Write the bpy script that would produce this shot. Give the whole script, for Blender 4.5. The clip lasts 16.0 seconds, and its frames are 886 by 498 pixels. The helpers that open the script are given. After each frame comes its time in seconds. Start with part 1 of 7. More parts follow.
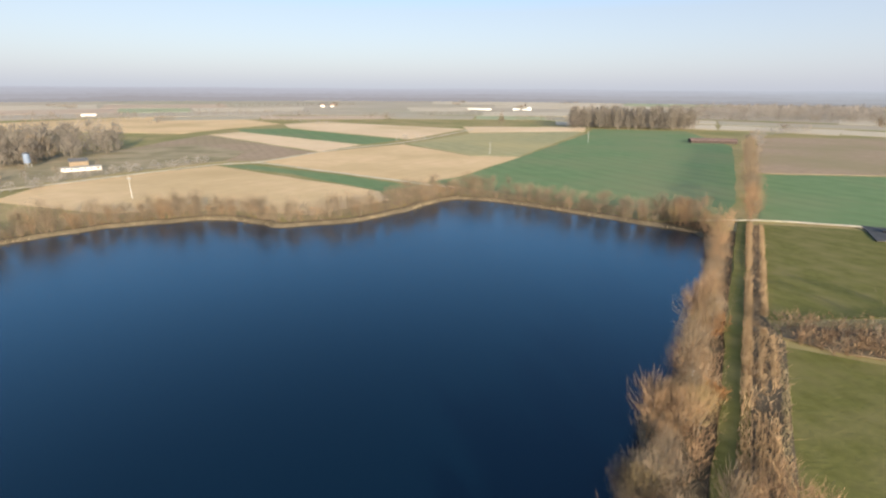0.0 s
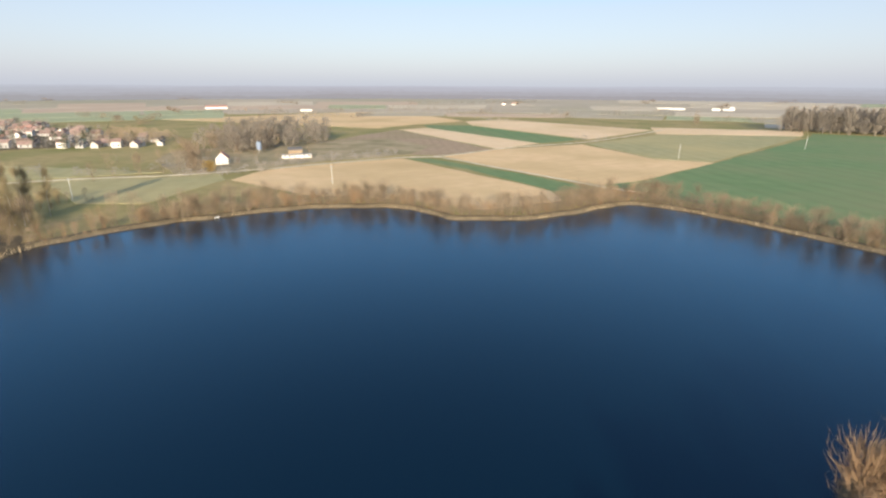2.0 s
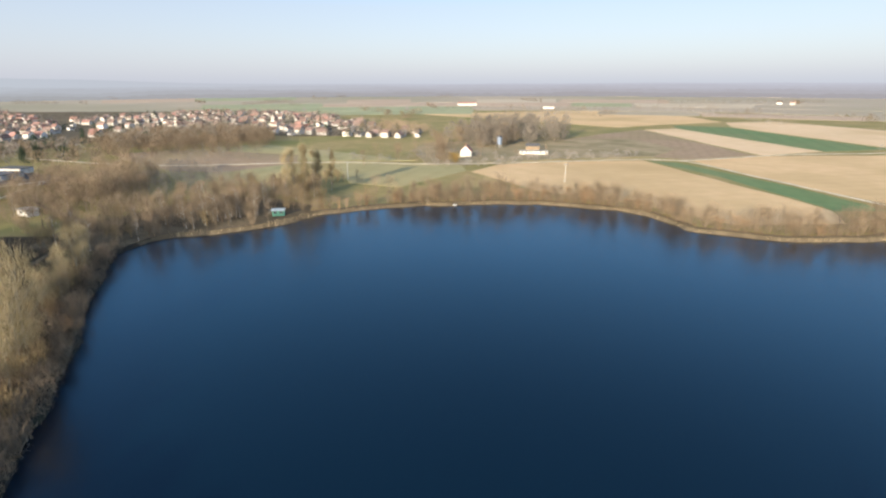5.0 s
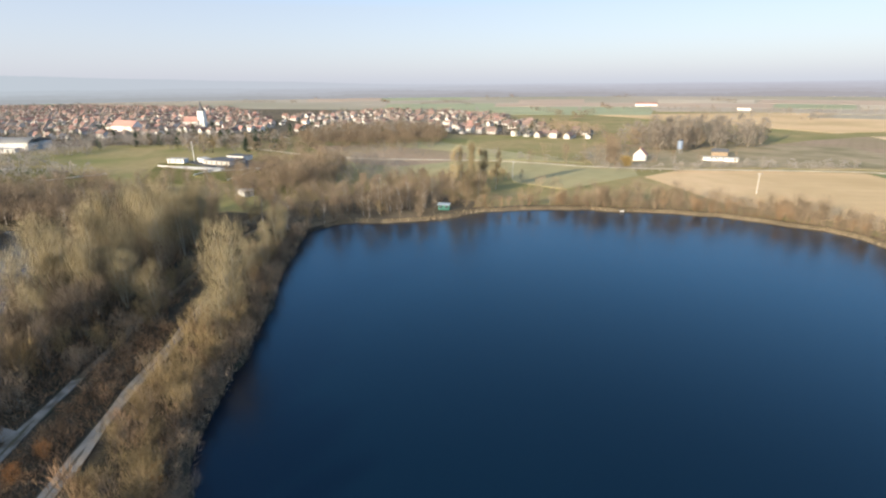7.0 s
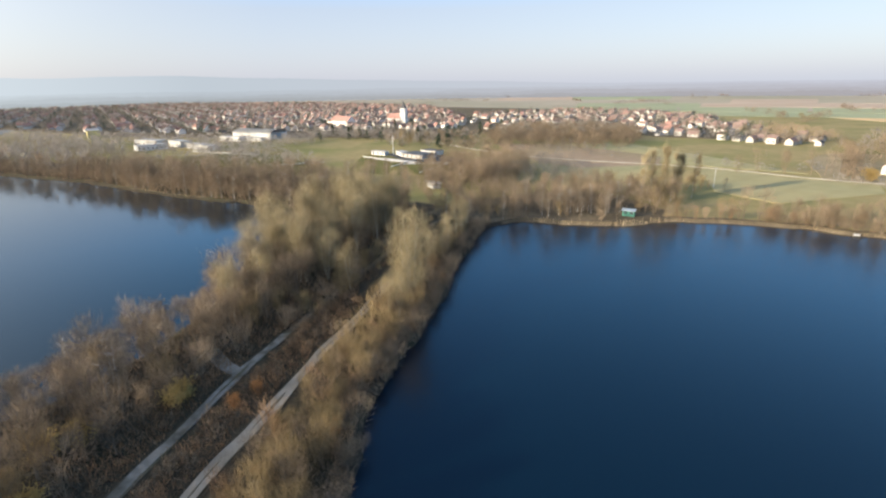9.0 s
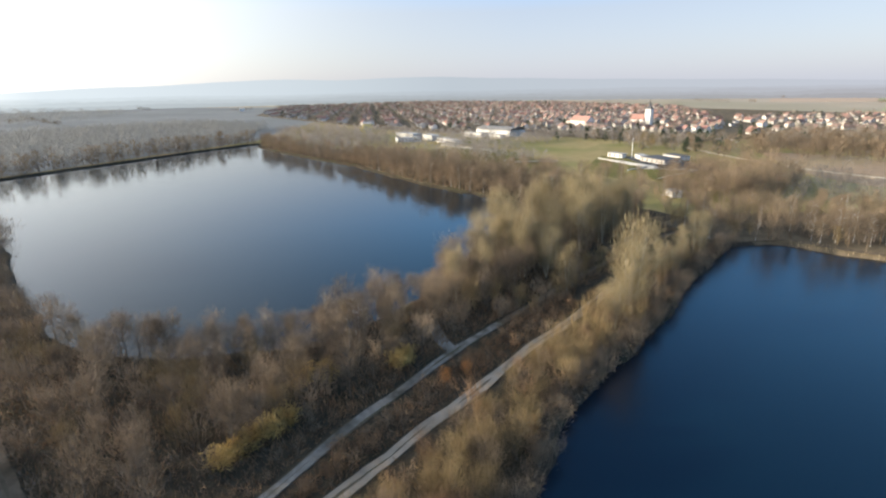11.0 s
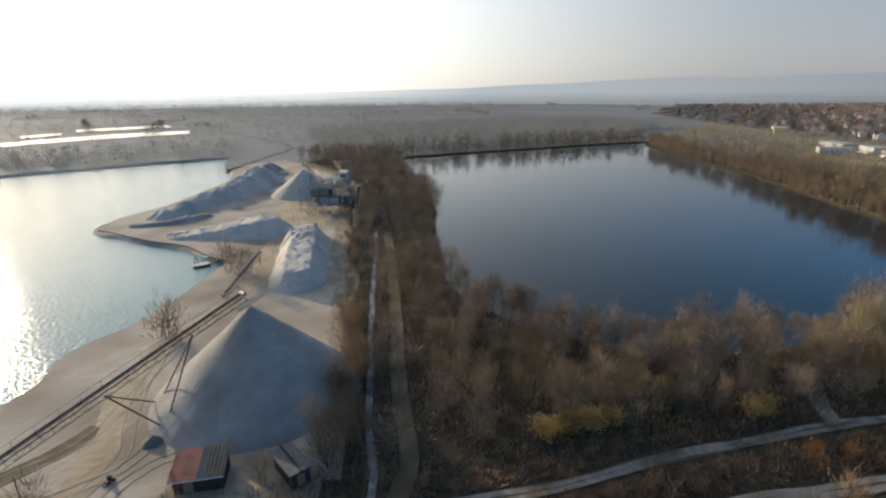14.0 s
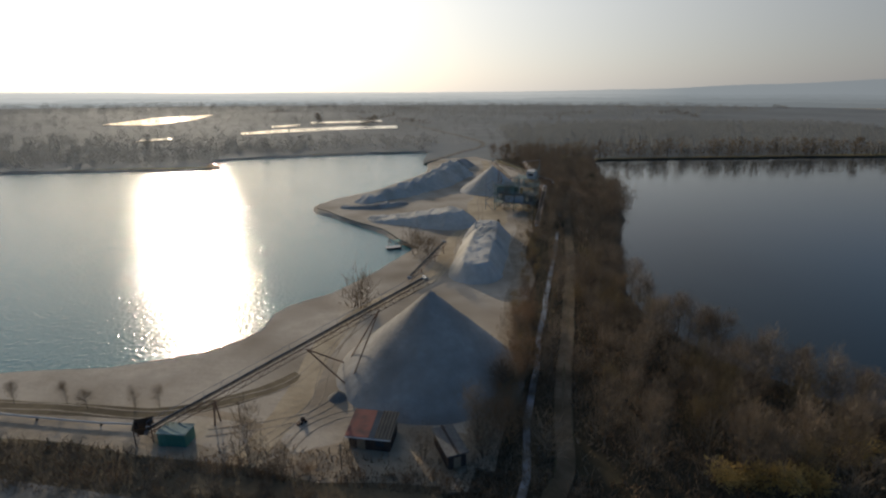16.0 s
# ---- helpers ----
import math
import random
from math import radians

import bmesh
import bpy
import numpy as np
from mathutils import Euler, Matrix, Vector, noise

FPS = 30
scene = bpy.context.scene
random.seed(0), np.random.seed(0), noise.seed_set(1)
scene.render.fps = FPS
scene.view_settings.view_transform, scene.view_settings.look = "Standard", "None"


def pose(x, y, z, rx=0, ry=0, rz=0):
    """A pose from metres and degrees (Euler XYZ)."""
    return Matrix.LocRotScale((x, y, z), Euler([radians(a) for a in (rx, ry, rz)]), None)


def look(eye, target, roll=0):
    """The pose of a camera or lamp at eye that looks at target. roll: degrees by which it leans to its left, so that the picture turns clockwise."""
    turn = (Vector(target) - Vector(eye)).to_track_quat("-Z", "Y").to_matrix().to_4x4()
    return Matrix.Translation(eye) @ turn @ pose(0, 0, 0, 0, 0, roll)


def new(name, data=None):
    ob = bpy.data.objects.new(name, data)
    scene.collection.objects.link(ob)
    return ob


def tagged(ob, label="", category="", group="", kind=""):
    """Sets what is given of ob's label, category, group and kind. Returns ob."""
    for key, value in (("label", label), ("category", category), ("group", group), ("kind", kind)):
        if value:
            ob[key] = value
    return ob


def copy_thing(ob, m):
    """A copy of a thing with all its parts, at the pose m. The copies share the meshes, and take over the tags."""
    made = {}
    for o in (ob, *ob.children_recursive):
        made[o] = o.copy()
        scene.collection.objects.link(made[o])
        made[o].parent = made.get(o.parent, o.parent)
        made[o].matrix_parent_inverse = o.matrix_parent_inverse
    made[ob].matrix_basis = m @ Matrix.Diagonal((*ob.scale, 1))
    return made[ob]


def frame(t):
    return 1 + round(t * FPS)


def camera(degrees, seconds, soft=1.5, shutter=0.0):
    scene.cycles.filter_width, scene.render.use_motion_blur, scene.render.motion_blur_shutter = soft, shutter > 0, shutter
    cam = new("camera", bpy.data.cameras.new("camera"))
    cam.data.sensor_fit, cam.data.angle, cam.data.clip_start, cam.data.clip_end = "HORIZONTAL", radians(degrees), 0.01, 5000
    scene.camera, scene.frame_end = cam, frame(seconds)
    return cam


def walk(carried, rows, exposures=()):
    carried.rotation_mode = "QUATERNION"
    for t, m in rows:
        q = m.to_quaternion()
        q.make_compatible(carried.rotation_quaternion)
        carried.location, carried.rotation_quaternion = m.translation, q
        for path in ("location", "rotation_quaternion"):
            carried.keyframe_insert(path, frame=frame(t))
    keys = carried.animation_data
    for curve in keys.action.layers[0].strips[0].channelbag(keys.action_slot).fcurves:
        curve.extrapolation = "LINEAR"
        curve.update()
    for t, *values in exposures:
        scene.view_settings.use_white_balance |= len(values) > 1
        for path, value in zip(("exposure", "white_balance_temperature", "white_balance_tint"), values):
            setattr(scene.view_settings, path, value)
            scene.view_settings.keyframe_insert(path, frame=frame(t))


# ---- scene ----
cam = camera(82.1, 16.0, soft=2.3)
EYE = (0.0, 0.0, 50.0)
TURN = [
    (0.0, 72.52, -0.37, 0.00),
    (0.5, 72.39, -0.15, 4.36),
    (1.0, 72.34, -0.15, 9.13),
    (1.5, 72.32, -0.36, 14.33),
    (2.0, 72.25, -0.20, 19.45),
    (2.5, 72.19, -0.08, 24.48),
    (3.0, 72.15, -0.03, 29.28),
    (3.5, 72.13, 0.03, 33.24),
    (4.0, 72.09, 0.01, 36.99),
    (6.5, 72.04, 0.55, 59.17),
    (7.0, 72.10, 0.53, 63.71),
    (7.5, 72.13, 0.49, 67.84),
    (8.0, 72.16, 0.59, 73.22),
    (10.5, 72.46, 1.01, 102.53),
    (11.0, 72.58, 0.99, 109.78),
    (11.5, 72.69, 1.04, 116.09),
    (12.0, 72.76, 0.94, 124.17),
    (12.5, 72.78, 0.81, 131.88),
    (13.0, 72.81, 0.73, 139.89),
    (13.5, 72.83, 0.61, 145.37),
    (14.0, 72.86, 0.46, 150.96),
    (14.5, 72.86, 0.36, 155.41),
    (15.0, 72.88, 0.28, 159.70),
    (15.5, 72.88, 0.20, 164.48),
    (16.0, 72.90, 0.03, 171.93),
]
EXPOSURE = [(0.0, 0.78), (4.0, 0.8), (7.0, 0.9), (10.5, 0.9), (12.5, 0.55), (14.0, 0.1), (16.0, -0.74)]
walk(cam, [(t, pose(*EYE, rx, ry, rz)) for t, rx, ry, rz in TURN], EXPOSURE)

# ---- world and sun ----
SUN_EL, SUN_AZ = 13.5, -161.0          # height of the sun; turn from +y, counter-clockwise
sun_dir = Vector((-math.sin(radians(SUN_AZ)) * math.cos(radians(SUN_EL)),
                  math.cos(radians(SUN_AZ)) * math.cos(radians(SUN_EL)), math.sin(radians(SUN_EL))))
world = bpy.data.worlds.new("world")
scene.world = world
world.use_nodes = True
wn = world.node_tree
sky = wn.nodes.new("ShaderNodeTexSky")
sky.sky_type, sky.sun_disc = "NISHITA", False
sky.sun_elevation, sky.sun_rotation = radians(SUN_EL), radians(-SUN_AZ)
sky.altitude, sky.air_density, sky.dust_density, sky.ozone_density = 100, 1.0, 2.0, 2.0
# thin winter haze over the whole sky, thickest near the horizon
gen = wn.nodes.new("ShaderNodeTexCoord")
split = wn.nodes.new("ShaderNodeSeparateXYZ")
haze = wn.nodes.new("ShaderNodeValToRGB")
wn.links.new(gen.outputs["Generated"], split.inputs[0])
wn.links.new(split.outputs["Z"], haze.inputs[0])
haze.color_ramp.elements[0].position, haze.color_ramp.elements[0].color = 0.0, (0.335, 0.35, 0.415, 1)
haze.color_ramp.elements[1].position, haze.color_ramp.elements[1].color = 0.55, (0.035, 0.13, 0.33, 1)
mid = haze.color_ramp.elements.new(0.13)
mid.color = (0.275, 0.3, 0.375, 1)
high = haze.color_ramp.elements.new(0.25)
high.color = (0.1, 0.375, 0.79, 1)
scaled = wn.nodes.new("ShaderNodeVectorMath")
scaled.operation = "SCALE"
scaled.inputs["Scale"].default_value = 0.055
total = wn.nodes.new("ShaderNodeVectorMath")
total.operation = "ADD"
wn.links.new(sky.outputs[0], scaled.inputs[0])
wn.links.new(scaled.outputs[0], total.inputs[0])
# towards the low sun the haze is greyer and less blue
toward = wn.nodes.new("ShaderNodeVectorMath")
toward.operation = "DOT_PRODUCT"
toward.inputs[1].default_value = sun_dir
wn.links.new(gen.outputs["Generated"], toward.inputs[0])
sunward = wn.nodes.new("ShaderNodeValToRGB")
wn.links.new(split.outputs["Z"], sunward.inputs[0])
sunward.color_ramp.elements[0].position, sunward.color_ramp.elements[0].color = 0.0, (0.36, 0.36, 0.37, 1)
sunward.color_ramp.elements[1].position, sunward.color_ramp.elements[1].color = 0.55, (0.06, 0.1, 0.17, 1)
low = sunward.color_ramp.elements.new(0.14)
low.color = (0.38, 0.375, 0.38, 1)
upper = sunward.color_ramp.elements.new(0.32)
upper.color = (0.15, 0.2, 0.27, 1)
share = wn.nodes.new("ShaderNodeMapRange")
share.inputs["From Min"].default_value, share.inputs["From Max"].default_value = -0.1, 0.6
wn.links.new(toward.outputs["Value"], share.inputs["Value"])
both = wn.nodes.new("ShaderNodeMix")
both.data_type = "RGBA"
wn.links.new(share.outputs[0], both.inputs[0])
wn.links.new(haze.outputs[0], both.inputs[6])
wn.links.new(sunward.outputs[0], both.inputs[7])
wn.links.new(both.outputs[2], total.inputs[1])
# bright aureole that haze makes round a low sun
facing = wn.nodes.new("ShaderNodeMath")
facing.operation, facing.inputs[1].default_value = "MAXIMUM", 0.0
wn.links.new(toward.outputs["Value"], facing.inputs[0])
power = wn.nodes.new("ShaderNodeMath")
power.operation, power.inputs[1].default_value = "POWER", 2.6
wn.links.new(facing.outputs[0], power.inputs[0])
aureole = wn.nodes.new("ShaderNodeVectorMath")
aureole.operation = "SCALE"
aureole.inputs[0].default_value = (1.35, 1.35, 1.3)
wn.links.new(power.outputs[0], aureole.inputs["Scale"])
bright = wn.nodes.new("ShaderNodeVectorMath")
bright.operation = "ADD"
wn.links.new(total.outputs[0], bright.inputs[0])
wn.links.new(aureole.outputs[0], bright.inputs[1])
wn.links.new(bright.outputs[0], wn.nodes["Background"].inputs[0])
wn.nodes["Background"].inputs[1].default_value = 0.87
sun_data = bpy.data.lights.new("sun", "SUN")
sun_data.energy, sun_data.angle, sun_data.color = 5.0, radians(0.6), (1.0, 0.865, 0.67)
sun = new("sun", sun_data)
sun.matrix_world = look(sun_dir * 100, (0, 0, 0))

# ---- materials ----


def material(name, a, b, scale=0.5, rough=0.9, bump=0.0, c=None, scale2=None, vary=0.0, rows=None, metallic=0.0, translucent=0.0, bump_scale=None):
    """Two colours mixed by a noise of so many waves a metre, a third in patches of its own scale, and per-object variation."""
    m = bpy.data.materials.new(name)
    m.use_nodes = True
    nt = m.node_tree
    n, l = nt.nodes, nt.links
    bsdf = n["Principled BSDF"]
    pos = n.new("ShaderNodeNewGeometry").outputs["Position"]

    def tex(s, detail=4.0):
        t = n.new("ShaderNodeTexNoise")
        t.inputs["Scale"].default_value, t.inputs["Detail"].default_value = s, detail
        l.new(pos, t.inputs["Vector"])
        return t.outputs["Fac"]

    def ramp(fac, lo, hi):
        r = n.new("ShaderNodeMapRange")
        r.inputs["From Min"].default_value, r.inputs["From Max"].default_value = lo, hi
        l.new(fac, r.inputs["Value"])
        return r.outputs["Result"]

    def mix(fac, x, y):
        k = n.new("ShaderNodeMix")
        k.data_type = "RGBA"
        for socket, v in ((k.inputs[0], fac), (k.inputs[6], x), (k.inputs[7], y)):
            if isinstance(v, (tuple, float, int)):
                socket.default_value = (*v, 1) if isinstance(v, tuple) else v
            else:
                l.new(v, socket)
        return k.outputs[2]

    col = mix(ramp(tex(scale), 0.3, 0.7), a, b)
    if c:
        col = mix(ramp(tex(scale2 or scale * 0.1, 5.0), 0.42, 0.68), col, c)
    if rows:
        angle, width, dark = rows
        rot = n.new("ShaderNodeMapping")
        rot.inputs["Rotation"].default_value = (0, 0, radians(angle))
        l.new(pos, rot.inputs["Vector"])
        wave = n.new("ShaderNodeTexWave")
        wave.inputs["Scale"].default_value = 0.314 / width
        wave.inputs["Distortion"].default_value, wave.inputs["Detail Scale"].default_value = 1.5, 0.3
        l.new(rot.outputs[0], wave.inputs["Vector"])
        k = n.new("ShaderNodeHueSaturation")
        k.inputs["Value"].default_value = dark
        l.new(col, k.inputs["Color"])
        col = mix(ramp(wave.outputs["Fac"], 0.5, 1.0), col, k.outputs[0])
    if vary:
        info = n.new("ShaderNodeObjectInfo")
        k = n.new("ShaderNodeHueSaturation")
        r = n.new("ShaderNodeMapRange")
        r.inputs["To Min"].default_value, r.inputs["To Max"].default_value = 1 - vary, 1 + vary
        l.new(info.outputs["Random"], r.inputs["Value"])
        l.new(r.outputs[0], k.inputs["Value"])
        l.new(col, k.inputs["Color"])
        col = k.outputs[0]
    l.new(col, bsdf.inputs["Base Color"])
    bsdf.inputs["Roughness"].default_value, bsdf.inputs["Metallic"].default_value = rough, metallic
    bsdf.inputs["Specular IOR Level"].default_value = 0.05 if rough >= 0.9 and not translucent else 0.3
    if bump:
        bn = n.new("ShaderNodeBump")
        bn.inputs["Strength"].default_value, bn.inputs["Distance"].default_value = bump, 0.3
        l.new(tex(bump_scale or scale * 2), bn.inputs["Height"])
        l.new(bn.outputs[0], bsdf.inputs["Normal"])
    if translucent:
        tr = n.new("ShaderNodeBsdfTranslucent")
        l.new(col, tr.inputs["Color"])
        mx = n.new("ShaderNodeMixShader")
        mx.inputs[0].default_value = translucent
        l.new(bsdf.outputs[0], mx.inputs[1])
        l.new(tr.outputs[0], mx.inputs[2])
        l.new(mx.outputs[0], n["Material Output"].inputs["Surface"])
    return m


def water_material(name, colour, rough, bump, spread, waves=1.1):
    m = bpy.data.materials.new(name)
    m.use_nodes = True
    n, l = m.node_tree.nodes, m.node_tree.links
    bsdf = n["Principled BSDF"]
    pos = n.new("ShaderNodeNewGeometry").outputs["Position"]
    broad = n.new("ShaderNodeTexNoise")
    broad.inputs["Scale"].default_value, broad.inputs["Detail"].default_value = 0.012, 3.0
    l.new(pos, broad.inputs["Vector"])
    mixc = n.new("ShaderNodeMix")
    mixc.data_type = "RGBA"
    mixc.inputs[6].default_value = (*colour, 1)
    mixc.inputs[7].default_value = (*[k * spread for k in colour], 1)
    l.new(broad.outputs["Fac"], mixc.inputs[0])
    l.new(mixc.outputs[2], bsdf.inputs["Base Color"])
    rr = n.new("ShaderNodeMapRange")
    rr.inputs["To Min"].default_value, rr.inputs["To Max"].default_value = rough * 0.75, rough * 1.25
    l.new(broad.outputs["Fac"], rr.inputs["Value"])
    l.new(rr.outputs[0], bsdf.inputs["Roughness"])
    bsdf.inputs["IOR"].default_value = 1.33
    wave = n.new("ShaderNodeTexNoise")
    wave.inputs["Scale"].default_value, wave.inputs["Detail"].default_value = waves, 3.0
    l.new(pos, wave.inputs["Vector"])
    bn = n.new("ShaderNodeBump")
    bn.inputs["Strength"].default_value, bn.inputs["Distance"].default_value = bump, 0.2
    l.new(wave.outputs["Fac"], bn.inputs["Height"])
    l.new(bn.outputs[0], bsdf.inputs["Normal"])
    return m


M = {}
M["meadow"] = material("meadow", (0.27, 0.212, 0.095), (0.335, 0.26, 0.125), 0.15, c=(0.2, 0.19, 0.07), scale2=0.02, bump=0.3)
M["stubble"] = material("stubble", (0.58, 0.4, 0.215), (0.65, 0.455, 0.255), 0.12, c=(0.49, 0.345, 0.175), scale2=0.012, rows=(35, 9, 0.97))
M["stubble_pale"] = material("stubble_pale", (0.62, 0.445, 0.27), (0.68, 0.5, 0.315), 0.1, c=(0.53, 0.38, 0.215), scale2=0.01, rows=(35, 12, 0.98))
# far ground: haze is mixed into these four base colours
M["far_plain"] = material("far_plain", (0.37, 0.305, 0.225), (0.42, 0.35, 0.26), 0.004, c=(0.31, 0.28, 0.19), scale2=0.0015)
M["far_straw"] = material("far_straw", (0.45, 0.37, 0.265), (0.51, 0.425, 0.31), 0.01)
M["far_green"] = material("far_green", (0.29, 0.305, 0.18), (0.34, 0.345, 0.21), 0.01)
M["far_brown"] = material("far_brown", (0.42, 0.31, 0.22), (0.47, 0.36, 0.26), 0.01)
M["winter_wheat"] = material("winter_wheat", (0.132, 0.192, 0.085), (0.158, 0.217, 0.1), 0.1, c=(0.19, 0.21, 0.105), scale2=0.012, rows=(-25, 14, 0.94))
M["grassland"] = material("grassland", (0.112, 0.108, 0.03), (0.15, 0.138, 0.043), 0.5, c=(0.175, 0.15, 0.058), scale2=0.12, bump=0.4, rows=(-35, 6, 0.93))
M["olive_field"] = material("olive_field", (0.29, 0.262, 0.135), (0.35, 0.312, 0.165), 0.1, c=(0.4, 0.325, 0.16), scale2=0.012, rows=(-25, 14, 0.95))
M["ploughed"] = material("ploughed", (0.3, 0.215, 0.14), (0.36, 0.26, 0.17), 0.2, c=(0.27, 0.215, 0.12), scale2=0.012, rows=(-25, 8, 0.95))
M["gravel_road"] = material("gravel_road", (0.205, 0.18, 0.147), (0.285, 0.253, 0.21), 0.9, c=(0.11, 0.095, 0.07), scale2=0.3, bump=0.4)
M["dirt"] = material("dirt", (0.125, 0.097, 0.066), (0.2, 0.155, 0.108), 0.6, c=(0.09, 0.07, 0.045), scale2=0.16, bump=0.5)
M["sand"] = material("sand", (0.4, 0.335, 0.26), (0.5, 0.425, 0.335), 0.4, c=(0.26, 0.21, 0.155), scale2=0.05, bump=0.5)
M["gravel_pale"] = material("gravel_pale", (0.46, 0.42, 0.36), (0.56, 0.52, 0.46), 0.6, c=(0.4, 0.36, 0.3), scale2=0.1, bump=0.5)
M["floor_brown"] = material("floor_brown", (0.055, 0.043, 0.028), (0.095, 0.072, 0.045), 0.6, c=(0.045, 0.04, 0.025), scale2=0.08, bump=0.5)
# scrubland whose base colour carries the grey of haze
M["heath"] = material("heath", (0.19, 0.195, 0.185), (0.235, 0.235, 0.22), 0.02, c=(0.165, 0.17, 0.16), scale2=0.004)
M["track_bed"] = material("track_bed", (0.1, 0.083, 0.055), (0.15, 0.122, 0.085), 0.8, c=(0.085, 0.08, 0.045), scale2=0.2, bump=0.4)
M["pale_road"] = material("pale_road", (0.5, 0.43, 0.32), (0.6, 0.52, 0.4), 0.6, c=(0.42, 0.36, 0.25), scale2=0.1)
M["bank"] = material("bank", (0.13, 0.1, 0.065), (0.19, 0.15, 0.095), 0.5, c=(0.09, 0.07, 0.045), scale2=0.08, bump=0.5)
M["fallow"] = material("fallow", (0.3, 0.235, 0.14), (0.37, 0.29, 0.18), 0.12, c=(0.22, 0.185, 0.1), scale2=0.04, bump=0.3)
M["mud"] = material("mud", (0.04, 0.032, 0.024), (0.07, 0.056, 0.04), 0.5, c=(0.055, 0.05, 0.03), scale2=0.1, bump=0.5)
M["ochre"] = material("ochre", (0.33, 0.262, 0.185), (0.41, 0.33, 0.24), 0.5, c=(0.25, 0.195, 0.135), scale2=0.15, bump=0.6)
M["haul_sand"] = material("haul_sand", (0.42, 0.333, 0.225), (0.5, 0.402, 0.28), 0.4, c=(0.34, 0.265, 0.175), scale2=0.12, bump=0.6)
M["rut_sand"] = material("rut_sand", (0.25, 0.2, 0.145), (0.32, 0.26, 0.19), 0.6, c=(0.38, 0.315, 0.24), scale2=0.25, bump=0.6)
M["ice"] = material("ice", (0.17, 0.182, 0.2), (0.28, 0.3, 0.325), 0.7, rough=0.4, c=(0.06, 0.052, 0.04), scale2=0.25)
M["glasshouse"] = material("glasshouse", (0.7, 0.71, 0.71), (0.78, 0.79, 0.79), 0.05, rough=0.22)
M["shed_red"] = material("shed_red", (0.27, 0.095, 0.068), (0.34, 0.13, 0.095), 1.2, rough=0.85, c=(0.13, 0.075, 0.06), scale2=0.6)
M["tarmac"] = material("tarmac", (0.06, 0.06, 0.06), (0.09, 0.09, 0.09), 0.5)
M["dark_wood"] = material("dark_wood", (0.05, 0.04, 0.035), (0.09, 0.07, 0.06), 1.2)
M["tyre"] = material("tyre", (0.02, 0.02, 0.02), (0.03, 0.03, 0.03), 2.0)
M["gravel_fine"] = material("gravel_fine", (0.33, 0.305, 0.27), (0.4, 0.372, 0.335), 0.8, c=(0.22, 0.205, 0.185), scale2=0.09, bump=0.4)
M["dark_gravel"] = material("dark_gravel", (0.14, 0.13, 0.12), (0.2, 0.19, 0.17), 1.5, bump=0.4)
M["pale_green"] = material("pale_green", (0.2, 0.26, 0.23), (0.25, 0.31, 0.275), 0.8, rough=0.85)
M["blue_grey"] = material("blue_grey", (0.28, 0.33, 0.36), (0.36, 0.41, 0.44), 0.6, rough=0.5)
M["yellow_wall"] = material("yellow_wall", (0.6, 0.5, 0.22), (0.66, 0.55, 0.27), 0.3)
M["bark"] = material("bark", (0.13, 0.105, 0.078), (0.19, 0.155, 0.115), 1.2, vary=0.25)
M["birch_bark"] = material("birch_bark", (0.4, 0.37, 0.32), (0.52, 0.48, 0.42), 1.5, c=(0.1, 0.085, 0.075), scale2=1.2)
M["twig_grey"] = material("twig_grey", (0.19, 0.141, 0.092), (0.258, 0.192, 0.128), 0.3, vary=0.35, translucent=0.1)
M["twig_buff"] = material("twig_buff", (0.26, 0.207, 0.115), (0.33, 0.266, 0.152), 0.3, vary=0.25, translucent=0.1)
M["twig_gold"] = material("twig_gold", (0.212, 0.152, 0.073), (0.275, 0.2, 0.1), 0.3, vary=0.3, translucent=0.1)
M["twig_red"] = material("twig_red", (0.2, 0.125, 0.069), (0.262, 0.166, 0.093), 0.3, vary=0.35, translucent=0.05)
M["leaf_yellow"] = material("leaf_yellow", (0.5, 0.345, 0.125), (0.58, 0.415, 0.165), 0.6, vary=0.25, translucent=0.45)
M["leaf_orange"] = material("leaf_orange", (0.29, 0.14, 0.055), (0.36, 0.185, 0.078), 0.6, vary=0.2, translucent=0.3)
M["needle"] = material("needle", (0.03, 0.045, 0.03), (0.05, 0.065, 0.04), 0.6, vary=0.2)
M["reed"] = material("reed", (0.38, 0.285, 0.17), (0.48, 0.37, 0.225), 0.3, vary=0.1, translucent=0.15)
M["reed_brown"] = material("reed_brown", (0.3, 0.2, 0.112), (0.4, 0.28, 0.16), 0.5, translucent=0.1)
# far woods: the next two twig colours are paled and greyed with haze
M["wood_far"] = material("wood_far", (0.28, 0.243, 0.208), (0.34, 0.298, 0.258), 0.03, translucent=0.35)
M["wood_hazed"] = material("wood_hazed", (0.225, 0.225, 0.215), (0.265, 0.265, 0.25), 0.03, translucent=0.45)
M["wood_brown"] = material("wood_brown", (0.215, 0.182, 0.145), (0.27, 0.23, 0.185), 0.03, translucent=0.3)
M["bark_pale"] = material("bark_pale", (0.3, 0.265, 0.2), (0.38, 0.335, 0.26), 1.0, vary=0.15)
M["plaster"] = material("plaster", (0.5, 0.47, 0.43), (0.62, 0.59, 0.54), 0.3, vary=0.35)
M["white_wall"] = material("white_wall", (0.62, 0.61, 0.58), (0.7, 0.69, 0.66), 0.2, c=(0.5, 0.48, 0.44), scale2=0.15)
M["tile_red"] = material("tile_red", (0.25, 0.142, 0.117), (0.33, 0.19, 0.158), 0.4, vary=0.45)
M["tile_brown"] = material("tile_brown", (0.18, 0.125, 0.105), (0.25, 0.175, 0.15), 0.4, vary=0.3)
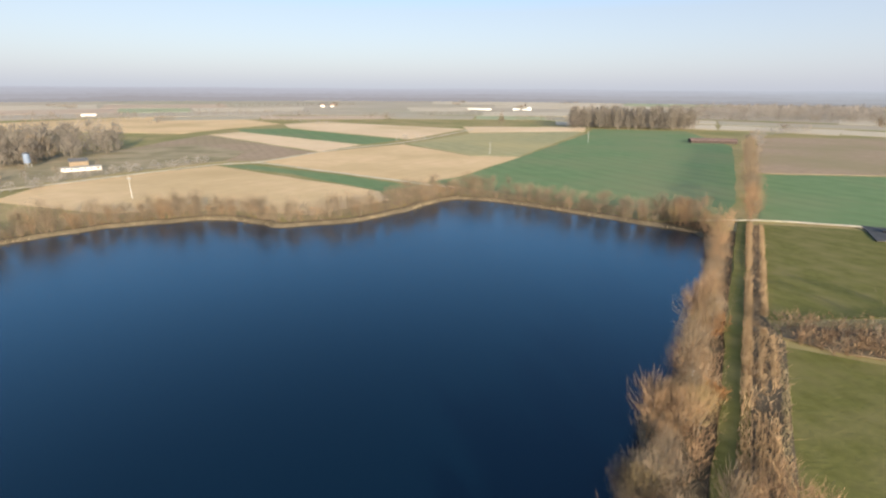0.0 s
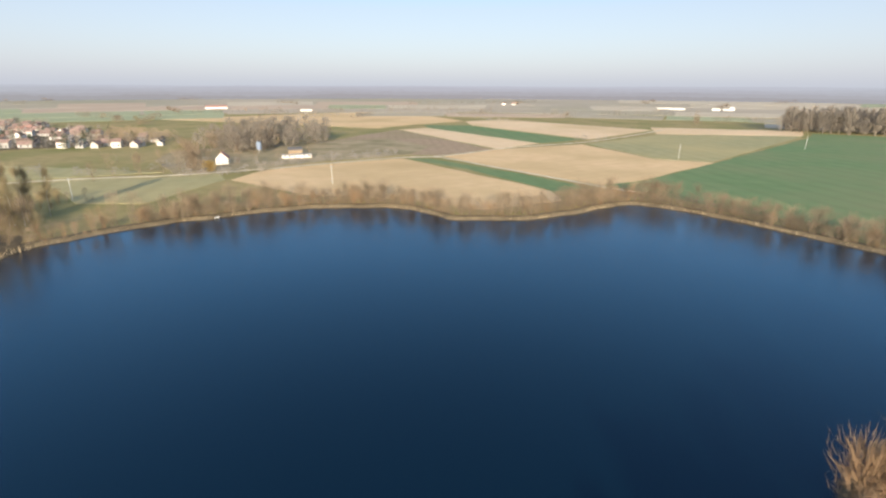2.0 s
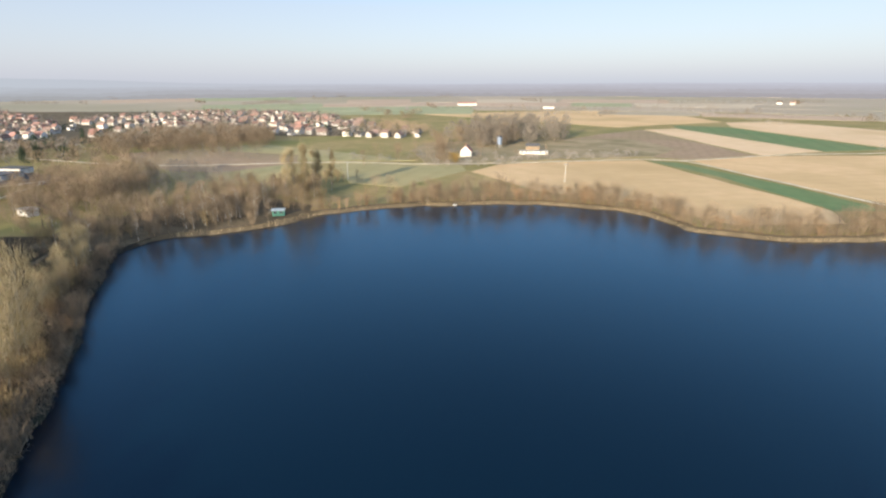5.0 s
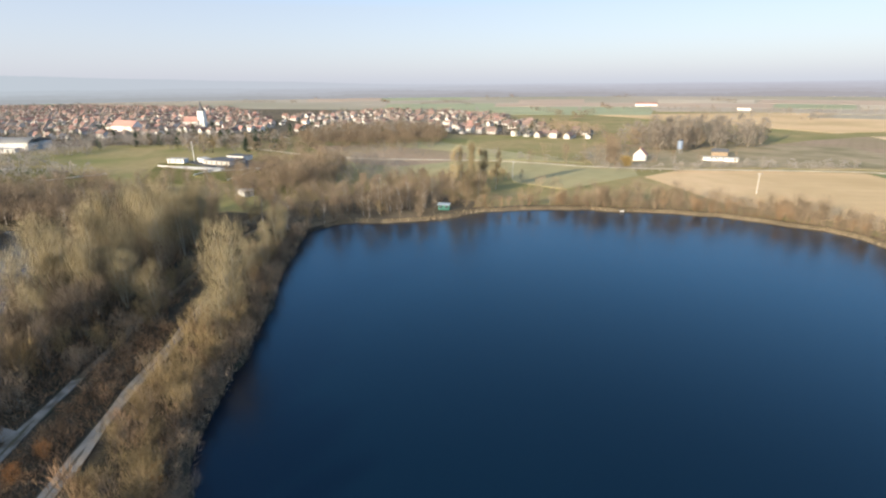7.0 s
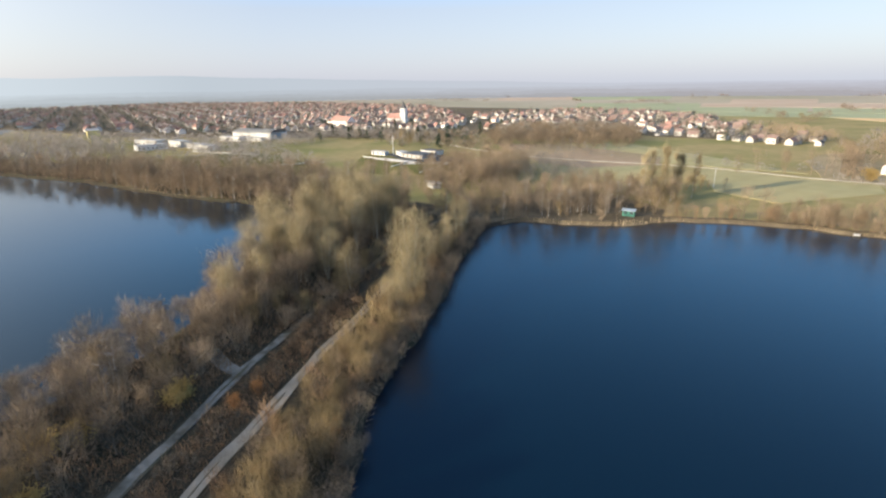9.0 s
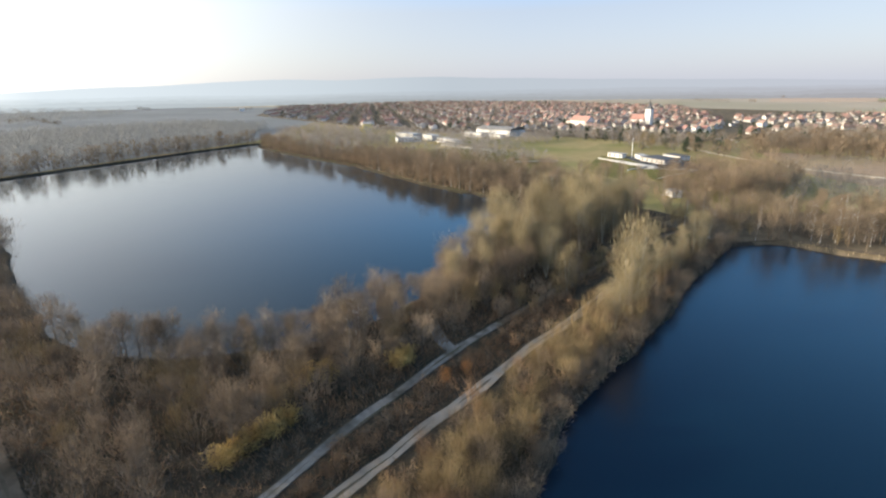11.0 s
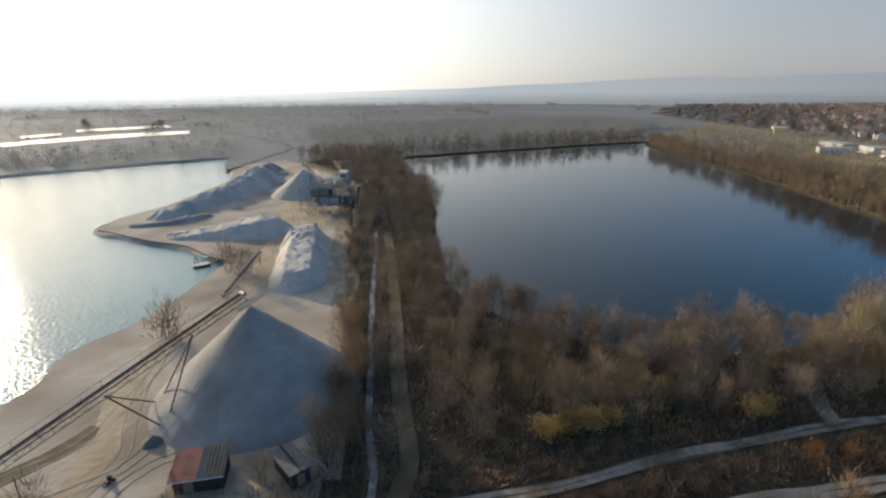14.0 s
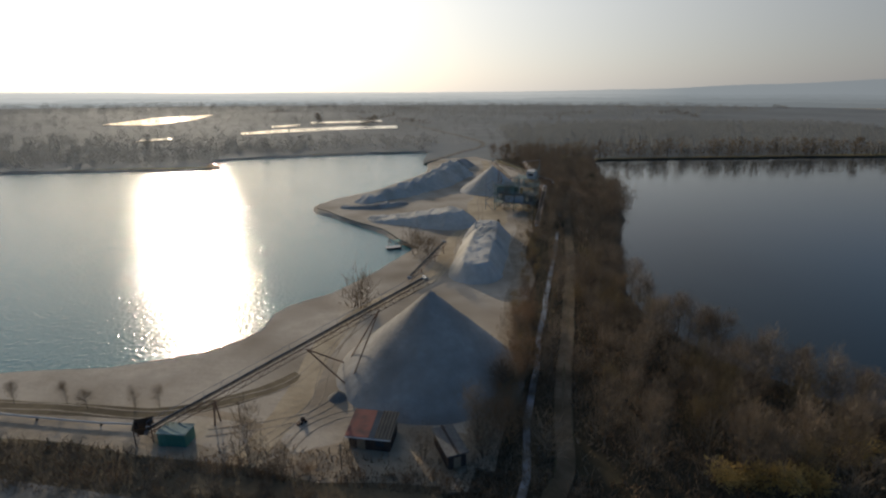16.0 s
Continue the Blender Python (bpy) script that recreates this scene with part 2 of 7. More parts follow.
M["slate"] = material("slate", (0.07, 0.07, 0.075), (0.11, 0.11, 0.115), 0.5, rough=0.85)
M["flat_roof"] = material("flat_roof", (0.38, 0.37, 0.35), (0.47, 0.46, 0.44), 0.1, rough=0.8, c=(0.32, 0.31, 0.29), scale2=0.05)
M["glass"] = material("glass", (0.04, 0.05, 0.06), (0.06, 0.07, 0.08), 0.5, rough=0.1)
M["steel"] = material("steel", (0.25, 0.26, 0.27), (0.36, 0.36, 0.36), 0.8, rough=0.5, metallic=0.6)
M["rust"] = material("rust", (0.16, 0.1, 0.07), (0.24, 0.15, 0.1), 0.8, rough=0.8)
M["belt"] = material("belt", (0.075, 0.062, 0.05), (0.12, 0.1, 0.08), 0.8, rough=0.95)
M["plant_steel"] = material("plant_steel", (0.12, 0.2, 0.185), (0.2, 0.285, 0.265), 0.6, rough=0.6, c=(0.17, 0.14, 0.11), scale2=0.2)
M["timber"] = material("timber", (0.2, 0.15, 0.1), (0.28, 0.21, 0.14), 1.0, rough=0.8)
M["concrete"] = material("concrete", (0.42, 0.41, 0.38), (0.5, 0.49, 0.46), 0.5)
M["green_paint"] = material("green_paint", (0.05, 0.17, 0.13), (0.07, 0.21, 0.16), 0.5, rough=0.5)
M["blue_paint"] = material("blue_paint", (0.15, 0.19, 0.26), (0.19, 0.23, 0.3), 0.5, rough=0.5)
M["lake_deep"] = water_material("lake_deep", (0.0008, 0.0066, 0.0132), 0.23, 0.06, 1.5)
M["lake_deep"].node_tree.nodes["Principled BSDF"].inputs["IOR"].default_value = 1.39
M["lake_mid"] = water_material("lake_mid", (0.006, 0.013, 0.017), 0.1, 0.01, 1.4)
M["lake_mid"].node_tree.nodes["Principled BSDF"].inputs["IOR"].default_value = 1.36
M["lake_pit"] = water_material("lake_pit", (0.055, 0.155, 0.165), 0.1, 1.0, 1.3, 1.0)

# ---- builders ----


def part(name, bm, mat, parent=None, label=""):
    """A bmesh as one mesh object under a thing or a part."""
    me = bpy.data.meshes.new(name)
    bm.to_mesh(me)
    bm.free()
    me.materials.append(M[mat])
    ob = new(name, me)
    ob.parent = parent
    return tagged(ob, label)


def raw(name, verts, faces, mat, parent=None, label=""):
    me = bpy.data.meshes.new(name)
    me.from_pydata([tuple(map(float, v)) for v in verts], [], [tuple(map(int, f)) for f in faces])
    me.materials.append(M[mat])
    ob = new(name, me)
    ob.parent = parent
    return tagged(ob, label)


def empty(name, m, label, category, group="", kind=""):
    ob = new(name)
    ob.matrix_world = m
    return tagged(ob, label, category, group, kind)


def structure(ob, label, category):
    return tagged(ob, label, category, kind="structure")


def smooth_loop(points, step=6.0, wiggle=0.0, seed=0, closed=True):
    """A rounded line through the points, with an uneven edge."""
    p = np.array(points, float)
    n = len(p)
    out = []
    for i in range(n if closed else n - 1):
        if closed:
            a, b, c, d = (p[(i + k) % n] for k in (-1, 0, 1, 2))
        else:
            a, b, c, d = (p[min(max(i + k, 0), n - 1)] for k in (-1, 0, 1, 2))
        m = max(2, int(np.linalg.norm(c - b) / step))
        for t in np.arange(m) / m:
            out.append(0.5 * (2 * b + (c - a) * t + (2 * a - 5 * b + 4 * c - d) * t * t + (3 * b - a - 3 * c + d) * t ** 3))
    if not closed:
        out.append(p[-1])
    out = np.array(out)
    if wiggle:
        for q in out:
            w = noise.noise_vector(Vector((q[0] * 0.09, q[1] * 0.09, seed)))
            w2 = noise.noise_vector(Vector((q[0] * 0.35, q[1] * 0.35, seed)))
            q += wiggle * (np.array(w[:2]) + 0.4 * np.array(w2[:2]))
    return out


def inside(poly, x, y):
    """Whether points lie in a polygon."""
    x, y = np.asarray(x, float), np.asarray(y, float)
    hit = np.zeros(x.shape, bool)
    px, py = poly[:, 0], poly[:, 1]
    qx, qy = np.roll(px, -1), np.roll(py, -1)
    for a, b, c, d in zip(px, py, qx, qy):
        cross = ((b > y) != (d > y)) & (x < (c - a) * (y - b) / (d - b + 1e-12) + a)
        hit ^= cross
    return hit


def offset(loop, d):
    """The closed loop moved outwards (d > 0)."""
    area = np.sum(loop[:, 0] * np.roll(loop[:, 1], -1) - np.roll(loop[:, 0], -1) * loop[:, 1])
    t = np.roll(loop, -1, 0) - np.roll(loop, 1, 0)
    t /= np.linalg.norm(t, axis=1)[:, None] + 1e-9
    nrm = np.stack([t[:, 1], -t[:, 0]], 1) * (1 if area > 0 else -1)
    return loop + nrm * d


def patch(name, points, mat, z, label, category, wiggle=1.0, step=12.0, seed=0, thick=0.3, rounded=False):
    """A field, yard or other flat piece of ground, as a thin slab that lies in the sheet of the ground."""
    if rounded:
        loop = smooth_loop(points, step, wiggle, seed)
    else:
        p = np.array(points, float)
        loop = []
        for a, b in zip(p, np.roll(p, -1, 0)):
            m = max(1, int(np.linalg.norm(b - a) / step))
            loop += [a + (b - a) * t for t in np.arange(m) / m]
        loop = np.array(loop)
        for q in loop:
            q += wiggle * np.array(noise.noise_vector(Vector((q[0] * 0.05, q[1] * 0.05, seed)))[:2])
    n = len(loop)
    bm = bmesh.new()
    top = [bm.verts.new((x, y, z)) for x, y in loop]
    low = [bm.verts.new((x, y, z - thick)) for x, y in loop]
    f = bm.faces.new(top)
    for i in range(n):
        j = (i + 1) % n
        bm.faces.new((top[i], low[i], low[j], top[j]))
    bmesh.ops.triangulate(bm, faces=[f])
    bmesh.ops.recalc_face_normals(bm, faces=bm.faces[:])
    return structure(part(name, bm, mat), label, category)


def ribbon(name, points, width, mat, z, label, category, seed=0, crown=0.0, step=5.0):
    """A road or track along a line, with uneven edges and a raised middle."""
    line = smooth_loop(points, step, 0.5, seed, closed=False)
    t = np.gradient(line, axis=0)
    t /= np.linalg.norm(t, axis=1)[:, None]
    nrm = np.stack([-t[:, 1], t[:, 0]], 1)
    verts, faces = [], []
    for i, (p, q) in enumerate(zip(line, nrm)):
        w = width * (1 + 0.22 * noise.noise(Vector((p[0] * 0.12, p[1] * 0.12, seed))))
        for k, h in ((-0.5, -0.15), (-0.48, 0), (0, crown), (0.48, 0), (0.5, -0.15)):
            verts.append((*(p + q * w * k), z + h))
        if i:
            for k in range(4):
                a = (i - 1) * 5 + k
                faces.append((a, a + 5, a + 6, a + 1))
    ob = structure(raw(name, verts, faces, mat), label, category)
    ob.data.flip_normals()
    return ob


def tube(bm, a, b, ra, rb, sides=5):
    a, b = Vector(a), Vector(b)
    d = b - a
    q = d.to_track_quat("Z", "Y")
    ring = []
    for p, r in ((a, ra), (b, rb)):
        ring.append([bm.verts.new(p + q @ Vector((r * math.cos(2 * math.pi * k / sides), r * math.sin(2 * math.pi * k / sides), 0))) for k in range(sides)])
    for k in range(sides):
        j = (k + 1) % sides
        bm.faces.new((ring[0][k], ring[0][j], ring[1][j], ring[1][k]))
    bm.faces.new(ring[1])
    bm.faces.new(ring[0][::-1])


def box(bm, lo, hi, m=None):
    x0, y0, z0 = lo
    x1, y1, z1 = hi
    v = [Vector(p) for p in ((x0, y0, z0), (x1, y0, z0), (x1, y1, z0), (x0, y1, z0), (x0, y0, z1), (x1, y0, z1), (x1, y1, z1), (x0, y1, z1))]
    v = [bm.verts.new(m @ p if m else p) for p in v]
    for f in ((3, 2, 1, 0), (4, 5, 6, 7), (0, 1, 5, 4), (1, 2, 6, 5), (2, 3, 7, 6), (3, 0, 4, 7)):
        bm.faces.new([v[k] for k in f])


def gable(bm, w, d, z, rise, over=0.4, thick=0.25):
    """A pitched roof with its ridge along x, eaves at z."""
    x, y = w / 2 + over, d / 2 + over
    drop = rise * over / (d / 2)
    pts = []
    for t in (0, thick):
        for sx in (-x, x):
            pts += [(sx, -y, z - drop + t), (sx, 0, z + rise + t), (sx, y, z - drop + t)]
    v = [bm.verts.new(p) for p in pts]
    for f in ((6, 9, 10, 7), (7, 10, 11, 8), (1, 4, 3, 0), (2, 5, 4, 1), (0, 3, 9, 6), (8, 11, 5, 2), (0, 6, 7, 1), (1, 7, 8, 2), (4, 10, 9, 3), (5, 11, 10, 4)):
        bm.faces.new([v[k] for k in f])


# ---- ground and lakes ----
LAKE_1 = smooth_loop([(24, 53.3), (34, 69.3), (50, 91.3), (71.3, 128.7), (87.3, 159.3), (92.7, 178.7), (81.3, 190.7), (61.3, 206), (41.3, 222), (17.3, 235.3), (2, 235.3),
                      (-19.3, 208), (-35.3, 194), (-59.3, 185.3), (-74, 192), (-94.7, 194.7), (-125.3, 180.7), (-150, 154), (-165.3, 134.7), (-172.7, 113.3), (-176.7, 100),
                      (-173.3, 82.7), (-178.7, 64), (-184.7, 49.3), (-177.3, 33.3), (-160, 25.3), (-135.3, 16.7), (-107.3, 8), (-88.7, 0.7), (-72.7, -5.3), (-56, -8), (-33.3, -6.7), (0, 20)], 4, 2.0, 1)
LAKE_2 = smooth_loop([(-65.3, -116), (-72.7, -136), (-86.7, -164.7), (-110, -211.3), (-130, -280), (-163.3, -360), (-200, -370.7), (-293.3, -366.7), (-373.3, -363.3), (-426.7, -353.3),
                      (-401.3, -329.3), (-344, -236.7), (-316, -184), (-290.7, -148.7), (-253.3, -97.3), (-236.7, -64.7), (-216.7, -41.3), (-172.7, -37.3), (-128, -42.7), (-100, -48),
                      (-76.7, -60), (-66.7, -76.7), (-61.3, -96.7)], 5, 2.0, 2)
LAKE_3 = smooth_loop([(238.7, -358), (186, -362), (106.7, -364.7), (114.7, -406.7), (41.3, -431.3), (-51.3, -440), (-42, -373.3), (-34, -322), (-15, -287), (2, -261), (20, -244), (26, -226), (12, -206),
                      (-3, -184), (-8, -172), (-13, -160), (-7, -150), (0.5, -138), (12, -124), (21, -117.5), (24, -112), (25, -104), (28.5, -99.3), (35, -94.5), (48.7, -92), (70, -92.5), (133.3, -100),
                      (220, -133.3), (280, -220), (286.7, -320)], 4, 1.5, 3)
LAKES = (LAKE_1, LAKE_2, LAKE_3)


def build_ground():
    from mathutils import geometry
    ring = [(5600 * math.cos(a), 5600 * math.sin(a)) for a in np.linspace(0, 2 * math.pi, 97)[:-1]]
    mid = [(1050 * math.cos(a), 1050 * math.sin(a)) for a in np.linspace(0, 2 * math.pi, 65)[:-1]]
    pts = [Vector(p) for p in ring + mid]
    edges = [(i, (i + 1) % 96) for i in range(96)]
    banks = [offset(lake, 4.0) for lake in LAKES]
    start = []
    for b in banks:
        s = len(pts)
        start.append(s)
        pts += [Vector(q) for q in b]
        edges += [(s + i, s + (i + 1) % len(b)) for i in range(len(b))]
    v, _, faces, orig, _, _ = geometry.delaunay_2d_cdt(pts, edges, [], 0, 1e-4)
    c = np.array([[sum(v[k][a] for k in f) / 3 for a in (0, 1)] for f in faces])
    wet = np.zeros(len(faces), bool)
    for b in banks:
        wet |= inside(b, c[:, 0], c[:, 1])
    verts = [(p[0], p[1], 1.0) for p in v]
    tris = [tuple(f) for f, w in zip(faces, wet) if not w]
    for lake, b in zip(LAKES, banks):
        low = offset(lake, -2.5)
        for rim, z0, edge, z1 in ((b, 1.0, offset(lake, 1.2), 0.97), (offset(lake, 1.2), 0.97, lake, 0.35), (lake, 0.35, low, -1.2)):
            s = len(verts)
            n = len(lake)
            verts += [(x, y, z0) for x, y in rim] + [(x, y, z1) for x, y in edge]
            tris += [(s + i, s + (i + 1) % n, s + n + (i + 1) % n, s + n + i) for i in range(n)]
    g = raw("ground", verts, tris, "meadow")
    bm = bmesh.new()
    bm.from_mesh(g.data)
    bmesh.ops.remove_doubles(bm, verts=bm.verts[:], dist=0.001)
    for f in bm.faces:
        if f.normal.z < 0:
            f.normal_flip()
    bm.to_mesh(g.data)
    bm.free()
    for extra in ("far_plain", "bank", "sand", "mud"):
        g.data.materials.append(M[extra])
    # ground past 1000 m takes far_plain, the colour with haze in it
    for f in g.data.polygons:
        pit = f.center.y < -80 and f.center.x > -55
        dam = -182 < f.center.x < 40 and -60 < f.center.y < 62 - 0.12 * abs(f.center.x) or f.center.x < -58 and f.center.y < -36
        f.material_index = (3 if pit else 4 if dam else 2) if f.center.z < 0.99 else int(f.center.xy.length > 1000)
    structure(g, "winter meadow ground with dry yellowish grass round three lakes", "ground")
    for lake, mat, label in ((LAKE_1, "lake_deep", "deep blue lake with a calm surface"), (LAKE_2, "lake_mid", "dark grey-blue lake ringed with bare trees"),
                             (LAKE_3, "lake_pit", "pale gravel-pit lake glittering in low sun")):
        bm = bmesh.new()
        f = bm.faces.new([bm.verts.new((x, y, 0.0)) for x, y in offset(lake, 0.3)])
        bmesh.ops.triangulate(bm, faces=[f])
        for f in bm.faces:
            if f.normal.z < 0:
                f.normal_flip()
        structure(part("water", bm, mat), label, "lake")


build_ground()

# ---- fields, yards and roads ----
FIELDS = [
    ("winter_wheat", [(-147.3, 335.3), (-88.7, 300.7), (-30, 251.3), (-14.7, 266.7), (-44, 289.3), (-79.3, 312.7), (-126.7, 338.7)]),
    ("stubble", [(-200, 220), (-205.3, 256), (-177.3, 297.3), (-148.7, 334), (-30.7, 250.7), (-24, 230), (-53.3, 200), (-93.3, 208), (-133.3, 200)]),
    ("stubble", [(-124.7, 354.7), (-100.7, 408), (-36, 476), (20.7, 394.7), (58.7, 388.7), (8, 294.7), (-9.3, 277.3), (-79.3, 320)]),
    ("ploughed", [(-256, 352.7), (-261.3, 490.7), (-253.3, 557.3), (-102, 410), (-130, 356.7), (-169.3, 348)]),
    ("stubble_pale", [(-252, 561), (-233, 600), (-74, 469), (-100, 415)]),
    ("winter_wheat", [(-252.7, 642), (-197.3, 656.7), (-40, 520.7), (-72, 470.7), (-233.3, 603.3)]),
    ("stubble_pale", [(-222.7, 732), (-184, 795.3), (29.3, 668), (-33.3, 525.3), (-193.3, 661.3)]),
    ("olive_field", [(-33.3, 481.3), (32, 602), (172, 633.3), (58, 391.3), (22, 396.7)]),
    ("stubble_pale", [(27.3, 710.7), (195.3, 715.3), (174.7, 640), (31.3, 613.3)]),
    ("winter_wheat", [(-8, 278), (13.3, 298.7), (60, 390), (176, 622), (194, 680), (305, 655), (266, 474), (196, 342), (142, 242), (117, 204), (108, 208), (66.7, 223.3), (40, 238.7), (20, 256.7)]),
    ("winter_wheat", [(125, 194.7), (164, 262), (192, 312), (373.3, 293.3), (280, 173.3), (168.7, 184.7)]),
    ("ploughed", [(195, 317.3), (229, 380), (346.7, 566.7), (640, 577.3), (373.3, 297.3)]),
    ("grassland", [(72.5, 104), (92.5, 138), (122, 189.3), (156, 182), (152, 166.7), (140, 142.7), (126.7, 106.7)]),
    ("grassland", [(41, 44), (44, 52), (55, 71), (67.5, 92), (86.7, 82.7), (146.7, 85.3), (133.3, 33.3), (60, 33.3)]),
    ("stubble", [(-666.7, 600), (-506.7, 893.3), (-385.3, 918.7), (-230, 740), (-266.7, 646.7), (-286.7, 573.3)]),
    ("olive_field", [(-313.3, 193.3), (-293.3, 181.3), (-220, 234.7), (-203.3, 220), (-193.3, 160), (-220, 150)]),
    ("olive_field", [(-426.7, 200), (-313.3, 220), (-256.7, 226.7), (-303.3, 178.7), (-373.3, 126.7), (-426.7, 133.3)]),
    ("ploughed", [(-445, 92), (-430, 140), (-380, 168), (-338, 186), (-303, 166), (-297, 118), (-331, 97), (-385, 92)]),
    ("olive_field", [(-330, 94), (-300, 112), (-303, 164), (-252, 128), (-228, 112), (-226.7, 86.7), (-254, 82)]),
    ("grassland", [(-440, -120), (-400, -80), (-320, -40), (-300, -66.7), (-346.7, -140), (-393.3, -173.3)]),
    ("grassland", [(-393.3, -20), (-393.3, 46.7), (-313.3, 40), (-293.3, 0), (-320, -26.7)]),
]
for i, (mat, pts) in enumerate(FIELDS):
    names = {"winter_wheat": "green winter wheat field", "stubble": "straw-coloured stubble field", "stubble_pale": "pale dry stubble field",
             "ploughed": "brown ploughed field", "olive_field": "dull olive-green field", "grassland": "mown green grassland"}
    patch("field", pts, mat, 1.05 + 0.01 * i, names[mat] + " between tracks and hedges", "field", 1.5, seed=i)


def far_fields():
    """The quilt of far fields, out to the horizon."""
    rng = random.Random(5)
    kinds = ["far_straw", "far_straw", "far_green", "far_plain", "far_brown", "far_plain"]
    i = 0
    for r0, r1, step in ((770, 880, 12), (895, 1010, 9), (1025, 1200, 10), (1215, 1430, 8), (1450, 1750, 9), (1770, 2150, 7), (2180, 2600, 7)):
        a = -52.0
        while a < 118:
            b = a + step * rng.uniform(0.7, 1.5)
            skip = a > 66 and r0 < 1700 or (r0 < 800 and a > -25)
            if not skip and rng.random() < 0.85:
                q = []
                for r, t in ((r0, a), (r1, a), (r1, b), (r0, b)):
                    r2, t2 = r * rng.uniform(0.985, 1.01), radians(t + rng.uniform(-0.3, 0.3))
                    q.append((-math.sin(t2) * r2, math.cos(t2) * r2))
                patch("field", q, rng.choice(kinds if a < 38 else ["far_green", "far_plain", "far_green", "far_brown"]), 1.3 + 0.02 * (i % 5), "far field in the plain, haze put into its colour", "field", 4.0, 60, i)
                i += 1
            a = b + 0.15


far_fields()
patch("sand_yard", [(83.3, -92.5), (48.7, -91.6), (34.6, -94), (27.8, -98.8), (24.2, -103.6), (23.2, -111.5), (20.3, -116.8), (11.3, -123.4), (-0.3, -137.6), (-7.9, -150), (-14, -160.3), (-9, -172), (-4, -184), (11, -206), (25, -226),
                    (19.3, -243), (1.3, -260), (-15.7, -286.5), (-35, -322), (-43, -366), (-53.3, -386.7), (-83.3, -400), (-100, -320), (-80, -246.7), (-57.3, -185.3), (-41.3, -133.3), (-30, -100), (-18, -72), (-12, -56), (26.7, -60), (53.3, -65.3), (83.3, -70.7)],
      "sand", 1.35, "trampled pale sand yard of a gravel works", "sand", 1.5, 5.0, 41, thick=0.8)
WOOD_SW = np.array([(-30.7, -50.7), (-46.7, -45.3), (-66.7, -38.7), (-85.3, -33.3), (-106.7, -25.3), (-133.3, -17.3), (-166.7, -5.3), (-200, 6.7), (-220, 6.7), (-220, -36.7), (-172.7, -36), (-128, -40.7), (-100, -46),
                    (-75.3, -58.7), (-65.3, -76.7), (-60, -96.7), (-63.3, -116), (-71.3, -137.3), (-60, -142.7), (-42.7, -100), (-31.3, -72)], float)
DAM = np.array([(20, -43), (-6, -38), (-41.3, -26.5), (-56, -22), (-77.3, -15.3), (-94, -10), (-114.7, -1.3), (-143.3, 9.3), (-166.7, 20), (-174.7, 31.5), (-160, 23), (-135.3, 14), (-107.3, 5.4), (-88.7, -2), (-72.7, -8), (-56, -10.8), (-34, -10), (0, 0), (14, -20)], float)
VERGE = np.array([(20, -56), (-6, -48), (-40, -38), (-57.3, -33.5), (-73.3, -28.5), (-86.7, -24.5), (-101.3, -19.5), (-120, -13), (-114.7, -6), (-94, -13), (-77.3, -18), (-57.3, -24.6), (-42, -30), (-6, -39.5), (20, -45)], float)
patch("rough_ground", [(-234, 219), (-202, 281), (-152, 352), (-156, 408), (-216, 455), (-292, 387), (-330, 305), (-300, 262)], "fallow", 1.27, "rough brown fallow ground round the white house", "fallow ground", 4.0, 12, 60)
patch("wood_floor", WOOD_SW.tolist(), "floor_brown", 1.16, "brown woodland floor of dead leaves and bramble", "woodland floor", 1.5, 6, 50)
patch("wood_floor", DAM.tolist(), "floor_brown", 1.17, "brown overgrown bank along the lake", "woodland floor", 1.0, 6, 51)
patch("wood_floor", VERGE.tolist(), "floor_brown", 1.18, "strip of reddish weeds between two tracks", "woodland floor", 0.6, 6, 52)
STRIP = np.array([(-60, -142.7), (-71.3, -137.3), (-85.3, -166), (-108.7, -212.7), (-128, -280), (-161.3, -360), (-133.3, -400), (-93.3, -400), (-101.3, -320), (-81.3, -246.7), (-58.7, -185.3), (-42, -133.3), (-30.7, -100), (-18.7, -69.3), (-13.3, -54.7), (-22, -49.3), (-30, -70), (-42.7, -100)], float)
patch("wood_floor", STRIP.tolist(), "floor_brown", 1.15, "brown leaf-covered strip beside the gravel works", "woodland floor", 1.0, 6, 53)
EAST = np.array([(2, 20), (14, 37), (24.5, 52), (35.3, 69.3), (51.3, 91.3), (72.7, 128.7), (88.7, 159.3), (94.7, 178.7), (84, 191.3), (100, 193.3), (106.7, 178.7), (102, 170), (78, 128.7), (59.3, 96), (48.7, 75.3), (40, 60.7), (34, 48), (14, 18)], float)
patch("wood_floor", [(70.5, 95), (78, 88.5), (86, 85.5), (122, 86), (122, 102), (95, 97.5), (80, 100), (73, 100)], "bank", 1.5, "brown ground below the thorn hedge", "hedge bottom", 1.2, 5, 57)
HEDGE_BANK = [(34, 46), (38, 52), (42.9, 60.1), (51.2, 74.1), (60.3, 89.8), (69.5, 105.6), (87.1, 136), (107.2, 171), (116.4, 186.6), (120.8, 186.7), (100.4, 151.7), (85.8, 127), (73.2, 105.6), (69.8, 93), (64.1, 83.4), (56.6, 71), (49.9, 60.2), (45.7, 52.7), (42, 46)]
patch("wood_floor", HEDGE_BANK, "bank", 1.33, "dark wet ditch between rows of dry reed", "hedge bottom", 0.5, 5, 58)
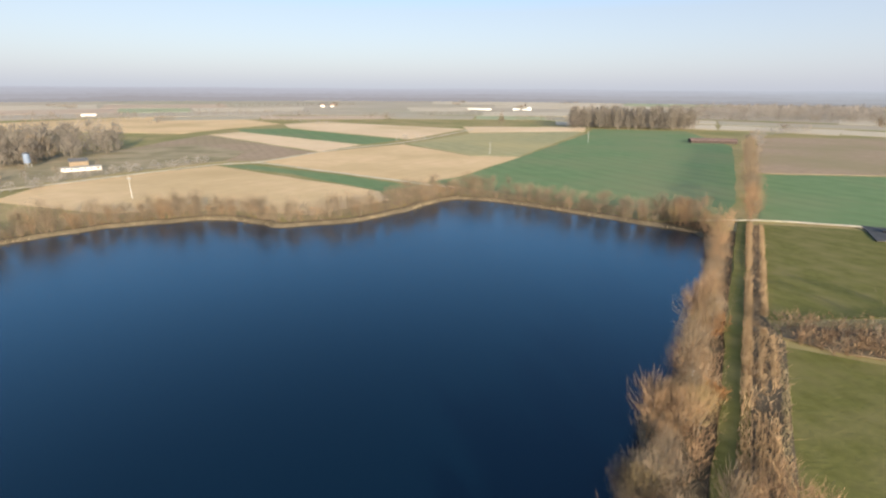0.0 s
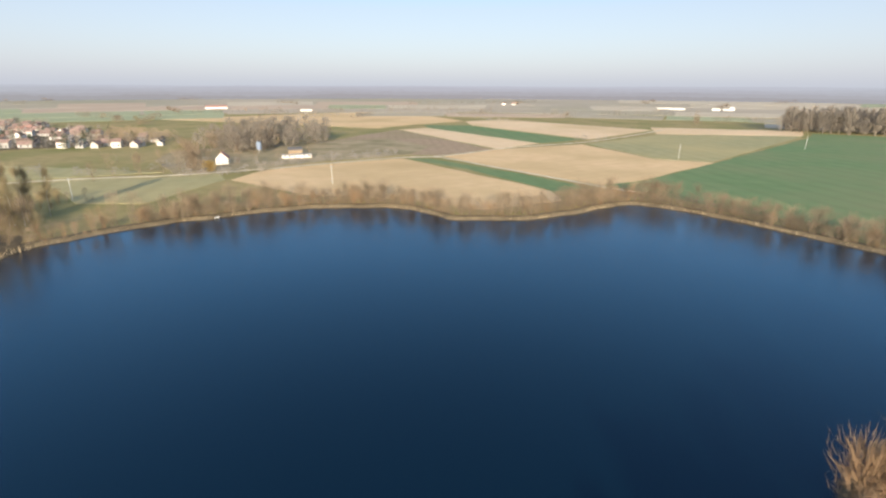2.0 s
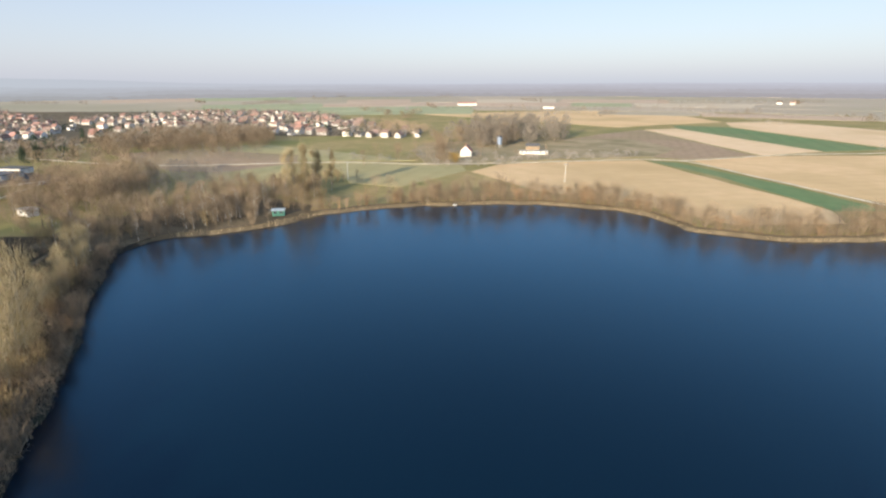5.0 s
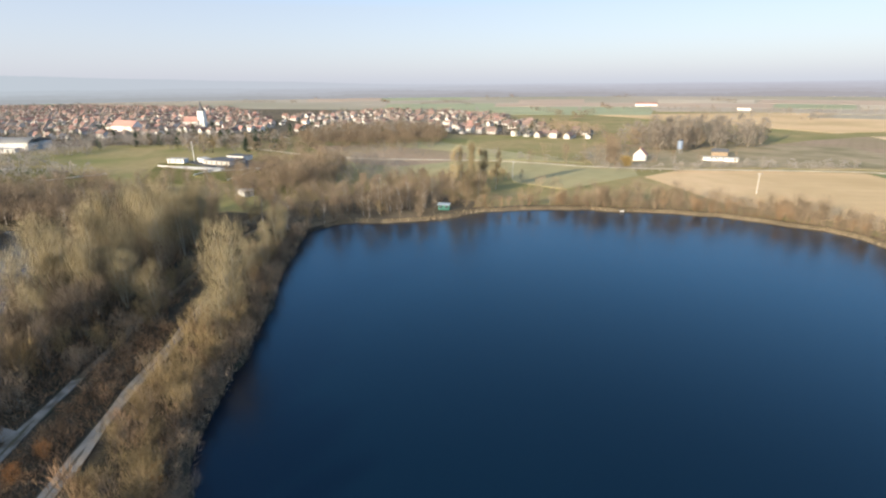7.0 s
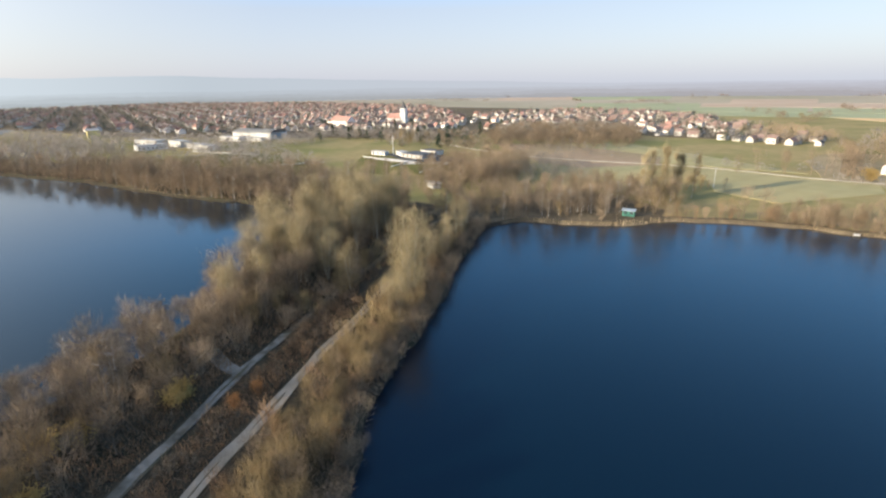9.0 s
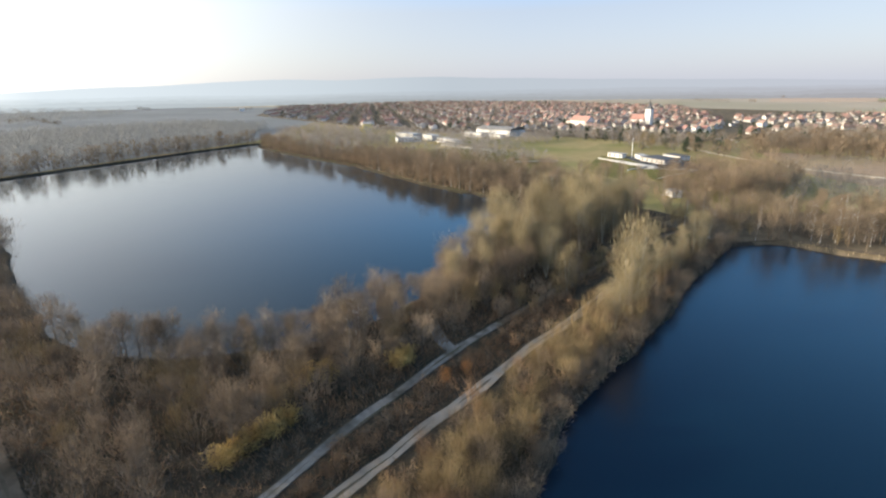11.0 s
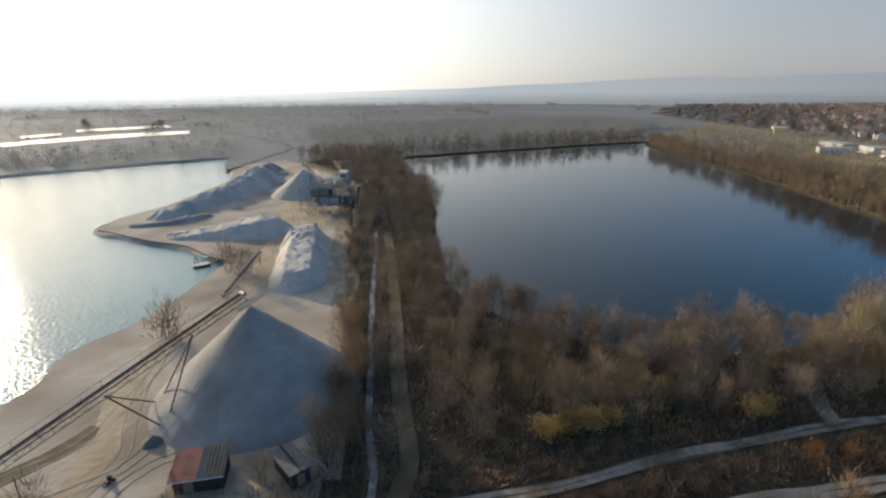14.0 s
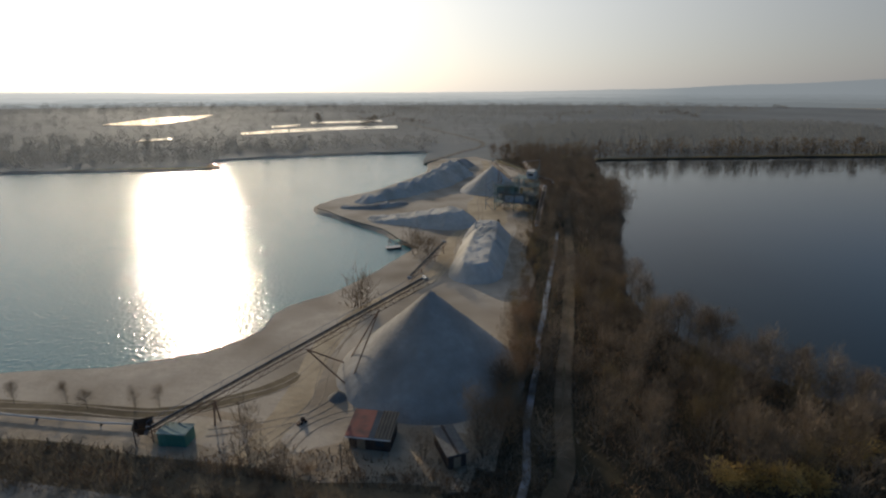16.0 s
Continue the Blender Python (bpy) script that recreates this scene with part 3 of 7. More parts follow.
patch("wood_floor", [(-219, -38), (-239, -62), (-256, -95), (-293, -146), (-319, -182), (-347, -234), (-404, -327), (-430, -310), (-372, -190), (-330, -110), (-296, -50), (-262, -14), (-226, -14)], "floor_brown", 1.21, "brown leaf litter under the western trees", "woodland floor", 1.5, 8, 61)
patch("wood_floor", EAST.tolist(), "floor_brown", 1.15, "brown wooded bank of the lake", "woodland floor", 0.8, 6, 54)
WEST = np.array([(-178.7, 30.7), (-186.7, 49.3), (-180.7, 64), (-175.3, 82.7), (-178.7, 100), (-175.3, 113.3), (-183.3, 123.3), (-220, 133.3), (-234.7, 100), (-230, 60), (-220, 26.7), (-200, 13.3)], float)
patch("wood_floor", [(-178.7, 30.7), (-186.7, 49.3), (-180.7, 64), (-175.3, 82.7), (-178.7, 100), (-190, 108), (-215, 104), (-234.7, 92), (-230, 60), (-220, 26.7), (-200, 13.3)], "bank", 1.14, "rough brown ground under bare trees", "woodland floor", 2.0, 6, 55)

patch("wood_floor", [(30, -62), (30, -36), (14, -18), (0, -2), (-34, -11), (-56, -12), (-72, -9.5), (-88, -3.5), (-107, 4), (-135, 12.5), (-160, 21.5), (-178, 29), (-205, 30), (-222, 10), (-222, -34), (-172, -35), (-128, -40), (-98, -45), (-74, -58), (-64, -76), (-58, -96), (-62, -120), (-72, -138), (-60, -142), (-40, -98), (-26, -64), (-10, -56)], "floor_brown", 1.1, "dark brown leaf litter under the trees", "woodland floor", 1.0, 6, 56)
patch("wood_floor", [(-36, -10.5), (-18, 2.5), (0, 16.5), (13, 33), (24, 20), (30, -36), (14, -18), (0, -2)], "floor_brown", 1.12, "dark brown leaf litter on the lake corner", "woodland floor", 1.0, 5, 58)
ROAD_N = [(26.7, -58.7), (-6.7, -50), (-38, -40), (-55.3, -36.7), (-67.3, -33.3), (-84, -28.7), (-98.7, -23.3), (-115.3, -16.7), (-143.3, -5.3), (-174.7, 9.3), (-200, 25.3), (-226.7, 33.3), (-280, 26.7), (-333.3, 36.7)]
ROAD_S = [(26.7, -46.7), (-6.7, -41.3), (-30, -35.3), (-45.3, -30.3), (-60.7, -25), (-77.3, -19.4), (-92, -14.2), (-105.3, -8.8), (-126.7, -1.3)]


def band(line, a, b):
    """The stretch of land between two distances from a line."""
    p = smooth_loop(line, 4.0, 0, 0, closed=False)
    t = np.gradient(p, axis=0)
    t /= np.linalg.norm(t, axis=1)[:, None]
    n = np.stack([-t[:, 1], t[:, 0]], 1)
    return np.concatenate([p + n * a, (p + n * b)[::-1]])


def rutted_track(line, width, label, seed, rut="gravel_road"):
    """A farm track: a worn brown bed with two pale wheel ruts."""
    ribbon("road", line, width, "track_bed", 1.3, label, "track", seed, 0.05)
    p = smooth_loop(line, 6.0, 0, 0, closed=False)
    t = np.gradient(p, axis=0)
    t /= np.linalg.norm(t, axis=1)[:, None]
    for k, side in enumerate((-0.26, 0.26)):
        path = p + np.stack([-t[:, 1], t[:, 0]], 1) * side * width
        ribbon("wheel_rut", path.tolist(), width * 0.46, rut, 1.37, "worn wheel rut of the track", "wheel rut", seed + 5 + k, 0.0, 2.0)


rutted_track(ROAD_N[:7], 1.9, "worn gravel track through bare woodland", 61)
# past the spur a darker material stands in for the shadow on the track
ribbon("road", ROAD_N[6:], 1.5, "dirt", 1.31, "overgrown track through bare woodland, shade put into its dark colour", "track", 67)
rutted_track(ROAD_S, 2.2, "worn gravel track along the lake bank", 62, "rut_sand")
ribbon("road", [(-84, -28.7), (-87.3, -32.7), (-93.3, -36.7)], 2.5, "gravel_road", 1.32, "short gravel spur joining the track", "track", 63, 0.05)
rutted_track([(-18, -46.7), (-24, -53.3), (-30, -70), (-42.7, -100), (-60, -142.7), (-78.7, -193.3), (-93.3, -233.3)], 2.8, "brown dirt track beside the ditch", 64, "dirt")
patch("heath", [(-1500, -600), (-900, -560), (-450, -376), (-170, -378), (-150, -420), (-75, -449), (-52, -446), (43, -437.5), (118, -411), (112, -371), (186, -368), (239, -364), (300, -366), (900, -500), (1800, -1000), (1500, -2700), (-1500, -2600)], "heath", 1.22, "scrubland in the southern plain, greyed by haze in its colour", "scrubland", 3.0, 30, 59)
patch("heath", [(-38, -366), (-55, -390), (-84, -374), (-112, -392), (-150, -425), (-75, -452), (-50, -447)], "heath", 1.24, "scrubland at the end of the pit, greyed by haze in its colour", "scrubland", 2.0, 12, 62)
ribbon("ditch", [(-16, -48), (-18.7, -53.3), (-22.7, -65.3), (-29.3, -81.3), (-37.3, -102), (-51.3, -134.7), (-66.7, -172)], 1.1, "ice", 1.3, "narrow frozen ditch with pale ice", "ditch", 65)
ribbon("road", [(-466.7, 40), (-358, 95.3), (-291.3, 178.7), (-236.7, 221.3), (-204, 258.7), (-176, 299.3), (-147.3, 336.7), (-124.7, 352), (-86.7, 426.7), (-26.7, 506.7), (40, 666.7)], 3.0, "pale_road", 1.62, "pale field road across the plain", "road", 66)
ribbon("road", [(-144, 336.7), (-124.7, 345.3), (-79.3, 316), (-44, 292.7), (-12.7, 271.3), (6.7, 260)], 2.4, "pale_road", 1.63, "pale farm track along the wheat", "road", 67)
ribbon("road", [(100, 193.3), (126, 194), (144, 189.3), (158, 185.3)], 2.0, "pale_road", 1.63, "narrow pale path between two green fields", "path", 68)
ribbon("grass_strip", [(33.6, 47), (37.2, 53.2), (41.2, 60.1), (49.2, 74.1), (56, 86.5), (66.2, 104), (84.7, 135.9), (103, 167.5), (114.5, 187), (120, 197)], 4.4, "grassland", 1.36, "mown green strip between bank and hedge", "grass strip", 69)
ribbon("road", [(-40, -373.3), (-73.3, -426.7), (-113.3, -520), (-84, -728.7), (-40, -1000)], 5.0, "gravel_road", 1.5, "pale access road of the gravel works", "road", 70)


def backdrop():
    """Wooded rises and low hazy hills all round, one behind the other, out to the clipping distance."""
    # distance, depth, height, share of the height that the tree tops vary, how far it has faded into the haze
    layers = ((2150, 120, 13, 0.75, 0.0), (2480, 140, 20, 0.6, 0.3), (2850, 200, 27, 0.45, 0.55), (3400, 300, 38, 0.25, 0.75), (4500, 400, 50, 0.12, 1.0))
    for k, (dist, depth, high, vary, fade) in enumerate(layers):
        verts, faces = [], []
        n = 1440
        for i in range(n):
            az = i * 360 / n
            a = radians(az)
            d = (-math.sin(a), math.cos(a))
            broad = noise.noise(Vector((d[0] * 7, d[1] * 7, k * 3.1)))
            fine = noise.noise(Vector((d[0] * 90, d[1] * 90, k * 1.7))) + 0.6 * noise.noise(Vector((d[0] * 260, d[1] * 260, k)))
            h = high * (1 + vary * (0.9 * broad + 0.35 * fine))
            if k == 4:
                h += (math.exp(-((az - 122) / 26.0) ** 2) * 105 + math.exp(-((az - 90) / 18.0) ** 2) * 35) * (1 + 0.15 * broad)
            h = max(h, 0.4)
            for r, z in ((dist, 0.9), (dist + 20, h * 0.85), (dist + depth, h), (dist + depth * 1.3, 0.4)):
                verts.append((d[0] * r, d[1] * r, z))
        for i in range(n):
            j = (i + 1) % n
            for q in range(3):
                faces.append((i * 4 + q, j * 4 + q, j * 4 + q + 1, i * 4 + q + 1))
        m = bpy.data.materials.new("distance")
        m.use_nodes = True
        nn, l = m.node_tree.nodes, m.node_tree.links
        # haze and sun glare are put into the rises as emission
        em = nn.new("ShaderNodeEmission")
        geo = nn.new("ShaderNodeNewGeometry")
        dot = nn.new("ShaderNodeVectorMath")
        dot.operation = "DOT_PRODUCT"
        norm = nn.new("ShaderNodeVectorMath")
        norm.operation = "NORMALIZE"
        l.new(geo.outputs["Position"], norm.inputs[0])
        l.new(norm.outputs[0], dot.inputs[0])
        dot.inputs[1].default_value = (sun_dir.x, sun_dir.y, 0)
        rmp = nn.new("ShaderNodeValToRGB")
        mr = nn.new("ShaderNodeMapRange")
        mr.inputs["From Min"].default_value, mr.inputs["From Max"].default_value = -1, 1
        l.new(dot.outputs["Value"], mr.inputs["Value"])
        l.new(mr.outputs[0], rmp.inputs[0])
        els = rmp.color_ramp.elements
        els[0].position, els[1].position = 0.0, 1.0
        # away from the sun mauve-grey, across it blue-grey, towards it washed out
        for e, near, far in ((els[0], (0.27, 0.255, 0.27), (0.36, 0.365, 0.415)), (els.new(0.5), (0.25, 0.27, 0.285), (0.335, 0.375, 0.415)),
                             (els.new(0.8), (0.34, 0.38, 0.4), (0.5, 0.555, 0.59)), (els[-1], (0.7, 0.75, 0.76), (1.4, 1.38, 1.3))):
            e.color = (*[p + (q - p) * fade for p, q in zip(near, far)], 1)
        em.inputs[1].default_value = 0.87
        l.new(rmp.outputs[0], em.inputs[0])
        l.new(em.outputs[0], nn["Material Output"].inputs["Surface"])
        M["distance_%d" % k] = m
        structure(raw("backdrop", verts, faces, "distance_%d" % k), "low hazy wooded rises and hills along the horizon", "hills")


backdrop()

# ---- trees ----


def twigs(rng, centres, count, length, width, spread, up):
    """Thin tapering twigs that grow outwards and up from points in a crown."""
    centres = np.asarray(centres, float)
    base = centres[rng.integers(0, len(centres), count)] + rng.normal(0, spread, (count, 3))
    axis = centres.mean(0)
    d = base - axis
    d /= np.linalg.norm(d, axis=1)[:, None] + 1e-6
    d = d * 0.8 + rng.normal(0, 0.45, (count, 3)) + np.array([0, 0, up])
    d /= np.linalg.norm(d, axis=1)[:, None]
    side = np.cross(d, rng.normal(0, 1, (count, 3)))
    side /= np.linalg.norm(side, axis=1)[:, None] + 1e-6
    ln = length * rng.uniform(0.5, 1.3, (count, 1))
    wd = width * rng.uniform(0.6, 1.3, (count, 1))
    v = np.stack([base - side * wd / 2, base + side * wd / 2, base + d * ln], 1).reshape(-1, 3)
    v[:, 2] = np.maximum(v[:, 2], 0.02)
    return v, np.arange(count * 3).reshape(-1, 3)


# height, crown width, crown base (share of the height), stems, twigs, twig length, twig width, upward pull, bark, twig, tree name, label
KINDS = {
    "alder": (10.5, 5.4, 0.18, 1, 1100, 1.15, 0.055, 1.2, "bark", "twig_grey", "alder", "bare grey-brown alder in winter"),
    "brown_alder": (9.5, 5.0, 0.14, 2, 1200, 1.15, 0.05, 1.2, "bark", "twig_red", "alder", "bare brown alder on the lake bank"),
    "oak": (12.5, 8.5, 0.25, 1, 900, 1.15, 0.08, 0.7, "bark", "twig_grey", "bare_tree", "broad bare tree with a rounded grey-brown crown"),
    "poplar": (19.5, 6.8, 0.06, 5, 3400, 1.5, 0.05, 1.7, "bark_pale", "twig_buff", "poplar", "tall bare poplar with upright buff twigs"),
    "lombardy": (17.5, 3.2, 0.06, 1, 1500, 1.6, 0.07, 2.2, "bark_pale", "twig_buff", "lombardy_poplar", "narrow columnar poplar, bare and buff-brown"),
    "birch": (11.5, 4.4, 0.25, 1, 820, 0.9, 0.058, 0.6, "birch_bark", "twig_grey", "birch", "bare birch with a white trunk"),
    "willow": (6.0, 5.0, 0.05, 4, 1100, 1.1, 0.042, 1.5, "bark", "twig_red", "willow", "bare reddish-brown willow with many stems"),
    "grey_willow": (6.2, 5.0, 0.05, 4, 1100, 1.1, 0.042, 1.4, "bark", "twig_grey", "willow", "bare grey-brown willow with many stems"),
    "osier": (6.5, 4.6, 0.05, 4, 1100, 1.3, 0.04, 1.9, "bark", "twig_gold", "osier", "bare tawny osier with many upright stems"),
    "shrub": (3.2, 3.4, 0.02, 4, 330, 0.7, 0.068, 0.9, "bark", "twig_red", "shrub", "leafless reddish-brown shrub beside the water"),
    "grey_shrub": (3.4, 3.6, 0.02, 4, 330, 0.7, 0.068, 0.9, "bark", "twig_grey", "thorn_bush", "leafless grey-brown thorn bush on the bank"),
    "dark_shrub": (3.4, 3.6, 0.02, 4, 330, 0.7, 0.068, 0.9, "bark", "bark", "thorn_bush", "dark leafless thorn bush at the water"),
    "yellow_bush": (4.6, 4.4, 0.02, 3, 900, 0.6, 0.22, 0.6, "bark", "leaf_yellow", "bush", "bush with dull yellow autumn leaves"),
    "orange_tree": (5.5, 4.0, 0.15, 2, 900, 0.5, 0.24, 0.4, "bark", "leaf_orange", "bush", "small tree with rust-orange withered leaves"),
    "pine": (9.5, 6.0, 0.2, 1, 1400, 0.7, 0.2, 0.3, "bark", "needle", "pine", "dark evergreen pine with a rounded crown"),
    "conifer": (11.0, 4.6, 0.04, 1, 1000, 0.9, 0.22, -0.2, "bark", "needle", "conifer", "dark evergreen conifer among the houses"),
}
protos = {}
PLANTED = []


def stem(bm, pts, radii, sides=5, root=None):
    """One unbroken tapering stem through the points."""
    last = None
    for i, (p, r) in enumerate(zip(pts, radii)):
        d = (pts[min(i + 1, len(pts) - 1)] - pts[max(i - 1, 0)]).to_track_quat("Z", "Y")
        ring = [bm.verts.new(p + d @ Vector((r * math.cos(6.2832 * k / sides), r * math.sin(6.2832 * k / sides), 0))) for k in range(sides)]
        for k in range(sides):
            j = (k + 1) % sides
            if last:
                bm.faces.new((last[k], last[j], ring[j], ring[k]))
            elif root:
                bm.faces.new((root, ring[j], ring[k]))
        last = ring
    bm.faces.new(last)


def tree_shape(kind, variant):
    """The trunk as a bmesh, the limbs as a bmesh and the crown's twigs."""
    h, w, low, stems, count, tl, tw, up, bark, twig, name, label = KINDS[kind]
    rng = np.random.default_rng([sum(map(ord, kind)), variant])
    rnd = random.Random(sum(map(ord, kind)) * 10 + variant)
    trunk, limbs = bmesh.new(), bmesh.new()
    root = trunk.verts.new((0, 0, -0.5)) if stems > 1 else None
    tips = []
    conic = kind == "conifer"
    for s in range(stems):
        a = rnd.uniform(0, 6.28)
        lean = 0.0 if stems == 1 else rnd.uniform(0.1, 0.32) * w
        top = Vector((math.cos(a) * lean, math.sin(a) * lean, h * rnd.uniform(0.8, 0.95)))
        foot = Vector((math.cos(a) * 0.15, math.sin(a) * 0.15, -0.3)) if stems > 1 else Vector((0, 0, -0.4))
        r = (0.011 * h + 0.05) / stems ** 0.5
        pts = [foot]
        for k in range(1, 6):
            p = foot.lerp(top, k / 5)
            pts.append(p + Vector((rnd.gauss(0, 0.022 * h / stems), rnd.gauss(0, 0.022 * h / stems), 0)) * (k / 5))
        stem(trunk, pts, [r * (1.25 if k == 0 else 1 - k / 5.5) for k in range(6)], 6 if stems == 1 else 4, root)
        for k in range(19 if stems == 1 else 9):
            t = rnd.uniform(max(low, 0.1), 0.95)
            q = pts[int(t * 5)].lerp(pts[min(5, int(t * 5) + 1)], t * 5 % 1)
            b = rnd.uniform(0, 6.28)
            u = (t - low) / (1 - low)
            wide = (1 - u) if conic else math.sin(math.pi * min(0.97, max(0.08, u * 0.85 + 0.15))) ** 0.7
            reach = w / 2 * wide * rnd.uniform(0.6, 1.05)
            e = q + Vector((math.cos(b) * reach, math.sin(b) * reach, (-0.1 if conic else 0.35 + 0.5 * up) * reach))
            e.z = min(e.z, h * 0.97)
            bend = q.lerp(e, 0.5) + Vector((rnd.gauss(0, 0.06), rnd.gauss(0, 0.06), rnd.gauss(0, 0.06))) * reach
            stem(limbs, [q, bend, e], [r * 0.42, r * 0.28, r * 0.08], 3)
            tips += [tuple(q.lerp(bend, 0.7)), tuple(bend.lerp(e, 0.3)), tuple(bend.lerp(e, 0.65)), tuple(e)]
        tips += [tuple(p) for p in pts[2:]]
    return trunk, limbs, twigs(rng, tips, count, tl, tw, 0.125 * w, up)


def build_tree(kind, variant, m, group):
    name, label, bark, twig = KINDS[kind][10], KINDS[kind][11], KINDS[kind][8], KINDS[kind][9]
    trunk, limbs, (v, f) = tree_shape(kind, variant)
    root = empty(name, m, label, name.replace("_", " "), group)
    part("trunk", trunk, bark, root, "white papery birch trunk" if kind == "birch" else "")
    lv = np.array([p.co for p in limbs.verts])
    limbs.verts.index_update()
    lf = [[p.index + len(v) for p in q.verts] for q in limbs.faces]
    limbs.free()
    crown = raw("crown", np.concatenate([v, lv]), f.tolist() + lf, twig, root)
    crown.data.materials.append(M[bark])
    crown.data.polygons.foreach_set("material_index", [0] * len(f) + [1] * len(lf))
    return root


def plant(kind, x, y, size=1.0, group="", rng=random, z=1.05, variants=3):
    """Notes a tree down; grow() builds them all."""
    m = pose(x, y, z, rng.uniform(-2, 2), rng.uniform(-2, 2), rng.uniform(0, 360)) @ Matrix.Diagonal((size * rng.uniform(0.85, 1.15), size * rng.uniform(0.85, 1.15), size * rng.uniform(0.9, 1.1), 1))
    PLANTED.append((x * x + y * y, kind, rng.randrange(variants), m, group))


def grow(limit=245):
    """The nearest trees of each name become things; those further out are joined, one object for each kind."""
    used, rest = {}, {}
    for _, kind, variant, m, group in sorted(PLANTED, key=lambda p: p[0]):
        name = KINDS[kind][10]
        used[name] = used.get(name, 0) + 1
        if used[name] > limit:
            rest.setdefault(kind, []).append((variant, m))
            continue
        k = (kind, variant)
        if k not in protos:
            protos[k] = build_tree(kind, variant, m, group)
            protos[k]["first"] = 1
            continue
        ob = copy_thing(protos[k], m @ Matrix.Diagonal((*[1 / s for s in protos[k].scale], 1)))
        if group:
            ob["group"] = group
    for k in protos:
        del protos[k]["first"]
    for kind, places in rest.items():
        shapes = {}
        verts, faces, n = [], [], 0
        for variant, m in places:
            if variant not in shapes:
                t, l, (v, f) = tree_shape(kind, variant)
                t.verts.index_update()
                tv = np.array([p.co for p in t.verts])
                tf = [q for g in t.faces for q in [[p.index for p in g.verts]]]
                t.free(), l.free()
                tri = np.array([(q[0], q[i], q[i + 1]) for q in tf for i in range(1, len(q) - 1)])
                v = v.reshape(-1, 3, 3)[: len(f) // 6]
                c = v.mean(1, keepdims=True)
                v = ((v - c) * 2.0 + c).reshape(-1, 3)
                shapes[variant] = (np.concatenate([v, tv]), np.concatenate([np.arange(len(v)).reshape(-1, 3), tri + len(v)]))
            v, f = shapes[variant]
            a = np.array(m)
            verts.append(v @ a[:3, :3].T + a[:3, 3])
            faces.append(f + n)
            n += len(v)
        stuff = fast("%s_thicket" % KINDS[kind][10], np.concatenate(verts), np.concatenate(faces), KINDS[kind][9])
        tagged(stuff, "dense stand of further %s trees and bushes, bare in winter" % KINDS[kind][10].replace("_", " "), "thicket", kind="stuff")


def fast(name, verts, tris, mat):
    """A mesh of triangles from arrays."""
    me = bpy.data.meshes.new(name)
    me.vertices.add(len(verts))
    me.vertices.foreach_set("co", np.asarray(verts, np.float32).ravel())
    me.loops.add(len(tris) * 3)
    me.loops.foreach_set("vertex_index", np.asarray(tris, np.int32).ravel())
    me.polygons.add(len(tris))
    me.polygons.foreach_set("loop_start", np.arange(0, len(tris) * 3, 3, dtype=np.int32))
    me.update(calc_edges=True)
    me.validate()
    me.materials.append(M[mat])
    return new(name, me)


def grove(name, points, height, width, mat, label, seed, count=55, fine=1.0):
    """A far wood: many small bare trees in one mesh."""
    rng = np.random.default_rng(seed)
    V = []
    for x, y in points:
        h = height * rng.uniform(0.7, 1.15)
        w = width * rng.uniform(0.7, 1.2)
        t = rng.uniform(0.12, 1.0, count)
        r = w / 2 * np.sin(np.pi * np.clip(t * 0.85 + 0.12, 0, 1)) ** 0.7 * rng.uniform(0, 1, count) ** 0.5
        a = rng.uniform(0, 6.28, count)
        base = np.stack([x + r * np.cos(a), y + r * np.sin(a), 1 + t * h * 0.9], 1)
        d = np.stack([np.cos(a) * 0.6, np.sin(a) * 0.6, np.full(count, 0.9)], 1) + rng.normal(0, 0.4, (count, 3))
        d *= (h * 0.2 * rng.uniform(0.6, 1.2, count) / np.linalg.norm(d, axis=1))[:, None]
        side = np.cross(d, rng.normal(0, 1, (count, 3)))
        side *= (h * 0.035 * fine / (np.linalg.norm(side, axis=1) + 1e-6))[:, None]
        V.append(np.stack([base - side, base + side, base + d], 1).reshape(-1, 3))
        k = h * 0.014 + 0.06
        V.append(np.array([(x - k, y - k, 0.9), (x + k, y - k, 0.9), (x, y, 1 + h * 0.8), (x + k, y - k, 0.9), (x, y + k, 0.9), (x, y, 1 + h * 0.8), (x, y + k, 0.9), (x - k, y - k, 0.9), (x, y, 1 + h * 0.8)]))
    v = np.concatenate(V)
    ob = fast(name, v, np.arange(len(v)).reshape(-1, 3), mat)
    return tagged(ob, label, "wood", kind="stuff")


def wet(x, y, margin=0.0):
    return any(lo[0] < x < hi[0] and lo[1] < y < hi[1] and inside(lake, np.array([x]), np.array([y]))[0] for lake, lo, hi in ((k, k.min(0), k.max(0)) for k in LAKES))


def fill(poly, spacing, kinds, group, seed, size=(0.75, 1.15), keep=lambda x, y: True):
    """Trees scattered over a stretch of land at about the spacing given."""
    rng = random.Random(seed)
    lo, hi = poly.min(0), poly.max(0)
    n = 0
    for ix in range(int((hi[0] - lo[0]) / spacing) + 1):
        for iy in range(int((hi[1] - lo[1]) / spacing) + 1):
            x = lo[0] + (ix + rng.uniform(-0.1, 1.1)) * spacing
            y = lo[1] + (iy + rng.uniform(-0.1, 1.1)) * spacing
            kind, s = rng.choice(kinds), rng.uniform(*size)
            if inside(poly, np.array([x]), np.array([y]))[0] and not wet(x, y) and keep(x, y):
                plant(kind, x, y, s, group, rng)
                n += 1
    return n


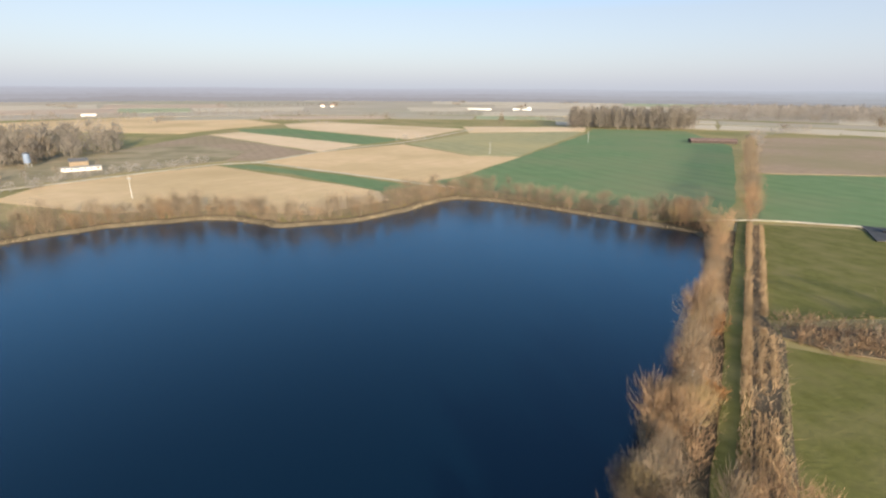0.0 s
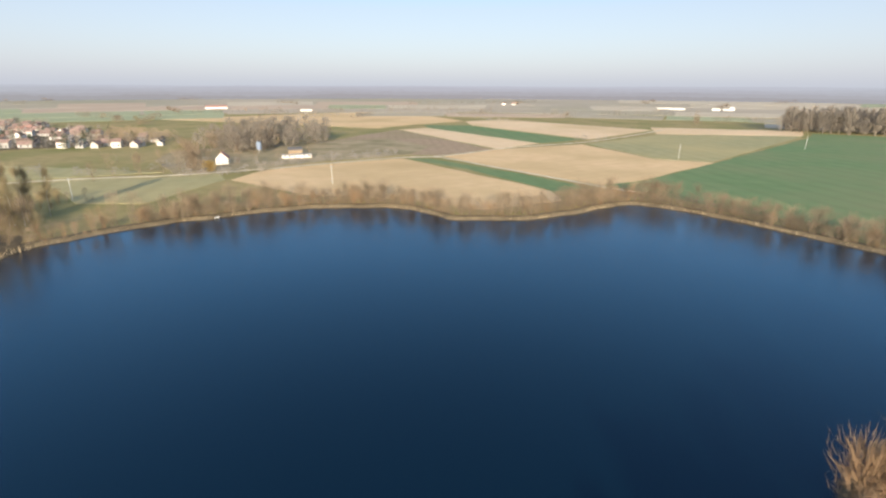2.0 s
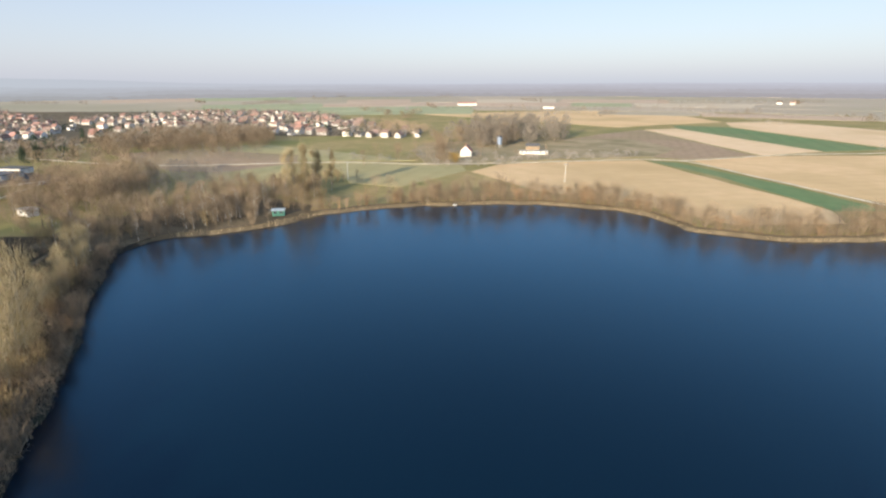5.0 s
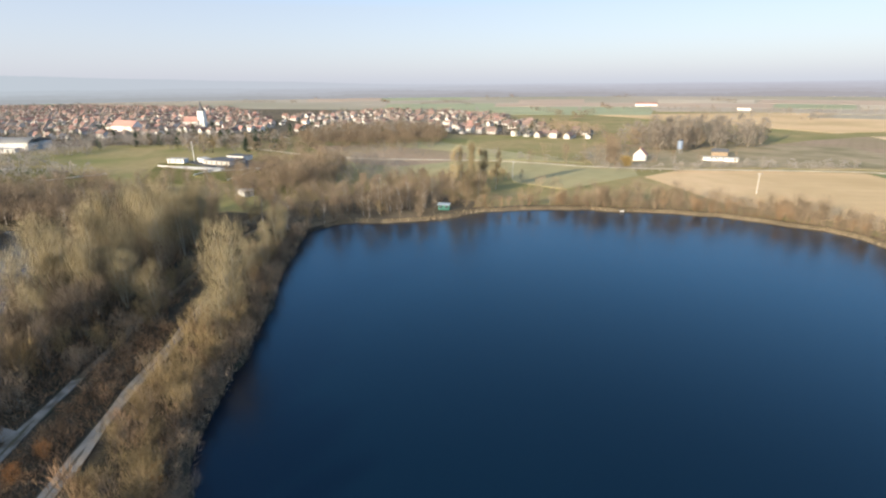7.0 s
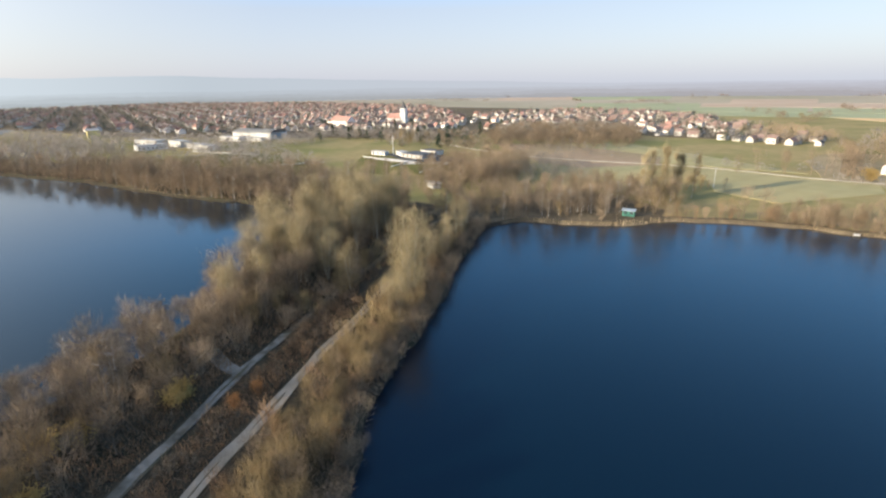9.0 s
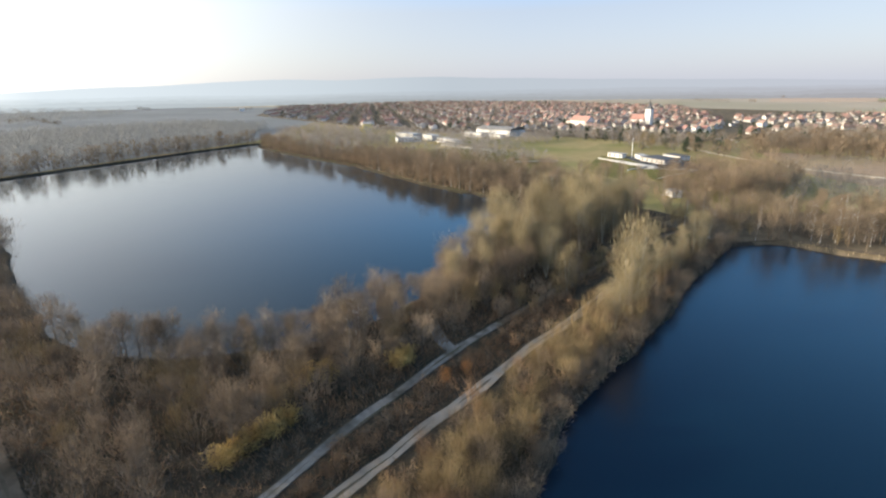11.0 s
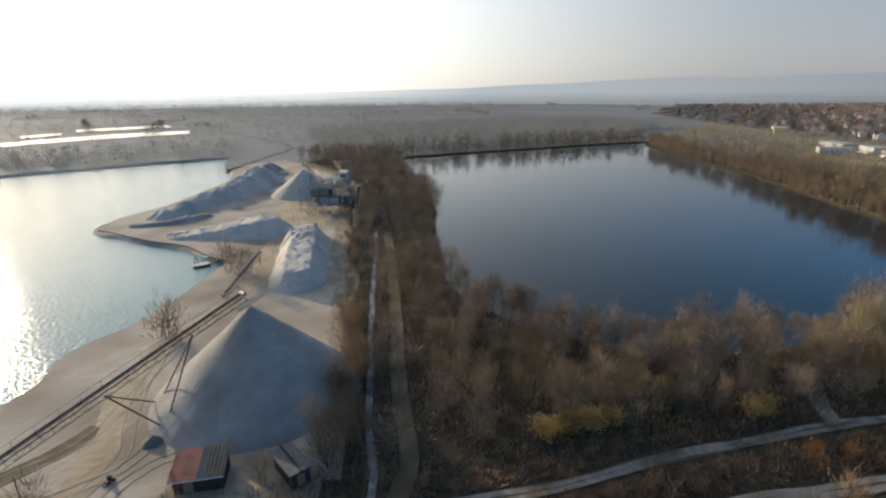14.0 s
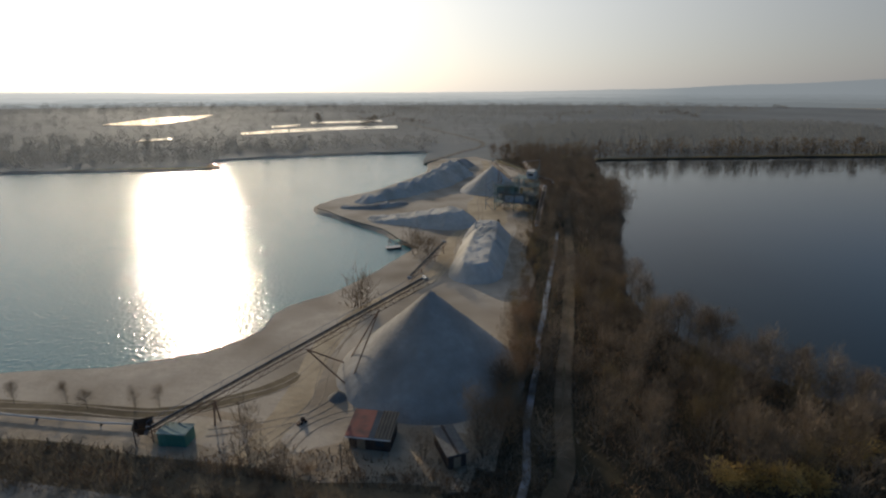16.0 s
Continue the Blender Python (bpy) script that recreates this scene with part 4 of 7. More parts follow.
def along(points, spacing, side, kinds, group, seed, size=(0.75, 1.15), keep=lambda x, y: True):
    """Trees in a row along a line, up to so far to either side."""
    rng = random.Random(seed)
    line = smooth_loop(points, 2.0, 0, 0, closed=False)
    seg = np.linalg.norm(np.diff(line, axis=0), axis=1)
    s = np.concatenate([[0], np.cumsum(seg)])
    t = 0.0
    while t < s[-1]:
        x, y = np.interp(t, s, line[:, 0]) + rng.uniform(-side, side), np.interp(t, s, line[:, 1]) + rng.uniform(-side, side)
        kind, z = rng.choice(kinds), rng.uniform(*size)
        if not wet(x, y) and keep(x, y):
            plant(kind, x, y, z, group, rng)
        t += spacing * rng.uniform(0.7, 1.3)


def road_clear(lines, width):
    pts = np.concatenate([smooth_loop(l, 2.0, 0, 0, closed=False) for l in lines])
    return lambda x, y: np.min((pts[:, 0] - x) ** 2 + (pts[:, 1] - y) ** 2) > width ** 2


YARD_EDGE = [(-13, -56), (-19, -70), (-31, -100), (-42, -133), (-58.5, -185), (-80, -246)]
patch("rough_ground", band(YARD_EDGE, -2.0, 3.4).tolist(), "rut_sand", 1.372, "rough weedy ground at the edge of the sand", "rough ground", 2.2, 4, 99)
TRACK = [(-18, -46.7), (-24, -53.3), (-30, -70), (-42.7, -100), (-60, -142.7), (-78.7, -193.3), (-93.3, -233.3)]
DITCH = [(-16, -48), (-18.7, -53.3), (-22.7, -65.3), (-29.3, -81.3), (-37.3, -102), (-51.3, -134.7), (-66.7, -172)]
clear = road_clear([ROAD_N, ROAD_S, TRACK, DITCH], 2.2)
wide_clear = road_clear([ROAD_N, ROAD_S], 3.3)
off_yard = road_clear([YARD_EDGE], 6.5)
STRIP_EAST = [(33.6, 47), (41.2, 60.1), (49.2, 74.1), (56, 86.5), (66.2, 104), (84.7, 135.9), (103, 167.5), (114.5, 187)]
fill(EAST, 3.1, ["willow", "brown_alder", "brown_alder", "osier", "willow", "shrub", "alder"], "trees on the lake bank", 1, (0.7, 1.08), road_clear([STRIP_EAST], 4.2))
along([(9, 33), (21.5, 51), (33.5, 69.5), (49.5, 92.5), (70, 129), (86, 160)], 2.2, 1.0, ["willow", "brown_alder", "willow", "osier"], "trees on the lake bank", 101, (0.85, 1.25))
plant("birch", 38.2, 68, 0.85, "trees on the lake bank", random.Random(8))
plant("orange_tree", 57.5, 95, 1.0, "rust-leaved trees on the bank")
plant("orange_tree", 42, 69.5, 1.05, "rust-leaved trees on the bank")
along([(117, 187), (119.3, 191), (147.2, 240), (199.3, 332), (265, 449)], 5.2, 1.2, ["alder", "alder", "oak", "brown_alder"], "trees in the field hedge", 2, (1.0, 1.35))
along([(41, 54), (53, 75), (69, 101), (94, 145), (117, 184)], 2.6, 0.9, ["shrub", "grey_shrub"], "hedge along the strip", 3, (0.3, 0.5))
for x, y, k in ((36.5, 47.5, 0.8), (39.5, 50.5, 0.75), (42.5, 49, 0.85), (43.5, 53, 0.7), (40, 46, 0.9), (45, 47, 0.8)):
    plant("willow", x, y, k, "hedge along the strip", random.Random(int(x * 7)))
fill(np.array([(70.5, 93.5), (77, 87), (83, 83.5), (122, 84), (122, 104), (95, 98.5), (79, 101.5), (72, 101)], float), 2.3, ["grey_shrub", "shrub", "shrub"], "hedge across the meadow", 4, (0.7, 1.15))
plant("alder", 99, 101, 0.75), plant("birch", 106.7, 104, 0.75), plant("alder", 112, 99, 0.8)
NORTH = [(100, 200), (82.7, 194.7), (62.7, 210), (42.7, 226), (18.7, 239.3), (1.3, 239.3), (-22, 212), (-37.3, 198), (-60, 189.3), (-74.7, 196), (-95.3, 198.7), (-128, 184), (-153.3, 156.7), (-168.7, 136)]
along(NORTH, 1.15, 2.2, ["grey_shrub", "grey_shrub", "grey_willow", "grey_shrub"], "bushes along the far shore", 5, (0.9, 1.3))
along(NORTH, 2.6, 2.4, ["alder", "alder", "alder", "willow", "oak"], "bushes along the far shore", 51, (0.6, 0.9))
along([(-80, 197), (-96, 198), (-128, 183.5), (-153, 156), (-168.5, 136), (-175, 116), (-179, 102)], 1.5, 2.2, ["grey_willow", "brown_alder", "shrub", "grey_willow", "alder"], "bushes along the far shore", 52, (0.5, 0.85))
along([(13.3, 241.3), (0, 241.3), (-13.3, 226.7), (-24, 216)], 3.0, 2.0, ["alder", "alder", "willow"], "bushes along the far shore", 6, (0.8, 1.0))
along([(101.3, 197.3), (93.3, 194.7), (85.3, 196)], 2.2, 4.0, ["oak", "alder"], "trees on the lake bank", 7, (0.7, 1.0))
fill(WEST, 4.7, ["alder", "birch", "grey_willow", "osier", "grey_willow", "alder"], "trees on the western shore", 8, (0.72, 1.05), lambda x, y: math.hypot(x + 182, y - 90) > 7 and y < 0.6 * -x)
along([(-203, 106), (-206, 118), (-211, 132)], 4.2, 1.8, ["lombardy"], "row of columnar poplars", 9, (1.15, 1.35))
along([(-187, 60), (-190, 68), (-192, 78), (-187, 86)], 4.0, 2.0, ["birch"], "birches on the western shore", 10, (0.9, 1.1))
fill(DAM, 2.8, ["osier", "osier", "osier", "willow", "grey_willow", "grey_shrub"], "bushes on the dam", 11, (0.55, 0.95), wide_clear)
fill(VERGE, 1.8, ["shrub", "shrub", "grey_shrub", "shrub"], "bushes between the tracks", 12, (0.35, 0.85), clear)
fill(WOOD_SW, 4.1, ["alder", "grey_willow", "alder", "grey_shrub", "grey_willow", "alder", "osier", "grey_willow", "alder"], "trees of the wood", 13, (0.65, 1.05), clear)
GROVE = np.array([(-102, -31), (-108, -28), (-130, -20), (-160, -8), (-190, 4), (-196, -24), (-160, -32), (-128, -40), (-104, -44)], float)
fill(GROVE, 5.4, ["poplar", "poplar", "poplar", "poplar", "alder"], "tall poplars on the dam", 14, (0.8, 1.1), lambda x, y: clear(x, y) and x < -128)
fill(GROVE, 3.8, ["alder", "oak", "osier", "grey_willow", "alder"], "trees on the dam", 141, (0.75, 1.1), lambda x, y: clear(x, y) and x > -132)
fill(GROVE, 8.0, ["poplar"], "trees on the dam", 142, (0.5, 0.7), lambda x, y: clear(x, y) and x > -132)
along([(-108, 0), (-116, 4), (-124, 5), (-172, 24), (-186, 26)], 6.5, 2.0, ["poplar"], "tall poplars by the water", 15, (0.4, 0.75), clear)
for x, y, s in ((-121.7, -11.7, 0.68), (-112, 3.6, 1.25), (-109.5, 2.4, 0.9), (-104, 0.4, 0.6), (-130, -18.2, 0.9), (-131, -24, 0.95)):
    plant("poplar", x, y, s, "tall poplars by the water", random.Random(int(-x)))
for x, y, s in ((39, 68, 0.9), (41, 71, 0.95), (42, 75, 0.9), (44, 79, 1.0), (46, 83, 0.95), (47.5, 87, 1.0), (49.5, 91, 0.95), (51, 94, 0.9)):
    plant("grey_willow" if int(y) % 2 else "osier", x, y, s, "trees on the lake bank", random.Random(int(y)))
for x, y, s in ((-81, -48, 0.95), (-85, -58, 0.9), (-83.4, -50, 0.9), (-98, -49, 1.0), (-71, -62, 0.9), (-64, -78, 1.0), (-62, -90, 0.9)):
    plant("birch", x, y, s, "birches at the edge of the wood", random.Random(int(-y)))
for x, y, k, n in ((-95, -50.5, 1.1, "alder"), (-88, -56, 1.0, "alder"), (-79, -49, 0.8, "birch"), (-62, -71, 0.8, "alder"), (-74.6, -59.7, 0.75, "alder")):
    plant(n, x, y, k, "single trees by the water", random.Random(int(-x)))
for x, y in ((-43.8, -48.3), (-46.4, -47.6), (-48.6, -47.2), (-50.6, -46.2), (-53.6, -44.9), (-64, -49.3), (-67.3, -47.3), (-75.2, -36), (-77, -36)):
    plant("yellow_bush", x, y, 0.8, "yellow bushes by the track", random.Random(int(-x)))
for x, y in ((-73.3, -26.7), (-64.7, -10), (-77, -24)):
    plant("orange_tree", x, y, 0.5, "rust-coloured bushes on the dam", random.Random(int(-x)))
along([(-62.5, -93), (-64.5, -116), (-71.5, -137), (-85, -166), (-108, -212), (-128, -280), (-161, -360)], 1.5, 1.2, ["alder", "grey_willow", "grey_shrub", "grey_willow"], "trees at the edge of the lake", 164, (0.55, 0.95), lambda x, y: True)
along([(-218, -36.5), (-172.7, -36.3), (-128, -41.5), (-100, -46.8), (-76, -59), (-66, -76), (-61, -92)], 1.7, 1.0, ["grey_willow", "grey_shrub", "alder"], "trees at the edge of the lake", 165, (0.5, 0.85))
along(DITCH, 2.6, 1.9, ["grey_shrub", "grey_willow", "grey_shrub"], "bushes along the ditch", 163, (0.4, 0.75))
fill(STRIP, 5.0, ["alder", "alder", "oak", "grey_willow"], "trees beside the gravel works", 16, (0.75, 1.1), lambda x, y: clear(x, y) and off_yard(x, y))
along([(-224, -40), (-241.3, -65.3), (-258.7, -97.3), (-294.7, -148), (-320, -184), (-348, -236.7), (-408, -333.3)], 2.4, 5.0, ["alder", "oak", "birch", "alder", "alder"], "trees on the western lake shore", 17, (0.6, 1.4))
along([(-219.5, -39.5), (-238.5, -63.5), (-255.5, -96.5), (-292.5, -147.5), (-318, -183), (-346, -236), (-403, -329)], 1.9, 1.3, ["alder", "grey_willow", "birch", "grey_willow"], "trees on the western lake shore", 170, (0.45, 1.2))
along([(-232, -44), (-250, -70), (-268, -100), (-304, -152), (-330, -190)], 3.0, 5.0, ["alder", "grey_willow", "oak"], "trees on the western lake shore", 171, (0.6, 1.4))
along([(-177, 31), (-160, 23), (-135.3, 14.3), (-107.3, 5.6), (-88.7, -1.8), (-72.7, -7.6), (-56, -10)], 0.95, 1.6, ["dark_shrub", "shrub", "grey_shrub", "dark_shrub"], "bushes on the dam", 172, (0.5, 0.9))


def shore_bushes():
    """Low bushes that hang over the water all along the dam."""
    rng = random.Random(176)
    dam = smooth_loop([(-177, 31), (-160, 23), (-135.3, 14.3), (-107.3, 5.6), (-88.7, -1.8), (-72.7, -7.6), (-56, -10), (-34, -9), (-18, 4), (0, 18), (14, 36), (24, 52), (36, 71), (50, 91.5), (71.5, 128.7), (87.5, 159.5)], 2.0, 0, 0, closed=False)
    for d in (-0.5, 0.6, 1.7, 2.8):
        ring = offset(LAKE_1, d)
        for a, b in zip(ring, np.roll(ring, -1, 0)):
            n = max(1, int(np.linalg.norm(b - a) / 1.6))
            for k in range(n):
                x, y = a + (b - a) * (k + rng.random()) / n
                if np.min(np.hypot(dam[:, 0] - x, dam[:, 1] - y)) < 7 and rng.random() < 0.8:
                    plant(rng.choice(("dark_shrub", "dark_shrub", "grey_shrub", "grey_willow")), x, y, rng.uniform(0.4, 0.75), "bushes on the dam", rng, 0.5)


shore_bushes()
along([(x, y - 1.6) for x, y in NORTH], 1.7, 0.9, ["grey_shrub", "grey_shrub", "shrub"], "bushes along the far shore", 179, (0.3, 0.6))
fill(np.array([(-226, -36), (-244, -66), (-262, -98), (-300, -152), (-326, -190), (-350, -178), (-312, -100), (-292, -40), (-262, -16)], float), 5.5, ["alder", "grey_willow", "oak", "birch"], "trees on the western lake shore", 173, (0.8, 1.2))
fill(np.array([(-262, 8), (-290, 20), (-330, 66), (-300, 84), (-250, 60), (-236, 30)], float), 5.5, ["alder", "grey_willow", "oak"], "trees behind the dam", 174, (0.9, 1.25))
fill(np.array([(-232, 60), (-246, 100), (-238, 140), (-222, 150), (-214, 110), (-214, 70)], float), 6.5, ["alder", "grey_willow", "osier"], "trees on the western shore", 175, (0.7, 1.0))
for x, y, k in ((-113, -232, 1.0), (-109, -222, 1.1), (-104, -212, 0.9), (-108, -240, 1.2), (-101, -204, 0.8), (-117, -246, 0.9)):
    plant("pine", x, y, k, "dark pines by the lake", random.Random(int(-y)))
# dark evergreens and single trees in the village edge and the yard
for x, y, s in ((-426.7, 40, 1.2), (-436.7, 48, 1.1), (-506.7, 26.7, 1.3), (-466.7, 166.7, 1.2), (-533.3, 60, 1.2), (-520, -40, 1.2), (-586.7, 6.7, 1.3), (-640, 26.7, 1.2), (-560, -60, 1.1)):
    plant("conifer", x, y, s, "evergreens at the village edge", random.Random(int(x)))
plant("yellow_bush", -229.5, 237.5, 1.6, "", random.Random(3))
plant("grey_willow", 4, -112, 1.5, "", random.Random(4)), plant("grey_willow", 2.8, -110.6, 1.2, "", random.Random(14)), plant("grey_shrub", 5.4, -113, 1.6, "", random.Random(15)), plant("oak", -16, -147.5, 0.5, "", random.Random(16)), plant("grey_shrub", -14, -145.5, 1.5, "", random.Random(17))
plant("grey_willow", -12, -152.5, 1.35, "", random.Random(51)), plant("grey_willow", -14, -155, 1.25, "", random.Random(52)), plant("alder", -14.7, -144, 0.8, "", random.Random(5)), plant("grey_willow", -16.7, -146, 1.2, "", random.Random(6)), plant("grey_willow", -19.3, -149.3, 1.0, "", random.Random(7))
for x, y in ((59.3, -81.3), (50.7, -80), (46.7, -78), (39.3, -77.3), (35.3, -76.7)):
    plant("alder", x, y, 0.38, "young trees on the sand", random.Random(int(x)))
along([(-13, -61), (-20, -70), (-25, -80), (-28, -92)], 1.9, 1.2, ["grey_willow", "alder", "grey_willow", "grey_shrub"], "bushes beside the gravel works", 18, (0.6, 0.95))
along([(-29.5, -94), (-32.5, -106), (-41, -126), (-50, -150), (-57, -172)], 1.8, 1.2, ["osier", "grey_shrub", "grey_willow", "shrub"], "bushes beside the gravel works", 181, (0.3, 0.6))
for x, y, k in ((-16.9, -59.4, 0.7), (-16, -61.8, 0.85), (-18.4, -60.5, 0.75), (-17.6, -63.4, 0.9), (-18.8, -66.5, 0.9)):
    plant("willow", x, y, k, "bushes by the sheds", random.Random(int(-y * 7)))
along([(-19, -64), (-25.5, -78), (-30, -92), (-34.5, -104)], 1.5, 1.3, ["willow", "osier", "grey_willow", "brown_alder"], "bushes beside the gravel works", 182, (0.6, 0.95))
along([(-33, -100), (-44, -133), (-61, -185), (-82, -246)], 1.1, 2.8, ["osier", "shrub", "grey_shrub", "grey_shrub"], "bushes beside the gravel works", 183, (0.2, 0.55))
for x, y, k in ((-88, -168, 1.1), (-91, -173, 1.25), (-92, -179, 1.15), (-95, -184, 1.3), (-97, -190, 1.1), (-99, -197, 1.25), (-103, -204, 1.1), (-105, -211, 1.2), (-109, -219, 1.1)):
    plant("oak", x, y, k, "tall trees at the corner of the lake", random.Random(int(-y)))
along([(13.3, -58.7), (33.3, -61.3), (60, -65.3), (86.7, -66.7)], 3.5, 2.0, ["shrub", "grey_shrub", "grey_willow"], "bushes along the works track", 19, (0.4, 0.75))
along([(110, -71), (84, -66), (54, -62), (27, -57.5), (8, -54)], 1.6, 1.4, ["shrub", "grey_shrub", "grey_shrub"], "bushes along the works track", 191, (0.4, 0.7))
for x, y, s in ((19.6, -62, 0.8), (20, -66.5, 0.95), (13.5, -59, 0.7), (-5.5, -58.5, 0.8), (4.5, -59, 0.6), (-14, -58, 0.9), (-15, -63, 0.9)):
    plant("grey_willow", x, y, s, "bushes by the sheds", random.Random(int(x * 3)))
fill(np.array([(-200, 13.3), (-220, 30), (-230, 60), (-266.7, 53.3), (-313.3, 26.7), (-293.3, -13.3), (-240, -33.3), (-220, -13.3)], float), 10.0, ["alder", "grey_willow", "oak", "birch"], "trees behind the dam", 20, (0.7, 1.1), clear)
along([(-234.7, 138.7), (-230, 150), (-200, 157.3), (-174.7, 142.7)], 6.0, 4.0, ["grey_willow", "grey_shrub", "alder"], "bushes along the far shore", 21, (0.6, 0.95))
along([(-266.7, 193.3), (-252, 248), (-266.7, 270)], 8.0, 5.0, ["alder", "oak"], "trees by the white house", 22, (0.9, 1.2))
along([(x, y + 3.4) for x, y in ROAD_N], 1.5, 1.0, ["shrub", "grey_shrub", "shrub"], "low bushes along the track", 23, (0.28, 0.55), clear)
along([(x, y - 3.4) for x, y in ROAD_N], 1.5, 1.2, ["shrub", "grey_shrub", "shrub"], "low bushes along the track", 24, (0.28, 0.6), clear)
for side, seed in ((2.1, 184), (-2.1, 185)):
    along([(x, y + side) for x, y in ROAD_N[6:10]], 1.7, 0.7, ["grey_willow", "shrub", "grey_shrub", "osier"], "bushes closing over the old track", seed, (0.4, 0.8))
plant("osier", -441, 10, 2.2, "", random.Random(12)), plant("osier", -446, 16, 1.9, "", random.Random(13))
for x, y, k, s in ((-252, 262, "alder", 0.9), (-240, 275, "oak", 0.8), (-236, 268, "grey_shrub", 1.1), (-232, 282, "alder", 0.7), (-228, 300, "grey_shrub", 1.2), (-222, 304, "shrub", 1.0), (-258, 256, "oak", 0.9), (-214, 316, "alder", 0.6), (-241, 259, "shrub", 1.0)):
    plant(k, x, y, s, "trees by the white house", random.Random(int(y)))
grow(155)


def spread_points(poly, spacing, seed, dry=True):
    rng = np.random.default_rng(seed)
    poly = np.array(poly, float)
    lo, hi = poly.min(0), poly.max(0)
    gx, gy = np.meshgrid(np.arange(lo[0], hi[0], spacing), np.arange(lo[1], hi[1], spacing))
    p = np.stack([gx.ravel(), gy.ravel()], 1) + rng.uniform(-0.5, 0.5, (gx.size, 2)) * spacing
    k = inside(poly, p[:, 0], p[:, 1])
    for lake in LAKES:
        k &= ~inside(lake, p[:, 0], p[:, 1])
    return p[k]


def row_points(points, spacing, side, seed):
    rng = np.random.default_rng(seed)
    line = smooth_loop(points, spacing, 0, 0, closed=False)
    return line + rng.uniform(-side, side, line.shape)


grove("far_wood", spread_points([(-120, -400), (-163.3, -374.7), (-293.3, -372), (-373.3, -368.7), (-433.3, -360), (-480, -413.3), (-600, -466.7), (-666.7, -666.7), (-400, -766.7), (-166.7, -666.7)], 10, 1), 12, 10, "wood_hazed", "dense bare wood behind the lake, greyed by haze in its colour", 1, 80, 0.5)
grove("far_wood", spread_points([(-406.7, -333.3), (-353.3, -243.3), (-320, -186.7), (-373.3, -200), (-453.3, -280), (-506.7, -373.3)], 12, 2), 11, 8, "wood_far", "strip of bare trees above the lake shore", 2)
grove("far_wood", spread_points([(-298, 300), (-262, 322), (-248, 392), (-262, 430), (-330, 440), (-345, 380), (-320, 320)], 13, 3), 21, 11, "wood_brown", "tall bare grey copse behind the white house", 3, 200, 0.36)
grove("far_wood", spread_points([(-296, 298), (-272, 314), (-262, 350), (-300, 370), (-325, 330)], 15, 33), 18, 11, "twig_grey", "dark bare trees at the edge of the copse", 33, 180, 0.36)
grove("hedgerow", row_points([(-372, 352), (-330, 322), (-285, 280), (-250, 246), (-231, 228)], 5, 3, 34), 8, 7, "twig_grey", "dark bare trees along a sunken lane", 34, 70, 0.6)
grove("poplar_wood", spread_points([(165, 692), (200, 685), (306, 661), (338, 690), (335, 750), (185, 762)], 9.5, 4), 26, 9, "wood_brown", "plantation of tall bare poplars behind the wheat", 4, 170, 0.36)
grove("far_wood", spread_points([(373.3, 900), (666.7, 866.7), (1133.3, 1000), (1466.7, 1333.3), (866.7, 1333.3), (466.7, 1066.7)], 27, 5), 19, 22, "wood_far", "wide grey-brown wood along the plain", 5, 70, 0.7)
grove("far_wood", spread_points([(106.7, -373.3), (186.7, -368.7), (280, -360), (313.3, -400), (280, -440), (166.7, -426.7), (112, -408)], 12, 6), 8, 8, "wood_hazed", "low bare bushes on the far bank of the pit", 6)
grove("far_wood", spread_points([(-60, -446.7), (40, -437.3), (133.3, -466.7), (333.3, -506.7), (466.7, -600), (200, -573.3), (-80, -533.3)], 17, 7), 10, 10, "wood_hazed", "dark bare trees beyond the gravel pit", 7)
grove("far_wood", spread_points([(-466.7, 120), (-426.7, 220), (-506.7, 246.7), (-600, 173.3), (-573.3, 106.7)], 15, 8), 11, 10, "twig_grey", "bare garden trees at the village edge", 8)
grove("far_wood", spread_points([(-386.7, 46.7), (-393.3, 100), (-466.7, 100), (-506.7, 40), (-453.3, 26.7)], 16, 9), 10, 9, "twig_grey", "bare garden trees beside the sports ground", 9)
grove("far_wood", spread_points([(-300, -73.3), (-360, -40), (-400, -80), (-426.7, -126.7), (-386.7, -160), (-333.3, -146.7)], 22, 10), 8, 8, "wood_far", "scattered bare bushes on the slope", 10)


grove("far_wood", spread_points([(-480, 60), (-560, 40), (-600, -60), (-560, -70), (-520, -40), (-500, 10)], 9, 21), 9, 8, "wood_far", "bare trees in front of the church", 21, 140, 0.36)
grove("far_wood", spread_points([(-520, -30), (-500, -90), (-540, -150), (-580, -140), (-570, -40)], 11, 22), 8, 8, "wood_far", "bare garden trees beside the hall", 22, 140, 0.36)
grove("far_wood", spread_points([(-470, 100), (-455, 160), (-440, 200), (-500, 250), (-590, 235), (-600, 160), (-540, 110)], 9, 23), 11, 9, "wood_brown", "bare wooded belt before the village", 23, 140, 0.36)
edge = spread_points([(-590, -200), (-510, -82), (-425, 22), (-420, 62), (-455, 76), (-530, 82), (-640, -60), (-770, -255)], 10.5, 41)
edge = edge[[noise.noise(Vector((x * 0.025, y * 0.025, 7.0))) > -0.12 for x, y in edge]]
grove("far_wood", edge[::2], 9, 8, "wood_far", "bare trees in the gardens before the church", 41, 40)
grove("far_wood", edge[1::3], 9, 8, "twig_grey", "dark bare trees in the gardens before the church", 42, 40)
grove("far_conifers", edge[2::5], 10, 5, "needle", "dark evergreens in the gardens before the church", 43, 60)
grove("far_wood", spread_points([(-350, 110), (-330, 150), (-370, 175), (-430, 150), (-420, 120)], 13, 44), 6, 6, "wood_brown", "low bare bushes in the rough meadow", 44, 140, 0.36)
